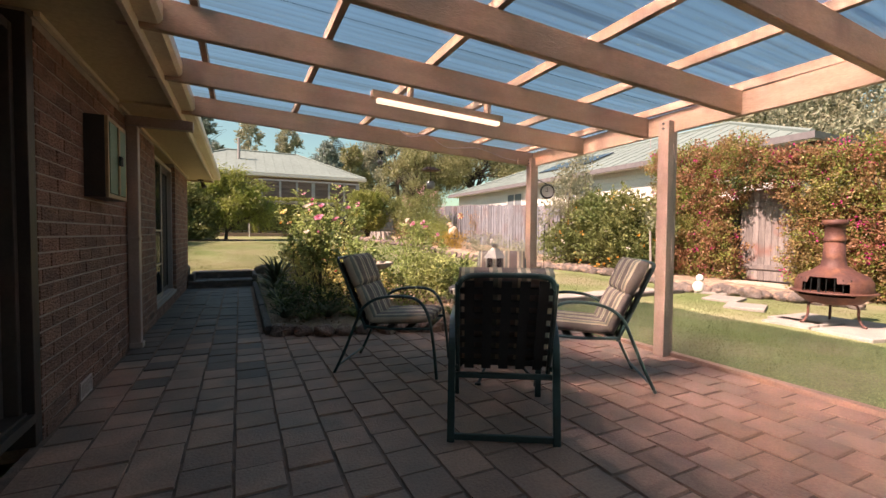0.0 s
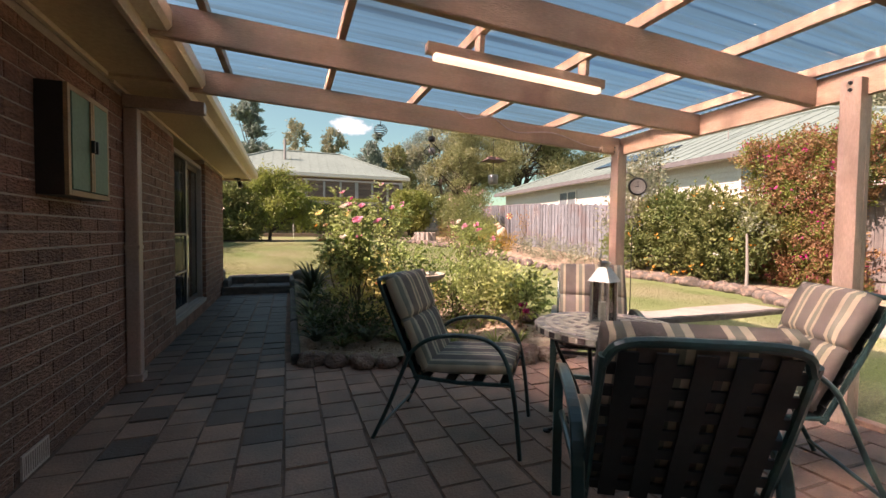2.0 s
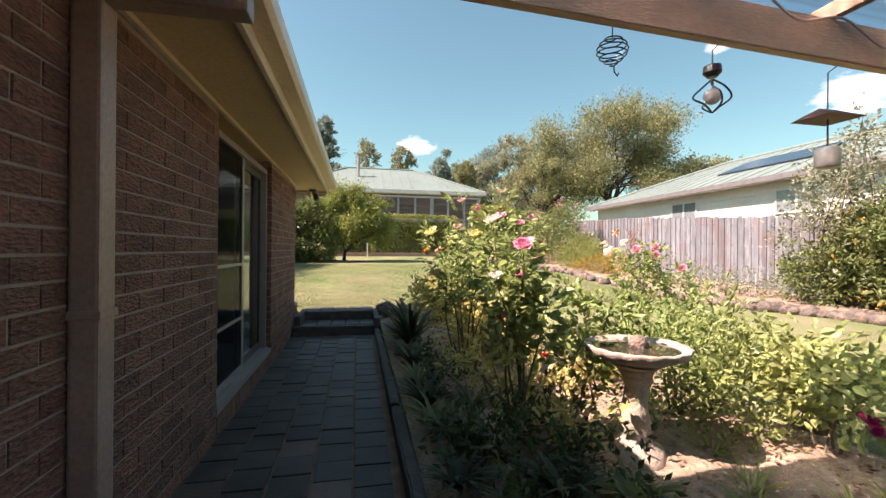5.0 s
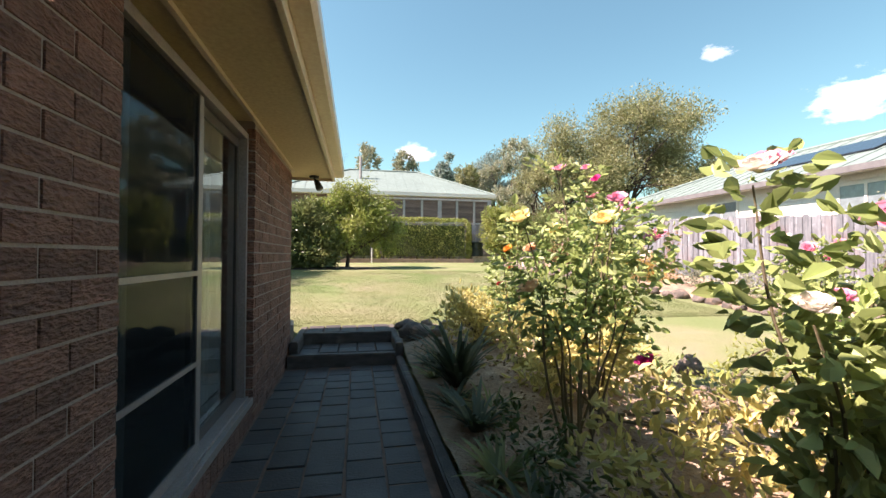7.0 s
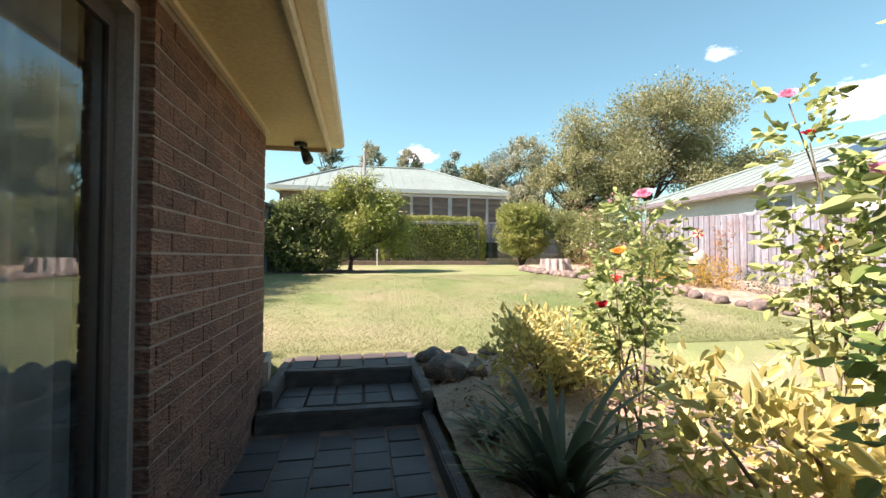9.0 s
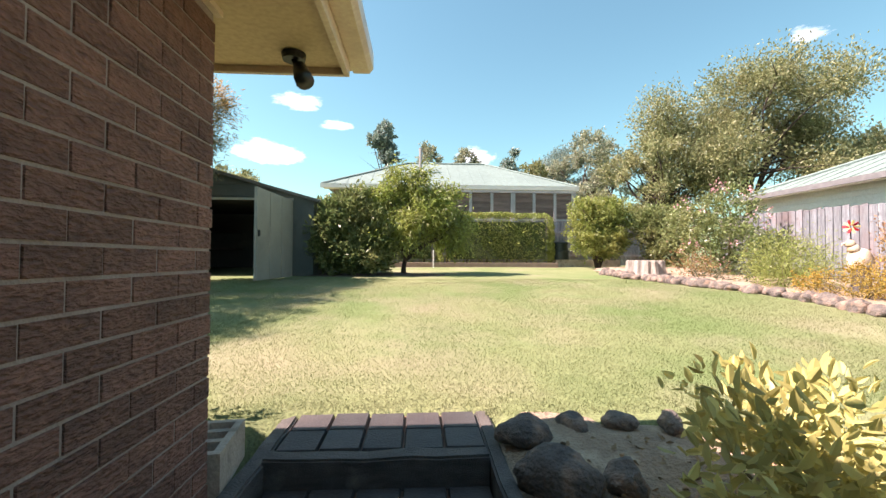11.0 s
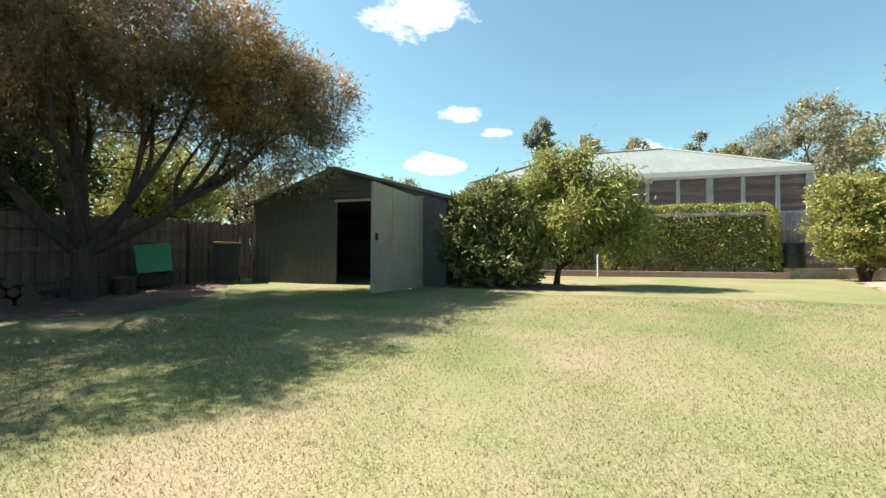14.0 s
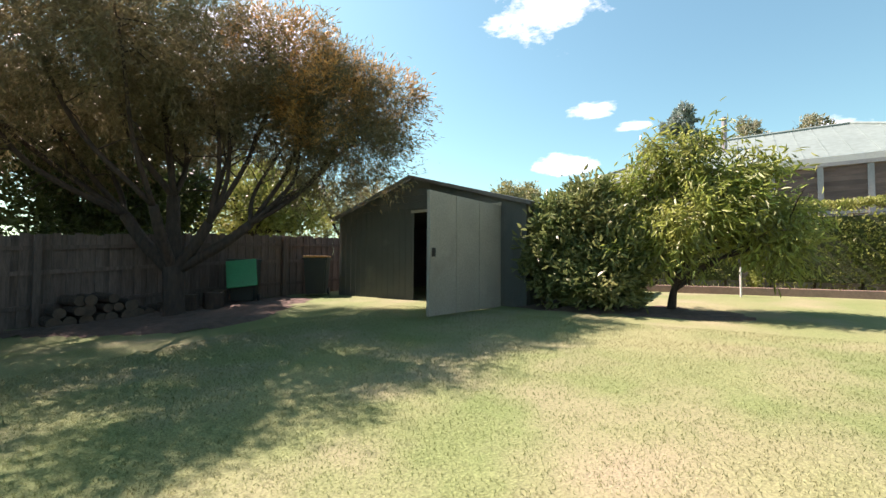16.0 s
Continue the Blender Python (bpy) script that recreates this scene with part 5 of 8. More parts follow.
far_tree("gum_tree", "small rounded gum tree far behind the roofs", 1.4, 68, 16.5, 3.4, L_GUM, 59, kind="thin", size=0.42, density=1.6, base=1, trunk=0.3)
far_tree("gum_tree", "small gum tree far behind the ridge", 6.5, 68, 16.2, 3.2, L_GUM, 67, kind="thin", size=0.42, density=1.6, base=1, trunk=0.3)
for k, (x, y, h, r) in enumerate(((13.6, 75, 14.5, 4.6), (18.5, 77, 16.0, 5.2), (24.5, 79, 19.5, 6.2), (30.0, 77, 15.5, 5.4), (-11.0, 80, 11.0, 4.5))):
    far_tree("gum_tree", "open grey-green gum tree on the far skyline", x, y, h, r, L_GUM if k % 2 else L_FAR, 570 + k, kind="open", size=0.4, density=1.2, leaves=26, base=1, trunk=0.3)
far_tree("gum_tree", "small reddish gum tree far behind the shed", -24, 62, 11.5, 4.2, L_OLIVE, 60, kind="round", size=0.4, density=1.2, base=1, trunk=0.3)
far_tree("broadleaf_tree", "tall dense tree behind the creeper hedge", 22.0, 8.4, 8.2, 4.2, L_GUM, 61, size=0.22, density=3.4, base=0.2)
far_tree("broadleaf_tree", "dark tree beyond the creeper hedge", 24.5, 12.5, 7.8, 4.2, L_CAM, 62, size=0.24, density=3.0, base=0.2)
far_tree("broadleaf_tree", "yellow-green tree over the brown fence", -13.0, 20.0, 4.2, 2.6, L_HEDGE, 63, size=0.16, density=4, base=0.7)
far_tree("broadleaf_tree", "green tree over the brown fence", -13.2, 15.5, 5.2, 3.0, L_DARK, 64, size=0.18, density=4.5, base=0.6)
far_tree("broadleaf_tree", "olive tree over the brown fence", -12.5, 24.0, 4.2, 2.2, L_OLIVE, 65, size=0.14, density=4, base=0.8)
far_tree("broadleaf_tree", "dense tree far behind the side yard", -15.0, 11.0, 5.5, 3.6, L_DARK, 66, size=0.2, density=3.5, base=0.6)


# ---- fittings on the house ----
dp = thing("downpipe", "pale square downpipe with a boxed offset under the eaves", "downpipe")
part("pipe", boxed((WALL_X + 0.005, WALL_X + 0.10, 4.93, 5.03, 0.02, 2.14), bevel=0.012), PIPE, dp)
part("offset", boxed((WALL_X + 0.003, GUT_X - 0.05, 4.92, 5.02, 2.142, 2.235), bevel=0.008), PIPE, dp)
part("shoe", boxed((WALL_X + 0.003, WALL_X + 0.115, 4.92, 5.045, 0.0, 0.06), bevel=0.01), PIPE, dp)
part("strap", boxed((WALL_X + 0.001, WALL_X + 0.106, 4.926, 5.036, 1.05, 1.08), bevel=0.003), PIPE, dp)

cab = thing("meter_cabinet", "timber-framed wall cabinet with two green doors", "cabinet")
TIMBER = material("varnished_timber", (0.34, 0.20, 0.10), (0.26, 0.15, 0.075), rough=0.5, scale=5, fine=30, bump=0.2, stretch=(1, 1, 5))
GREEN_DOOR = material("faded_green_panel", (0.10, 0.17, 0.115), (0.085, 0.15, 0.10), rough=0.55, scale=4, fine=40, bump=0.08)
cy0, cy1, cz0, cz1, cx = 3.73, 4.25, 1.375, 1.95, WALL_X + 0.14
part("body", boxed((WALL_X, cx - 0.02, cy0, cy1, cz0, cz1), bevel=0.004), material("dark_stained_side", (0.022, 0.016, 0.014), rough=0.5), cab, "dark stained box")
part("frame", boxed((cx - 0.02, cx, cy0, cy0 + 0.03, cz0, cz1), (cx - 0.02, cx, cy1 - 0.03, cy1, cz0, cz1), (cx - 0.02, cx, cy0 + 0.03, cy1 - 0.03, cz0, cz0 + 0.03), (cx - 0.02, cx, cy0 + 0.03, cy1 - 0.03, cz1 - 0.03, cz1), bevel=0.003), TIMBER, cab)
ym = (cy0 + cy1) / 2
for a, b, hy in ((cy0 + 0.034, ym - 0.002, ym - 0.022), (ym + 0.002, cy1 - 0.034, ym + 0.022)):
    dr = part("door", boxed((cx - 0.014, cx + 0.004, a, b, cz0 + 0.034, cz1 - 0.034), bevel=0.003), GREEN_DOOR, cab)
    part("door_trim", boxed((cx + 0.004, cx + 0.012, (b - 0.022) if hy < ym else a, b if hy < ym else (a + 0.022), cz0 + 0.036, cz1 - 0.036)), TIMBER, dr)
    part("handle", boxed((cx + 0.012, cx + 0.03, hy - 0.007, hy + 0.007, 1.63, 1.70), bevel=0.003), BLACK_STEEL, dr)

vent = thing("wall_vent", "small pale cast vent low in the brick wall", "vent")
part("frame", boxed((WALL_X + 0.002, WALL_X + 0.012, 3.54, 3.78, -0.0, 0.012), (WALL_X + 0.002, WALL_X + 0.012, 3.54, 3.78, 0.108, 0.12), (WALL_X + 0.002, WALL_X + 0.012, 3.54, 3.55, 0.012, 0.108), (WALL_X + 0.002, WALL_X + 0.012, 3.77, 3.78, 0.012, 0.108)), TRIM, vent)
# black sheet painted as the shaded hollow behind the slats
part("backing", boxed((WALL_X + 0.0015, WALL_X + 0.004, 3.55, 3.77, 0.012, 0.108)), DARK, vent)
for k in range(11):
    part("slat", boxed((WALL_X + 0.004, WALL_X + 0.010, 3.56 + k * 0.0195, 3.568 + k * 0.0195, 0.012, 0.108)), TRIM, vent)
hook = thing("shepherd_hook", "thin black garden hook standing in the lawn beyond the post", "plant hook")
part("rod", tubed(curve_pts([(4.03, 4.95, 0.02), (4.03, 4.95, 0.7), (4.03, 4.95, 1.22), (4.06, 4.95, 1.30), (4.11, 4.95, 1.30), (4.13, 4.95, 1.25)], 5), 0.006, 6), BLACK_STEEL, hook)

sl = thing("sensor_light", "small black security light under the eaves", "outdoor light")
bm = bmesh.new()
lathe(bm, [(0.055, 2.235), (0.06, 2.262), (0.06, 2.268)], 16)
part("base", bm, BLACK_STEEL, sl).location = (-0.75, 10.55, 0)
bm = bmesh.new()
tube(bm, [(-0.75, 10.55, 2.24), (-0.73, 10.55, 2.2), (-0.71, 10.53, 2.17)], 0.015, 8)
tube(bm, [(-0.72, 10.54, 2.2), (-0.69, 10.5, 2.13), (-0.675, 10.48, 2.10)], [0.032, 0.045, 0.046], 12)
part("lamp_head", bm, BLACK_STEEL, sl, smooth=True)

# ---- kerb, steps ----
rr = random.Random(4)
def sleeper(name, x0, x1, y0, y1, z0, z1, label, seed, group=""):
    """A weathered timber sleeper with worn, uneven edges."""
    bm = bmesh.new()
    box(bm, x0, x1, y0, y1, z0, z1)
    ln = max(x1 - x0, y1 - y0)
    axis = 0 if x1 - x0 > y1 - y0 else 1
    for i in range(1, int(ln / 0.12)):
        f = (x0 if axis == 0 else y0) + i * 0.12
        n = Vector((1, 0, 0)) if axis == 0 else Vector((0, 1, 0))
        bmesh.ops.bisect_plane(bm, geom=bm.verts[:] + bm.edges[:] + bm.faces[:], plane_co=n * f, plane_no=n)
    bmesh.ops.bevel(bm, geom=[e for e in bm.edges if abs((e.verts[0].co - e.verts[1].co)[axis]) > 1e-4], offset=0.012, segments=2, affect="EDGES")
    for v in bm.verts:
        v.co += Vector((noise.noise(v.co * 4 + Vector((seed, 0, 0))), noise.noise(v.co * 4 + Vector((0, seed, 0))), noise.noise(v.co * 5 + Vector((0, 0, seed))))) * 0.011
    return solo(name, bm, SLEEPER, label, "sleeper", group)


for y0, y1, s in ((5.02, 6.55, 1), (6.63, 8.3, 2), (8.32, 9.83, 3)):
    sleeper("edging_sleeper", 0.245, 0.325, y0, y1, -0.05, 0.10, "weathered timber sleeper edging the rose bed", s, "bed edging sleepers")
sleeper("edging_sleeper", 0.245, 0.33, 9.84, 11.15, -0.05, 0.25, "weathered timber sleeper beside the garden steps", 4, "bed edging sleepers")
sleeper("step_sleeper", -0.955, 0.24, 9.85, 9.97, -0.05, 0.135, "dark worn timber sleeper forming the lower step", 5, "step sleepers")
sleeper("step_sleeper", -0.86, 0.24, 10.50, 10.61, 0.0, 0.265, "dark worn timber sleeper forming the upper step", 6, "step sleepers")
sleeper("step_sleeper", -0.95, -0.86, 10.0, 11.14, 0.0, 0.26, "dark timber sleeper at the side of the steps", 7, "step sleepers")
sleeper("lawn_sleeper", 4.3, 7.3, 5.0, 5.12, 0.02, 0.15, "grey timber sleeper laid along the lawn edge", 8)
solo("step_fill", boxed((-0.95, 0.24, 9.97, 10.5, -0.1, 0.105), (-0.86, 0.24, 10.61, 11.14, 0.0, 0.232)), JOINT, "sand bed under the step paving", "step", kind="structure")
solo("stepping_slab", boxed((4.6, 7.2, 5.14, 5.75, 0.02, 0.115), bevel=0.01), PALE_SLAB, "pale concrete slab set in the lawn", "slab")
solo("edge_kerb", boxed((3.64, 3.72, -6, 4.55, -0.1, 0.035), bevel=0.008), PAVER_JOINED, "narrow brick edging between patio and lawn", "kerb", kind="structure")

blk = thing("hollow_block", "grey hollow concrete block beside the steps", "concrete block", at=(-1.06, 10.42, rise(-1, 10.42) - 0.02), turn=8)
bm = bmesh.new()
for x0, x1, y0, y1 in ((-0.095, -0.06, -0.2, 0.2), (0.06, 0.095, -0.2, 0.2), (-0.06, 0.06, -0.2, -0.165), (-0.06, 0.06, 0.165, 0.2), (-0.06, 0.06, -0.07, -0.035), (-0.06, 0.06, 0.045, 0.08)):
    box(bm, x0, x1, y0, y1, 0, 0.19)
part("block", bm, CONCRETE, blk)

# ---- rocks ----
def rocks(places, mat, label, seed, group):
    rng = random.Random(seed)
    for x, y, s in places:
        o = solo("rock", rock_bm(rng, s * rng.uniform(0.9, 1.35), s * rng.uniform(0.7, 1.0), s * rng.uniform(0.6, 0.85)), mat, label, "rock", group, smooth=True, turn=rng.uniform(0, 360))
        base = 0.0 if (x < 3.2 and y < 5) else rise(x, y)
        o.location = (x, y, base + s * 0.32)


front = [(0.42, 4.98), (0.62, 4.9), (0.84, 4.80), (1.06, 4.73), (1.28, 4.69), (1.52, 4.64), (1.78, 4.57), (2.02, 4.50), (2.28, 4.45), (2.54, 4.48), (2.78, 4.52), (2.96, 4.66)]
rocks([(x, y, rr.uniform(0.10, 0.16)) for x, y in front], ROCK_RED, "rounded reddish field rock edging the rose bed", 5, "rocks edging the rose bed")
rocks([(0.46, 10.68, 0.12), (0.50, 10.22, 0.15), (0.76, 10.80, 0.095), (1.06, 10.84, 0.08), (0.78, 10.2, 0.11), (1.35, 10.8, 0.08), (1.7, 10.4, 0.13), (2.1, 9.8, 0.13), (2.45, 9.1, 0.12), (2.8, 8.3, 0.13), (3.02, 7.4, 0.12), (3.1, 6.5, 0.12), (3.1, 5.7, 0.13)],
      ROCK, "dark pitted volcanic rock by the rose bed", 6, "volcanic rocks")
edge = curve_pts([(8.55, 3.1, 0), (7.95, 4.5, 0), (7.55, 5.3, 0), (8.05, 6.2, 0), (8.1, 7.5, 0), (7.9, 8.4, 0), (7.55, 9.2, 0), (7.0, 10.1, 0), (6.6, 11.6, 0), (6.4, 14.0, 0), (6.5, 15.0, 0), (6.25, 16.3, 0), (5.75, 17.6, 0), (5.4, 19.0, 0), (5.35, 20.4, 0)], 7)
rocks([(p.x + rr.uniform(-0.05, 0.05), p.y + rr.uniform(-0.05, 0.05), rr.uniform(0.12, 0.19)) for p in edge], ROCK, "grey bluestone edging rock along the border", 7, "border edging rocks")


# ---- patio furniture ----
def stripe_material():
    m = material("striped_cushion", (0.5, 0.5, 0.5), rough=0.9, fine=220, bump=0.25)
    nt = m.node_tree
    bs = nt.nodes["Principled BSDF"]
    co, sep = nt.nodes.new("ShaderNodeTexCoord"), nt.nodes.new("ShaderNodeSeparateXYZ")
    nt.links.new(co.outputs["Object"], sep.inputs[0])
    md = nt.nodes.new("ShaderNodeMath")
    md.operation = "FRACT"
    mu = nt.nodes.new("ShaderNodeMath")
    mu.operation, mu.inputs[1].default_value = "MULTIPLY_ADD", 1 / 0.145
    mu.inputs[2].default_value = 20.3
    nt.links.new(sep.outputs[1], mu.inputs[0])
    nt.links.new(mu.outputs[0], md.inputs[0])
    rp = nt.nodes.new("ShaderNodeValToRGB")
    rp.color_ramp.interpolation = "CONSTANT"
    taupe, cream, sage = (0.15, 0.115, 0.10, 1), (0.50, 0.40, 0.29, 1), (0.20, 0.19, 0.15, 1)
    rp.color_ramp.elements[0].color = taupe
    rp.color_ramp.elements[1].position, rp.color_ramp.elements[1].color = 0.45, cream
    for p, c in ((0.60, sage), (0.78, cream), (0.90, taupe)):
        rp.color_ramp.elements.new(p).color = c
    nt.links.new(md.outputs[0], rp.inputs[0])
    ov = nt.nodes.new("ShaderNodeMix")
    ov.data_type, ov.blend_type = "RGBA", "OVERLAY"
    ov.inputs["Factor"].default_value = 0.35
    nz = nt.nodes.new("ShaderNodeTexNoise")
    nz.inputs["Scale"].default_value = 9
    nt.links.new(co.outputs["Object"], nz.inputs["Vector"])
    nt.links.new(rp.outputs[0], ov.inputs["A"])
    nt.links.new(nz.outputs[0], ov.inputs["B"])
    nt.links.new(ov.outputs["Result"], bs.inputs["Base Color"])
    return m


CUSHION = stripe_material()
STRAP = material("black_vinyl_strap", (0.012, 0.012, 0.013), (0.02, 0.02, 0.02), rough=0.5, scale=5, fine=60, bump=0.05)


def pillow(w, l, t, puff=0.3):
    """A soft box cushion: x along its length l, y across, z thick."""
    bm = bmesh.new()
    nx, ny = 10, 12
    g = {}
    for s in (1, -1):
        for i in range(nx + 1):
            for j in range(ny + 1):
                u, v = i / nx * 2 - 1, j / ny * 2 - 1
                e = (1 - abs(u) ** 5) * (1 - abs(v) ** 5)
                x, y = u * l / 2 * (1 - 0.02 * abs(v) ** 3), v * w / 2 * (1 - 0.02 * abs(u) ** 3)
                g[s, i, j] = bm.verts.new((x, y, s * t / 2 * (0.45 + 0.55 * e ** 0.45) + s * 0.006 * noise.noise(Vector((x * 9, y * 9, s)))))
    for s in (1, -1):
        for i in range(nx):
            for j in range(ny):
                q = [g[s, i, j], g[s, i + 1, j], g[s, i + 1, j + 1], g[s, i, j + 1]]
                bm.faces.new(q if s > 0 else q[::-1])
    rim = [(i, 0) for i in range(nx)] + [(nx, j) for j in range(ny)] + [(i, ny) for i in range(nx, 0, -1)] + [(0, j) for j in range(ny, 0, -1)]
    for a, b in zip(rim, rim[1:] + rim[:1]):
        bm.faces.new((g[1, a[0], a[1]], g[-1, a[0], a[1]], g[-1, b[0], b[1]], g[1, b[0], b[1]]))
    return bm


BACK_TILT = 24


def put_cushions(c, w):
    back = Matrix.Translation((-0.24, 0, 0.40)) @ Matrix.Rotation(radians(-90 - BACK_TILT), 4, "Y")
    o = part("seat_cushion", pillow(w, 0.52, 0.09), CUSHION, c, "striped seat cushion", smooth=True)
    o.matrix_local = Matrix.Translation((0.03, 0, 0.455)) @ Matrix.Rotation(radians(-4), 4, "Y")
    for a, ln, t in ((0.155, 0.33, 0.10), (0.44, 0.27, 0.12)):
        o = part("back_cushion", pillow(w, ln, t), CUSHION, c, "striped back cushion", smooth=True)
        o.matrix_local = back @ Matrix.Translation((a, 0, -0.055))
    strap_m = back @ Matrix.Translation((0.0, 0, 0.012))
    for i in range(7):
        o = part("strap", boxed((i * 0.078, i * 0.078 + 0.038, -w / 2 + 0.01, w / 2 - 0.01, -0.004, 0.004)), STRAP, c)
        o.matrix_local = strap_m
    for j in range(5):
        y = -w / 2 + 0.06 + j * (w - 0.12) / 4
        o = part("strap", boxed((-0.02, 0.55, y - 0.026, y + 0.026, 0.004, 0.010)), STRAP, c)
        o.matrix_local = strap_m
    return back


def tube_chair():
    c = thing("patio_chair", "dark steel tube patio chair with striped cushions", "chair", "chairs round the table")
    w = 0.5
    back = put_cushions(c, w)
    for s in (-1, 1):
        y = s * 0.28
        part("side_frame", tubed(curve_pts([(0.34, y, 0.012), (0.31, y, 0.3), (0.27, y, 0.5), (0.19, y, 0.615), (0.05, y, 0.645), (-0.14, y, 0.62), (-0.26, y, 0.54), (-0.32, y, 0.42), (-0.41, y, 0.2), (-0.50, y, 0.012)], 5), 0.0125, 8), GREEN_STEEL, c, smooth=True)
        part("back_rail", tubed([back @ Vector((-0.03, s * 0.26, 0.012)), back @ Vector((0.3, s * 0.26, 0.012)), back @ Vector((0.57, s * 0.25, 0.012))], 0.012, 8), GREEN_STEEL, c)
        part("seat_rail", tubed([(-0.26, s * 0.26, 0.39), (0.0, s * 0.26, 0.38), (0.29, s * 0.275, 0.40)], 0.012, 8), GREEN_STEEL, c)
    part("top_rail", tubed(curve_pts([back @ Vector((0.55, -0.25, 0.012)), back @ Vector((0.585, -0.2, 0.012)), back @ Vector((0.585, 0.2, 0.012)), back @ Vector((0.55, 0.25, 0.012))], 4), 0.012, 8), GREEN_STEEL, c)
    part("floor_rail", tubed([(-0.47, -0.28, 0.07), (-0.47, 0.28, 0.07)], 0.01, 8), GREEN_STEEL, c)
    for x in (-0.2, -0.05, 0.1, 0.25):
        part("strap", boxed((x - 0.03, x + 0.03, -0.26, 0.26, 0.385, 0.392)), STRAP, c)
    return c


def flat_bar(pts, w, t):
    """A flat tube, w along the chair's side plane, t across it."""
    bm = bmesh.new()
    rings = []
    for i, p in enumerate(pts):
        d = (pts[min(i + 1, len(pts) - 1)] - pts[max(i - 1, 0)]).normalized()
        n = Vector((-d.z, 0, d.x))
        rings.append([bm.verts.new(p + n * a * w / 2 + Vector((0, b * t / 2, 0))) for a, b in ((-1, -0.8), (-0.8, -1), (0.8, -1), (1, -0.8), (1, 0.8), (0.8, 1), (-0.8, 1), (-1, 0.8))])
    for r, s in zip(rings, rings[1:]):
        for k in range(8):
            bm.faces.new((r[k], r[(k + 1) % 8], s[(k + 1) % 8], s[k]))
    bm.faces.new(rings[0][::-1])
    bm.faces.new(rings[-1])
    return bm


def sled_chair():
    c = thing("patio_chair", "green flat-tube patio chair with thick striped cushions", "chair", "chairs round the table")
    w = 0.5
    back = put_cushions(c, w)
    for s in (-1, 1):
        y = s * 0.285
        part("side_frame", flat_bar(curve_pts([(0.33, y, 0.0), (0.33, y, 0.35), (0.31, y, 0.56), (0.22, y, 0.635), (0.0, y, 0.645), (-0.2, y, 0.62), (-0.29, y, 0.52), (-0.33, y, 0.3), (-0.37, y, 0.0)], 5), 0.026, 0.04), GREEN_STEEL, c)
        part("back_rail", tubed([back @ Vector((-0.05, s * 0.255, 0.012)), back @ Vector((0.3, s * 0.255, 0.012)), back @ Vector((0.53, s * 0.25, 0.012))], 0.014, 8), GREEN_STEEL, c)
        part("seat_rail", tubed([(-0.28, s * 0.265, 0.385), (0.31, s * 0.27, 0.395)], 0.014, 8), GREEN_STEEL, c)
    part("top_rail", tubed(curve_pts([back @ Vector((0.50, -0.252, 0.012)), back @ Vector((0.57, -0.2, 0.012)), back @ Vector((0.58, 0, 0.012)), back @ Vector((0.57, 0.2, 0.012)), back @ Vector((0.50, 0.252, 0.012))], 5), 0.015, 8), GREEN_STEEL, c)
    part("floor_rail", boxed((-0.375, -0.35, -0.27, 0.27, 0.012, 0.045), bevel=0.004), GREEN_STEEL, c)
    part("back_brace", boxed((-0.30, -0.275, -0.27, 0.27, 0.33, 0.36), bevel=0.004), GREEN_STEEL, c)
    for x in (-0.2, -0.05, 0.1, 0.25):
        part("strap", boxed((x - 0.03, x + 0.03, -0.26, 0.26, 0.385, 0.392)), STRAP, c)
    return c


ch = tube_chair()
ch.matrix_world = pose(1.25, 3.35, 0, 0, 0, -36)
copy_thing(ch, pose(2.40, 2.53, 0, 0, 0, 146))
ch = sled_chair()
ch.matrix_world = pose(1.46, 2.20, 0, 0, 0, 60)
copy_thing(ch, pose(2.32, 3.52, 0, 0, 0, 234.5))

TX, TY, TZ, TR = 1.88, 2.90, 0.70, 0.385
table = thing("mosaic_table", "round mosaic-topped iron patio table", "table", at=(TX, TY, 0))
GROUT = material("pale_grout", (0.50, 0.44, 0.36), (0.42, 0.37, 0.30), rough=0.8, fine=120, bump=0.2)
T_CREAM = material("cream_mosaic", (0.60, 0.53, 0.42), (0.52, 0.45, 0.35), rough=0.4, vary=0.15)
T_DARK = material("dark_mosaic", (0.07, 0.05, 0.045), (0.12, 0.09, 0.08), rough=0.4, vary=0.3)
T_GREY = material("grey_mosaic", (0.22, 0.19, 0.18), (0.28, 0.24, 0.22), rough=0.4, vary=0.2)
bm = bmesh.new()
lathe(bm, [(TR - 0.01, TZ - 0.045), (TR, TZ - 0.035), (TR, TZ - 0.004), (TR - 0.004, TZ)], 64)
top = part("tabletop", bm, GROUT, table, "cream and brown mosaic top")
tile_c, tile_d, tile_g = [mesh_of("tile", boxed((-0.5, 0.5, -0.5, 0.5, 0, 1)), m) for m in (T_CREAM, T_DARK, T_GREY)]


def set_tile(me, m):
    o = new("tile", me)
    o.parent = top
    o.matrix_local = m


NE = 56
for i in range(NE):
    a = 2 * math.pi * i / NE
    set_tile(tile_d if i % 2 else tile_c, Matrix.Rotation(a, 4, "Z") @ Matrix.Translation((TR - 0.001, 0, TZ - 0.034)) @ Matrix.Diagonal((0.008, 2 * math.pi * TR / NE * 0.84, 0.028, 1)))
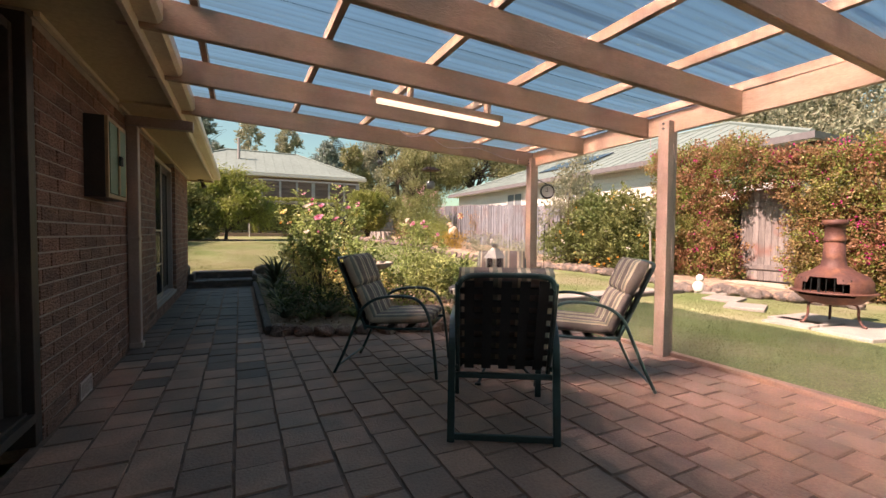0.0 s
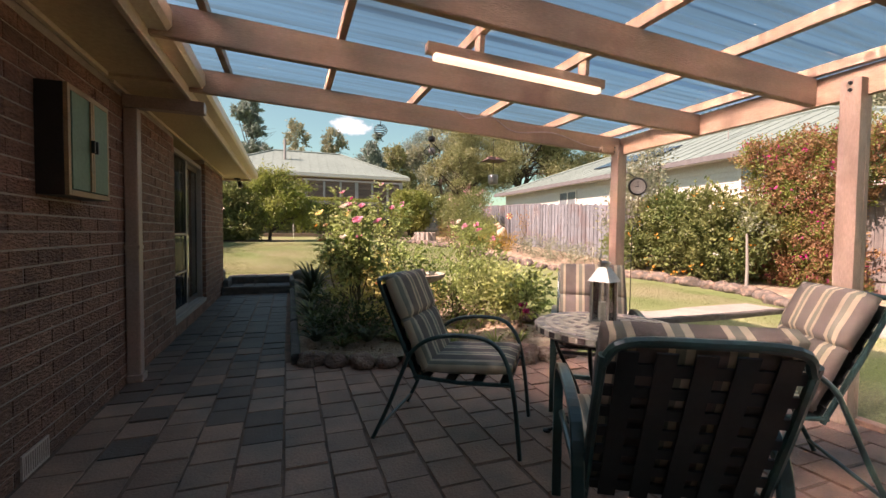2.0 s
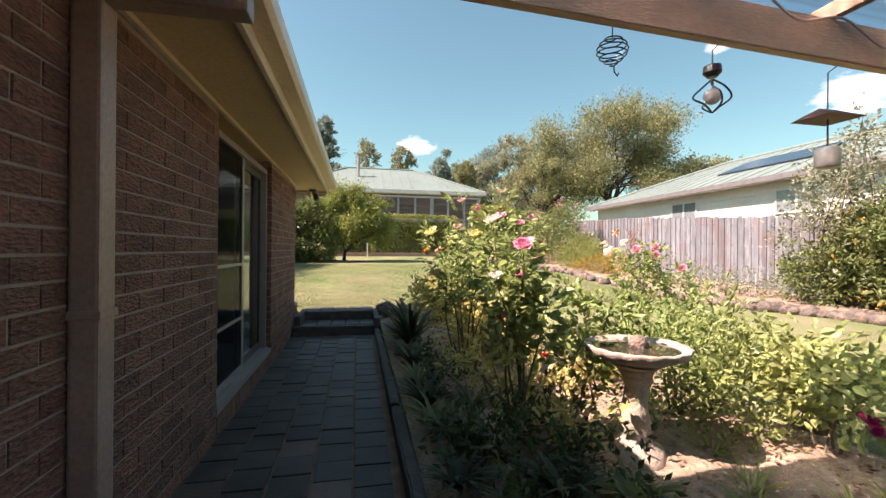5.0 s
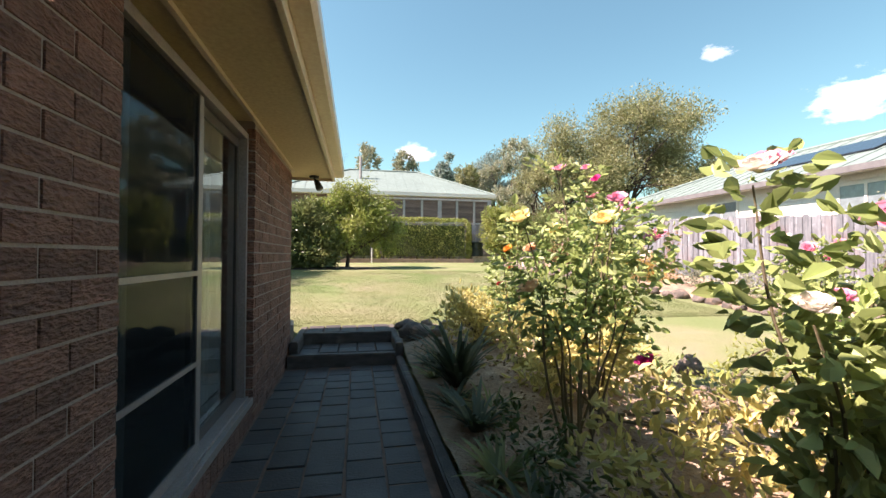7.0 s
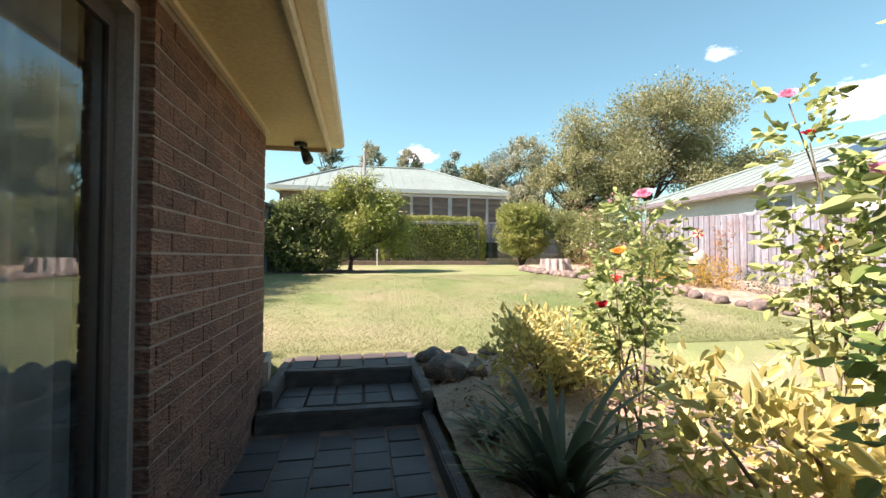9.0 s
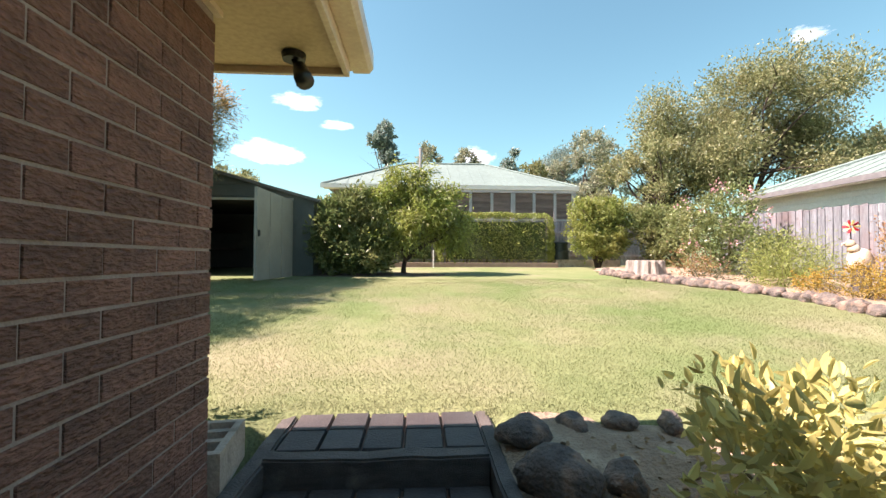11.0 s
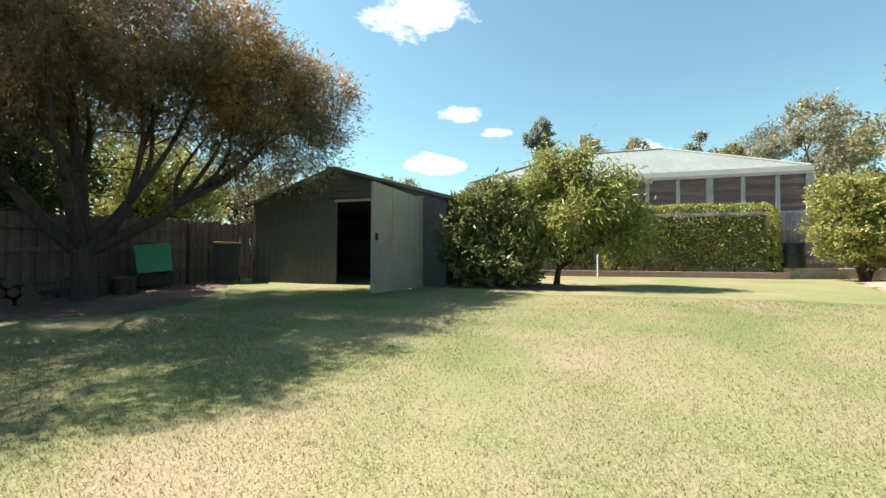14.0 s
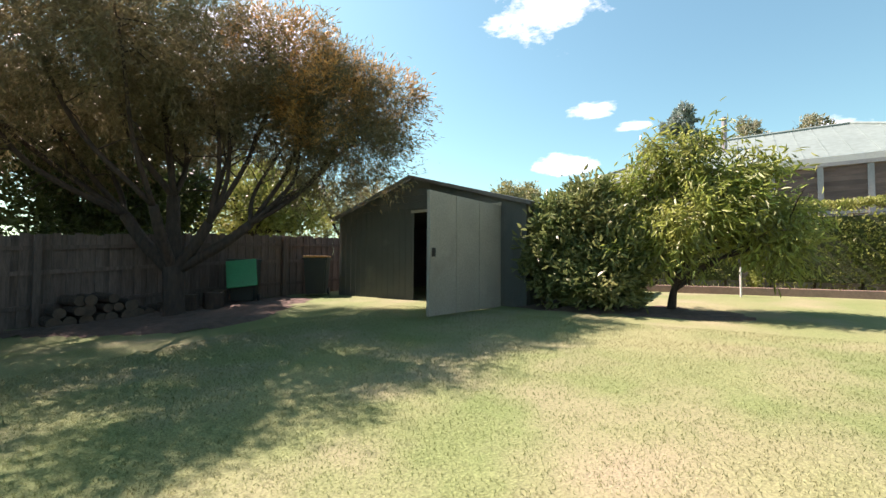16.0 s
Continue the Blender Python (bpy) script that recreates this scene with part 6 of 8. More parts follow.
for rad, n, mats in ((TR - 0.028, 48, (tile_g, tile_g, tile_c)), (TR - 0.075, 42, (tile_c,)), (TR - 0.115, 36, (tile_g, tile_c))):
    for i in range(n):
        set_tile(mats[i % len(mats)], Matrix.Rotation(2 * math.pi * i / n, 4, "Z") @ Matrix.Translation((rad, 0, TZ - 0.001)) @ Matrix.Diagonal((0.034, 2 * math.pi * rad / n * 0.88, 0.004, 1)))
P_T = 0.042
for i in range(-8, 9):
    for j in range(-8, 9):
        if math.hypot(i, j) * P_T < TR - 0.16:
            set_tile(tile_d if (i % 2 == 0 and j % 2 == 0) else tile_c, Matrix.Rotation(0.5, 4, "Z") @ Matrix.Translation((i * P_T, j * P_T, TZ - 0.001)) @ Matrix.Diagonal((P_T * 0.88, P_T * 0.88, 0.004, 1)))
for k in range(4):
    a = math.pi / 2 * k + 0.6
    ca, sa = math.cos(a), math.sin(a)
    part("leg", tubed(curve_pts([(0.30 * ca, 0.30 * sa, TZ - 0.045), (0.27 * ca, 0.27 * sa, 0.52), (0.15 * ca, 0.15 * sa, 0.3), (0.16 * ca, 0.16 * sa, 0.16), (0.27 * ca, 0.27 * sa, 0.05), (0.33 * ca, 0.33 * sa, 0.012)], 5), 0.011, 8), BLACK_STEEL, table, smooth=True)
    bm = bmesh.new()
    lathe(bm, [(0.01, 0.0), (0.024, 0.004), (0.024, 0.016), (0.01, 0.022)], 12)
    part("foot", bm, BLACK_STEEL, table).location = (0.33 * ca, 0.33 * sa, 0)
ring = [(0.175 * math.cos(2 * math.pi * i / 32), 0.175 * math.sin(2 * math.pi * i / 32), 0.2) for i in range(33)]
part("ring", tubed(ring, 0.010, 8), BLACK_STEEL, table, smooth=True)

lan = thing("lantern", "square silver metal candle lantern on the table", "lantern", at=(1.86, 2.90, TZ + 0.005), turn=20)
lan.scale = (0.68, 0.68, 0.95)
STEELY = material("brushed_lantern_metal", (0.42, 0.40, 0.37), (0.34, 0.32, 0.30), rough=0.35, metal=0.8, scale=6, fine=60, bump=0.06)
part("base", boxed((-0.085, 0.085, -0.085, 0.085, 0, 0.02), bevel=0.004), STEELY, lan)
for sx in (-1, 1):
    for sy in (-1, 1):
        part("upright", boxed((sx * 0.07 - 0.008, sx * 0.07 + 0.008, sy * 0.07 - 0.008, sy * 0.07 + 0.008, 0.02, 0.25)), STEELY, lan)
    g = part("pane", boxed((sx * 0.07 - 0.0015, sx * 0.07 + 0.0015, -0.061, 0.061, 0.021, 0.249)), LANTERN_GLASS, lan)
    g = part("pane", boxed((-0.061, 0.061, sx * 0.07 - 0.0015, sx * 0.07 + 0.0015, 0.021, 0.249)), LANTERN_GLASS, lan)
bm = bmesh.new()
lo = [bm.verts.new((sx * 0.095, sy * 0.095, 0.25)) for sx, sy in ((-1, -1), (1, -1), (1, 1), (-1, 1))]
hi = [bm.verts.new((sx * 0.035, sy * 0.035, 0.33)) for sx, sy in ((-1, -1), (1, -1), (1, 1), (-1, 1))]
bm.faces.new(lo[::-1])
bm.faces.new(hi)
for k in range(4):
    bm.faces.new((lo[k], lo[(k + 1) % 4], hi[(k + 1) % 4], hi[k]))
part("roof", bm, STEELY, lan)
bm = bmesh.new()
lathe(bm, [(0.034, 0.331), (0.034, 0.35), (0.046, 0.352), (0.046, 0.36), (0.01, 0.37)], 16)
part("chimney", bm, STEELY, lan)
part("handle", tubed(curve_pts([(-0.04, 0, 0.35), (-0.075, 0, 0.38), (-0.06, 0, 0.41), (-0.045, 0, 0.385)], 4), 0.006, 6), STEELY, lan)
bm = bmesh.new()
lathe(bm, [(0.038, 0.021), (0.04, 0.025), (0.04, 0.125), (0.03, 0.13), (0.004, 0.122)], 20)
part("candle", bm, material("white_wax", (0.75, 0.70, 0.62), rough=0.5, bump=0.03), lan, "white pillar candle", smooth=True)

# ---- bird bath ----
bath = thing("bird_bath", "weathered concrete bird bath with a twisted stem and scalloped bowl", "bird bath", at=(1.58, 5.50, 0.085))
bm = bmesh.new()
lathe(bm, [(0.17, 0.0), (0.175, 0.03), (0.15, 0.07), (0.10, 0.10), (0.075, 0.14), (0.085, 0.2), (0.07, 0.3), (0.062, 0.38), (0.075, 0.46), (0.085, 0.52), (0.12, 0.545), (0.14, 0.56)], 24, lambda k, z: 0.014 * math.sin(3 * 2 * math.pi * k / 24 + z * 22))
part("stem", bm, CONCRETE, bath, smooth=True)
bm = bmesh.new()
lathe(bm, [(0.10, 0.56), (0.2, 0.585), (0.27, 0.62), (0.29, 0.655), (0.285, 0.668), (0.265, 0.662), (0.22, 0.635), (0.12, 0.618)], 48, lambda k, z: 0.010 * math.sin(16 * 2 * math.pi * k / 48) if z > 0.61 else 0)
part("bowl", bm, CONCRETE, bath, smooth=True)
bm = bmesh.new()
lathe(bm, [(0.21, 0.634), (0.232, 0.645)], 32)
part("water", bm, material("shallow_water", (0.05, 0.045, 0.03), rough=0.03, bump=0, spec=0.6), bath, "still brown water")
o = part("stone", rock_bm(random.Random(2), 0.055, 0.045, 0.06), ROCK, bath, "dark stone standing in the water", smooth=True)
o.location = (0.03, 0.02, 0.66)

# ---- chiminea ----
chim = thing("chiminea", "rusty cast-iron chiminea on three legs", "outdoor fireplace", at=(6.55, 2.58, rise(6.5, 2.6) + 0.04))
bm = bmesh.new()
lathe(bm, [(0.10, 0.24), (0.26, 0.27), (0.36, 0.36), (0.37, 0.40), (0.365, 0.52), (0.33, 0.585), (0.20, 0.66), (0.125, 0.72), (0.11, 0.80), (0.098, 1.0), (0.092, 1.0), (0.10, 0.80), (0.11, 0.72), (0.18, 0.64)], 40)
for f in [f for f in bm.faces if 0.37 < f.calc_center_median().z < 0.56 and f.calc_center_median().xy.length > 0.3 and f.calc_center_median().normalized().dot(Vector((-0.93, -0.1, 0)).normalized()) > 0.5]:
    bm.faces.remove(f)
body = part("body", bm, RUST, chim, smooth=True)
bm = bmesh.new()
lathe(bm, [(0.36, 0.385), (0.41, 0.39), (0.41, 0.405), (0.36, 0.41)], 40)
part("rim", bm, RUST, chim, smooth=True)
bm = bmesh.new()
lathe(bm, [(0.098, 1.0), (0.108, 1.01), (0.108, 1.04), (0.098, 1.05), (0.096, 1.2), (0.12, 1.21), (0.125, 1.235), (0.12, 1.27), (0.09, 1.275)], 28)
part("flue", bm, RUST, chim, smooth=True)
bm = bmesh.new()
box(bm, -0.34, -0.32, -0.012, 0.012, 0.37, 0.565)
for i in range(9):
    a = radians(180 + (i - 4) * 12)
    tube(bm, [(0.36 * math.cos(a), 0.36 * math.sin(a), 0.385), (0.345 * math.cos(a), 0.345 * math.sin(a), 0.57)], 0.004, 5)
part("mesh_screen", bm, BLACK_STEEL, chim)
for a in (25, 145, 265):
    ca, sa = math.cos(radians(a)), math.sin(radians(a))
    part("leg", tubed(curve_pts([(0.14 * ca, 0.14 * sa, 0.29), (0.25 * ca, 0.25 * sa, 0.24), (0.26 * ca, 0.26 * sa, 0.12), (0.30 * ca, 0.30 * sa, 0.03), (0.34 * ca, 0.34 * sa, 0.012)], 4), 0.014, 8), RUST, chim)
for i, (x, y, w, l) in enumerate(((6.35, 2.2, 0.75, 0.6), (6.75, 2.85, 0.8, 0.62), (6.3, 2.85, 0.5, 0.5), (6.95, 2.25, 0.5, 0.6), (7.3, 4.3, 0.6, 0.5), (6.9, 3.75, 0.55, 0.5), (7.9, 4.9, 0.6, 0.5))):
    bm = bmesh.new()
    box(bm, -w / 2, w / 2, -l / 2, l / 2, 0, 0.05, bevel=0.012)
    solo("stepping_stone", bm, PALE_SLAB, "flat pale paving stone set in the lawn", "paving stone", "stepping stones", at=(x, y, rise(x, y) - 0.01), turn=i * 7 - 12)

# white garden figure, a plain rounded shape
bm = rock_bm(random.Random(9), 0.12, 0.1, 0.13, 0.08)
f2 = rock_bm(random.Random(10), 0.07, 0.065, 0.08, 0.05)
me = bpy.data.meshes.new("tmp")
f2.to_mesh(me)
f2.free()
me.transform(Matrix.Translation((0.03, 0, 0.17)))
bm.from_mesh(me)
bpy.data.meshes.remove(me)
solo("garden_figure", bm, material("white_cement", (0.72, 0.68, 0.62), rough=0.7), "small white cement garden figure", "garden ornament", smooth=True, at=(7.62, 4.95, rise(7.6, 5) + 0.09))

# ---- ornaments on the pergola ----
sp = thing("spiral_mobile", "blue-black wire spiral hanging from the beam", "wind ornament")
pts = []
for i in range(120):
    f = i / 119
    r = 0.055 * math.sin(math.pi * min(1, 0.08 + f)) + 0.008
    pts.append((1.02 + r * math.cos(f * 44), 4.9 + r * math.sin(f * 44), 2.19 - 0.13 * f))
part("wire", tubed(pts + [(1.03, 4.9, 2.045), (1.045, 4.9, 2.03), (1.05, 4.9, 2.045)], 0.003, 5), BLACK_STEEL, sp)
part("hook", tubed([(1.02, 4.88, 2.24), (1.02, 4.9, 2.23), (1.02, 4.9, 2.185)], 0.003, 5), BLACK_STEEL, sp)
sp = thing("wind_spinner", "dark metal wind spinner with a glass ball", "wind ornament")
bm = bmesh.new()
lathe(bm, [(0.01, 2.125), (0.035, 2.12), (0.038, 2.09), (0.02, 2.07)], 16)
part("solar_cap", bm, BLACK_STEEL, sp).location = (1.52, 4.91, 0)
for k in range(4):
    a = math.pi / 2 * k + 0.3
    pp = [(1.52 + r * math.cos(a + tw), 4.91 + r * math.sin(a + tw), z) for r, tw, z in ((0.004, 0, 2.06), (0.05, 0.5, 2.02), (0.078, 0.9, 1.98), (0.045, 1.4, 1.945), (0.004, 1.8, 1.915))]
    part("vane", tubed(curve_pts(pp, 5), 0.0045, 5), BLACK_STEEL, sp)
bm = bmesh.new()
bmesh.ops.create_uvsphere(bm, u_segments=20, v_segments=12, radius=0.036)
part("ball", bm, material("frosted_pink_glass", (0.6, 0.52, 0.5), rough=0.2, bump=0), sp, smooth=True).location = (1.52, 4.91, 1.985)
part("cord", tubed([(1.52, 4.88, 2.2), (1.52, 4.91, 2.19), (1.52, 4.91, 2.12)], 0.003, 5), BLACK_STEEL, sp)
sp = thing("bird_feeder", "hanging bird feeder with a small pitched roof", "bird feeder")
bm = bmesh.new()
v = [bm.verts.new(p) for p in ((2.08, 4.84, 1.935), (2.30, 4.84, 1.935), (2.30, 5.02, 1.935), (2.08, 5.02, 1.935), (2.14, 4.93, 1.985), (2.24, 4.93, 1.985))]
for q in ((0, 1, 5, 4), (1, 2, 5), (2, 3, 4, 5), (3, 0, 4), (3, 2, 1, 0)):
    bm.faces.new([v[i] for i in q])
part("roof", bm, RUST, sp)
bm = bmesh.new()
lathe(bm, [(0.035, 1.70), (0.05, 1.71), (0.05, 1.79), (0.04, 1.80)], 16)
part("jar", bm, material("cloudy_plastic", (0.5, 0.46, 0.42), rough=0.3, bump=0), sp, smooth=True).location = (2.19, 4.93, 0)
part("cord", tubed([(2.19, 4.88, 2.18), (2.19, 4.93, 2.16), (2.19, 4.93, 1.985)], 0.003, 5), BLACK_STEEL, sp)
part("rod", tubed([(2.19, 4.93, 1.935), (2.19, 4.93, 1.80)], 0.004, 5), BLACK_STEEL, sp)
sp = thing("wall_thermometer", "round black-rimmed dial on a bracket at the post", "thermometer")
bm = bmesh.new()
lathe(bm, [(0.02, -0.022), (0.095, -0.02), (0.105, 0.0), (0.10, 0.02), (0.085, 0.022), (0.083, 0.012)], 28)
o = part("case", bm, BLACK_STEEL, sp, smooth=True)
o.matrix_local = Matrix.Translation((3.95, 4.80, 1.75)) @ Matrix.Rotation(radians(90), 4, "X") @ Matrix.Rotation(radians(-28), 4, "Y")
bm = bmesh.new()
lathe(bm, [(0.082, 0.010), (0.082, 0.014)], 28)
dial = part("dial", bm, material("pale_dial", (0.62, 0.58, 0.52), rough=0.4), o, "pale dial face")
bm = bmesh.new()
box(bm, -0.003, 0.003, -0.01, 0.06, 0.0145, 0.017)
box(bm, -0.035, 0.01, -0.003, 0.003, 0.0145, 0.017)
part("pointer", bm, BLACK_STEEL, o)
part("bracket", tubed([(3.74, 4.83, 1.9), (3.84, 4.83, 1.9), (3.95, 4.82, 1.855)], 0.006, 6), BLACK_STEEL, sp)
sp = thing("cable", "thin pale cable looped along the far beam", "cable")
part("strand", tubed(curve_pts([(1.7, 4.79, 2.37), (1.85, 4.79, 2.30), (2.1, 4.80, 2.34), (2.35, 4.79, 2.22), (2.8, 4.80, 2.25), (3.2, 4.79, 2.16), (3.45, 4.79, 2.14)], 6), 0.006, 6), TRIM, sp)


# ---- roses and bed plants ----
PETAL = {k: material(k + "_petal", c, d, rough=0.6, fine=30, bump=0.05, translucent=0.3) for k, c, d in (
    ("pink", (0.75, 0.25, 0.40), (0.80, 0.42, 0.52)), ("yellow", (0.85, 0.68, 0.25), (0.88, 0.76, 0.42)), ("apricot", (0.86, 0.55, 0.32), (0.88, 0.66, 0.45)),
    ("magenta", (0.55, 0.02, 0.19), (0.65, 0.05, 0.26)), ("red", (0.50, 0.02, 0.03), (0.42, 0.015, 0.03)), ("orange", (0.85, 0.32, 0.04), (0.85, 0.42, 0.08)), ("white", (0.80, 0.76, 0.68), (0.82, 0.72, 0.62)))}


def rose_head(seed, petals=16):
    """An open rose: cupped petals in whorls, about 1 across."""
    rng = random.Random(seed)
    bm = bmesh.new()
    for i in range(petals):
        f = i / petals
        a = i * 2.4 + rng.uniform(-0.2, 0.2)
        tilt = radians(8 + 44 * f + rng.uniform(-6, 6))
        ln, w = 0.30 + 0.24 * f, 0.28 + 0.2 * f
        m = Matrix.Rotation(a, 4, "Z") @ Matrix.Rotation(tilt, 4, "Y")
        g = []
        for u, ww in ((0.0, 0.25), (0.5, 0.95), (0.85, 0.9), (1.0, 0.5)):
            for v in (-1, 0, 1):
                cup = 0.10 * (1 - abs(v)) * u
                g.append(bm.verts.new(m @ Vector((cup + 0.12 * u * u * f, v * w * ww * 0.5, u * ln))))
        for r in range(3):
            for c in range(2):
                k = r * 3 + c
                bm.faces.new((g[k], g[k + 1], g[k + 4], g[k + 3]))
    return bm


HEADS = {k: [mesh_of("rose", rose_head(sd), m, True) for sd in (1, 2)] for k, m in PETAL.items()}


def rose_bush(label, base, canes, heads, seed, leaf=L_ROSE, leaf_size=0.062, low=0.35, reach=0.6):
    """canes: tips (x, y, z) of the canes; heads: (colour, x, y, z, size)."""
    t = thing("rose_bush", label, "rose")
    rng, nrng = random.Random(seed), np.random.default_rng(seed)
    P, D = [], []
    bx, by, bz = base
    for cx_, cy_, cz_ in canes:
        a = Vector((bx + rng.uniform(-0.08, 0.08), by + rng.uniform(-0.08, 0.08), bz - 0.05))
        b = Vector((cx_, cy_, cz_))
        cp = curve_pts([a, a.lerp(b, 0.35) + Vector((rng.uniform(-0.06, 0.06), rng.uniform(-0.06, 0.06), 0.1)), a.lerp(b, 0.7) + Vector((rng.uniform(-0.06, 0.06), rng.uniform(-0.06, 0.06), 0.05)), b], 5)
        part("cane", tubed(cp, [0.0085 * (1 - 0.7 * i / len(cp)) for i in range(len(cp))], 6), STEM, t)
        for i, p in enumerate(cp):
            f = i / len(cp)
            if f < low:
                continue
            for _ in range(2 if f < 0.6 else 3 + i % 2):      # leaf sprays of five or seven
                d = Vector((rng.uniform(-1, 1), rng.uniform(-1, 1), rng.uniform(-0.25, 0.6))).normalized()
                stem = p + d * reach * rng.uniform(0.05, 0.2)
                for q in range(7):
                    side = d.orthogonal().normalized() * (0.03 if q % 2 else -0.03)
                    P.append(stem + d * reach * 0.028 * q + side)
                    D.append(d + side * 18 + Vector((0, 0, -0.25)))
    lm = new("leaves", leaf_mesh("leaves", np.array(P), np.array(D), leaf_size, 0.66, leaf, nrng, jitter=0.3, oval=True))
    lm.parent = t
    for i, (col, x, y, z, s) in enumerate(heads):
        o = new("flower", HEADS[col][i % 2])
        o.parent = t
        o.matrix_world = Matrix.Translation((x, y, z - 0.02)) @ Matrix.Rotation(rng.uniform(0.3, 0.9), 4, Vector((0.55 + rng.uniform(-0.3, 0.3), -0.8, 0)).normalized()) @ Matrix.Rotation(rng.uniform(0, 6), 4, "Z") @ Matrix.Scale(s * 1.08, 4)
        tagged(o, col + " rose bloom")
    return t


rg = random.Random(77)
rose_bush("tall rose bush with yellow, cream and pink blooms", (0.98, 7.05, 0.16), [(0.66, 7.02, 1.40), (0.98, 6.85, 1.38), (0.70, 6.96, 1.05), (1.18, 7.0, 1.52), (1.40, 7.02, 1.32), (0.95, 7.2, 1.72), (1.25, 7.25, 1.45), (0.85, 7.15, 1.2), (1.1, 6.9, 1.1), (0.8, 6.9, 0.95), (1.2, 7.2, 1.0)],
          [("yellow", 0.635, 7.01, 1.45, 0.15), ("yellow", 0.985, 6.80, 1.43, 0.15), ("apricot", 0.66, 6.94, 1.09, 0.14), ("pink", 1.19, 7.0, 1.57, 0.12), ("pink", 1.42, 7.0, 1.36, 0.14), ("pink", 0.95, 7.2, 1.77, 0.09), ("pink", 1.1, 7.1, 1.6, 0.08), ("yellow", 0.85, 7.05, 1.40, 0.11), ("orange", 0.6, 7.1, 1.3, 0.07), ("apricot", 0.72, 7.08, 1.3, 0.09), ("magenta", 1.25, 6.85, 0.72, 0.11), ("magenta", 1.05, 6.98, 1.68, 0.06)], 201, leaf_size=0.05, low=0.6)
rose_bush("leafy rose bush with large pink and white blooms", (0.95, 5.75, 0.14), [(0.93, 5.63, 1.28), (0.82, 5.86, 1.44), (0.95, 5.7, 1.12), (0.78, 5.68, 1.1), (1.08, 5.62, 1.0), (0.85, 5.7, 0.9)],
          [("pink", 0.93, 5.61, 1.33, 0.14), ("white", 0.82, 5.84, 1.49, 0.12), ("pink", 0.86, 5.84, 1.51, 0.10), ("pink", 0.96, 5.76, 1.16, 0.08), ("white", 0.78, 5.68, 1.15, 0.09)], 202, leaf_size=0.058, low=0.5, reach=0.4)
rose_bush("slender rose bush with few buds", (1.52, 5.95, 0.14), [(1.6, 5.77, 0.98), (1.5, 6.05, 1.0), (1.38, 5.75, 0.72)], [("red", 1.2, 5.9, 0.62, 0.06)], 203, leaf_size=0.055)
rose_bush("rose bush with small red and pink blooms", (1.32, 8.85, 0.2), [(1.27, 8.68, 1.55), (1.33, 9.0, 1.1), (1.45, 8.8, 1.3), (1.2, 8.9, 0.95), (1.15, 8.75, 1.25)], [("pink", 1.27, 8.65, 1.6, 0.11), ("red", 1.33, 9.02, 1.13, 0.09), ("red", 1.2, 8.95, 0.98, 0.09), ("orange", 1.15, 8.7, 1.3, 0.09)], 204, leaf_size=0.05)
rose_bush("rose bush with pink blooms near the lawn edge", (1.85, 8.05, 0.2), [(1.85, 7.97, 1.56), (2.03, 8.0, 1.6), (1.75, 8.15, 1.3), (1.74, 8.26, 1.98), (1.65, 8.1, 1.75), (2.0, 8.2, 1.4)], [("pink", 1.85, 7.97, 1.62, 0.11), ("pink", 2.03, 8.02, 1.65, 0.11), ("pink", 1.74, 8.26, 2.03, 0.09), ("red", 1.65, 8.1, 1.8, 0.07), ("pink", 2.1, 8.25, 1.72, 0.10), ("apricot", 1.75, 8.1, 1.32, 0.09)], 208, leaf_size=0.055)
rose_bush("rose bush with pale pink blooms", (3.05, 7.3, 0.2), [(2.91, 7.33, 1.27), (3.05, 7.25, 1.3), (3.34, 7.16, 1.06), (2.85, 7.45, 1.15), (3.2, 7.4, 1.2)], [("pink", 2.91, 7.33, 1.32, 0.12), ("pink", 3.08, 7.25, 1.35, 0.11), ("pink", 3.34, 7.16, 1.12, 0.12), ("white", 2.85, 7.45, 1.4, 0.10), ("pink", 3.2, 7.4, 1.26, 0.12)], 205, leaf_size=0.05)
rose_bush("rose bush with magenta blooms at the bed front", (2.7, 5.3, 0.12), [(2.72, 5.1, 0.45), (2.55, 5.3, 0.62), (2.9, 5.25, 0.6), (2.85, 5.5, 0.72), (2.6, 5.5, 0.7)], [("magenta", 2.62, 5.02, 0.42, 0.12), ("magenta", 2.68, 5.05, 0.35, 0.10)], 206, leaf=L_ROSE, leaf_size=0.065, low=0.2, reach=0.9)
rose_bush("orange rose growing beside the end wall", (-1.92, 11.0, 0.26), [(-1.85, 11.05, 0.88), (-1.53, 11.02, 0.73)], [("orange", -1.82, 11.05, 0.92, 0.07), ("white", -1.49, 11.02, 0.75, 0.08)], 207, low=0.7, leaf_size=0.040, reach=0.4)

shrub("garden_shrub", "full leafy green shrub beside the bird bath", [(2.1, 5.9, 0.58, 0.45, 0.45, 0.38), (2.55, 5.95, 0.55, 0.4, 0.45, 0.36), (2.35, 5.65, 0.42, 0.4, 0.32, 0.28), (2.8, 6.1, 0.48, 0.35, 0.35, 0.3)], L_ROSE, 301, (2.25, 5.9, 0.15), density=34, twig=0.16, leaves=20, size=0.05, stems=12, oval=True)
shrub("garden_shrub", "yellow-green leafy shrub by the garden steps", [(1.15, 9.75, 0.52, 0.36, 0.34, 0.26), (1.45, 9.95, 0.5, 0.3, 0.3, 0.25), (0.95, 9.6, 0.62, 0.25, 0.25, 0.2), (1.5, 9.6, 0.42, 0.34, 0.3, 0.22)], L_YELLOW, 302, (1.2, 9.75, 0.2), density=36, twig=0.14, leaves=14, size=0.075, width=0.45, stems=10, oval=True)
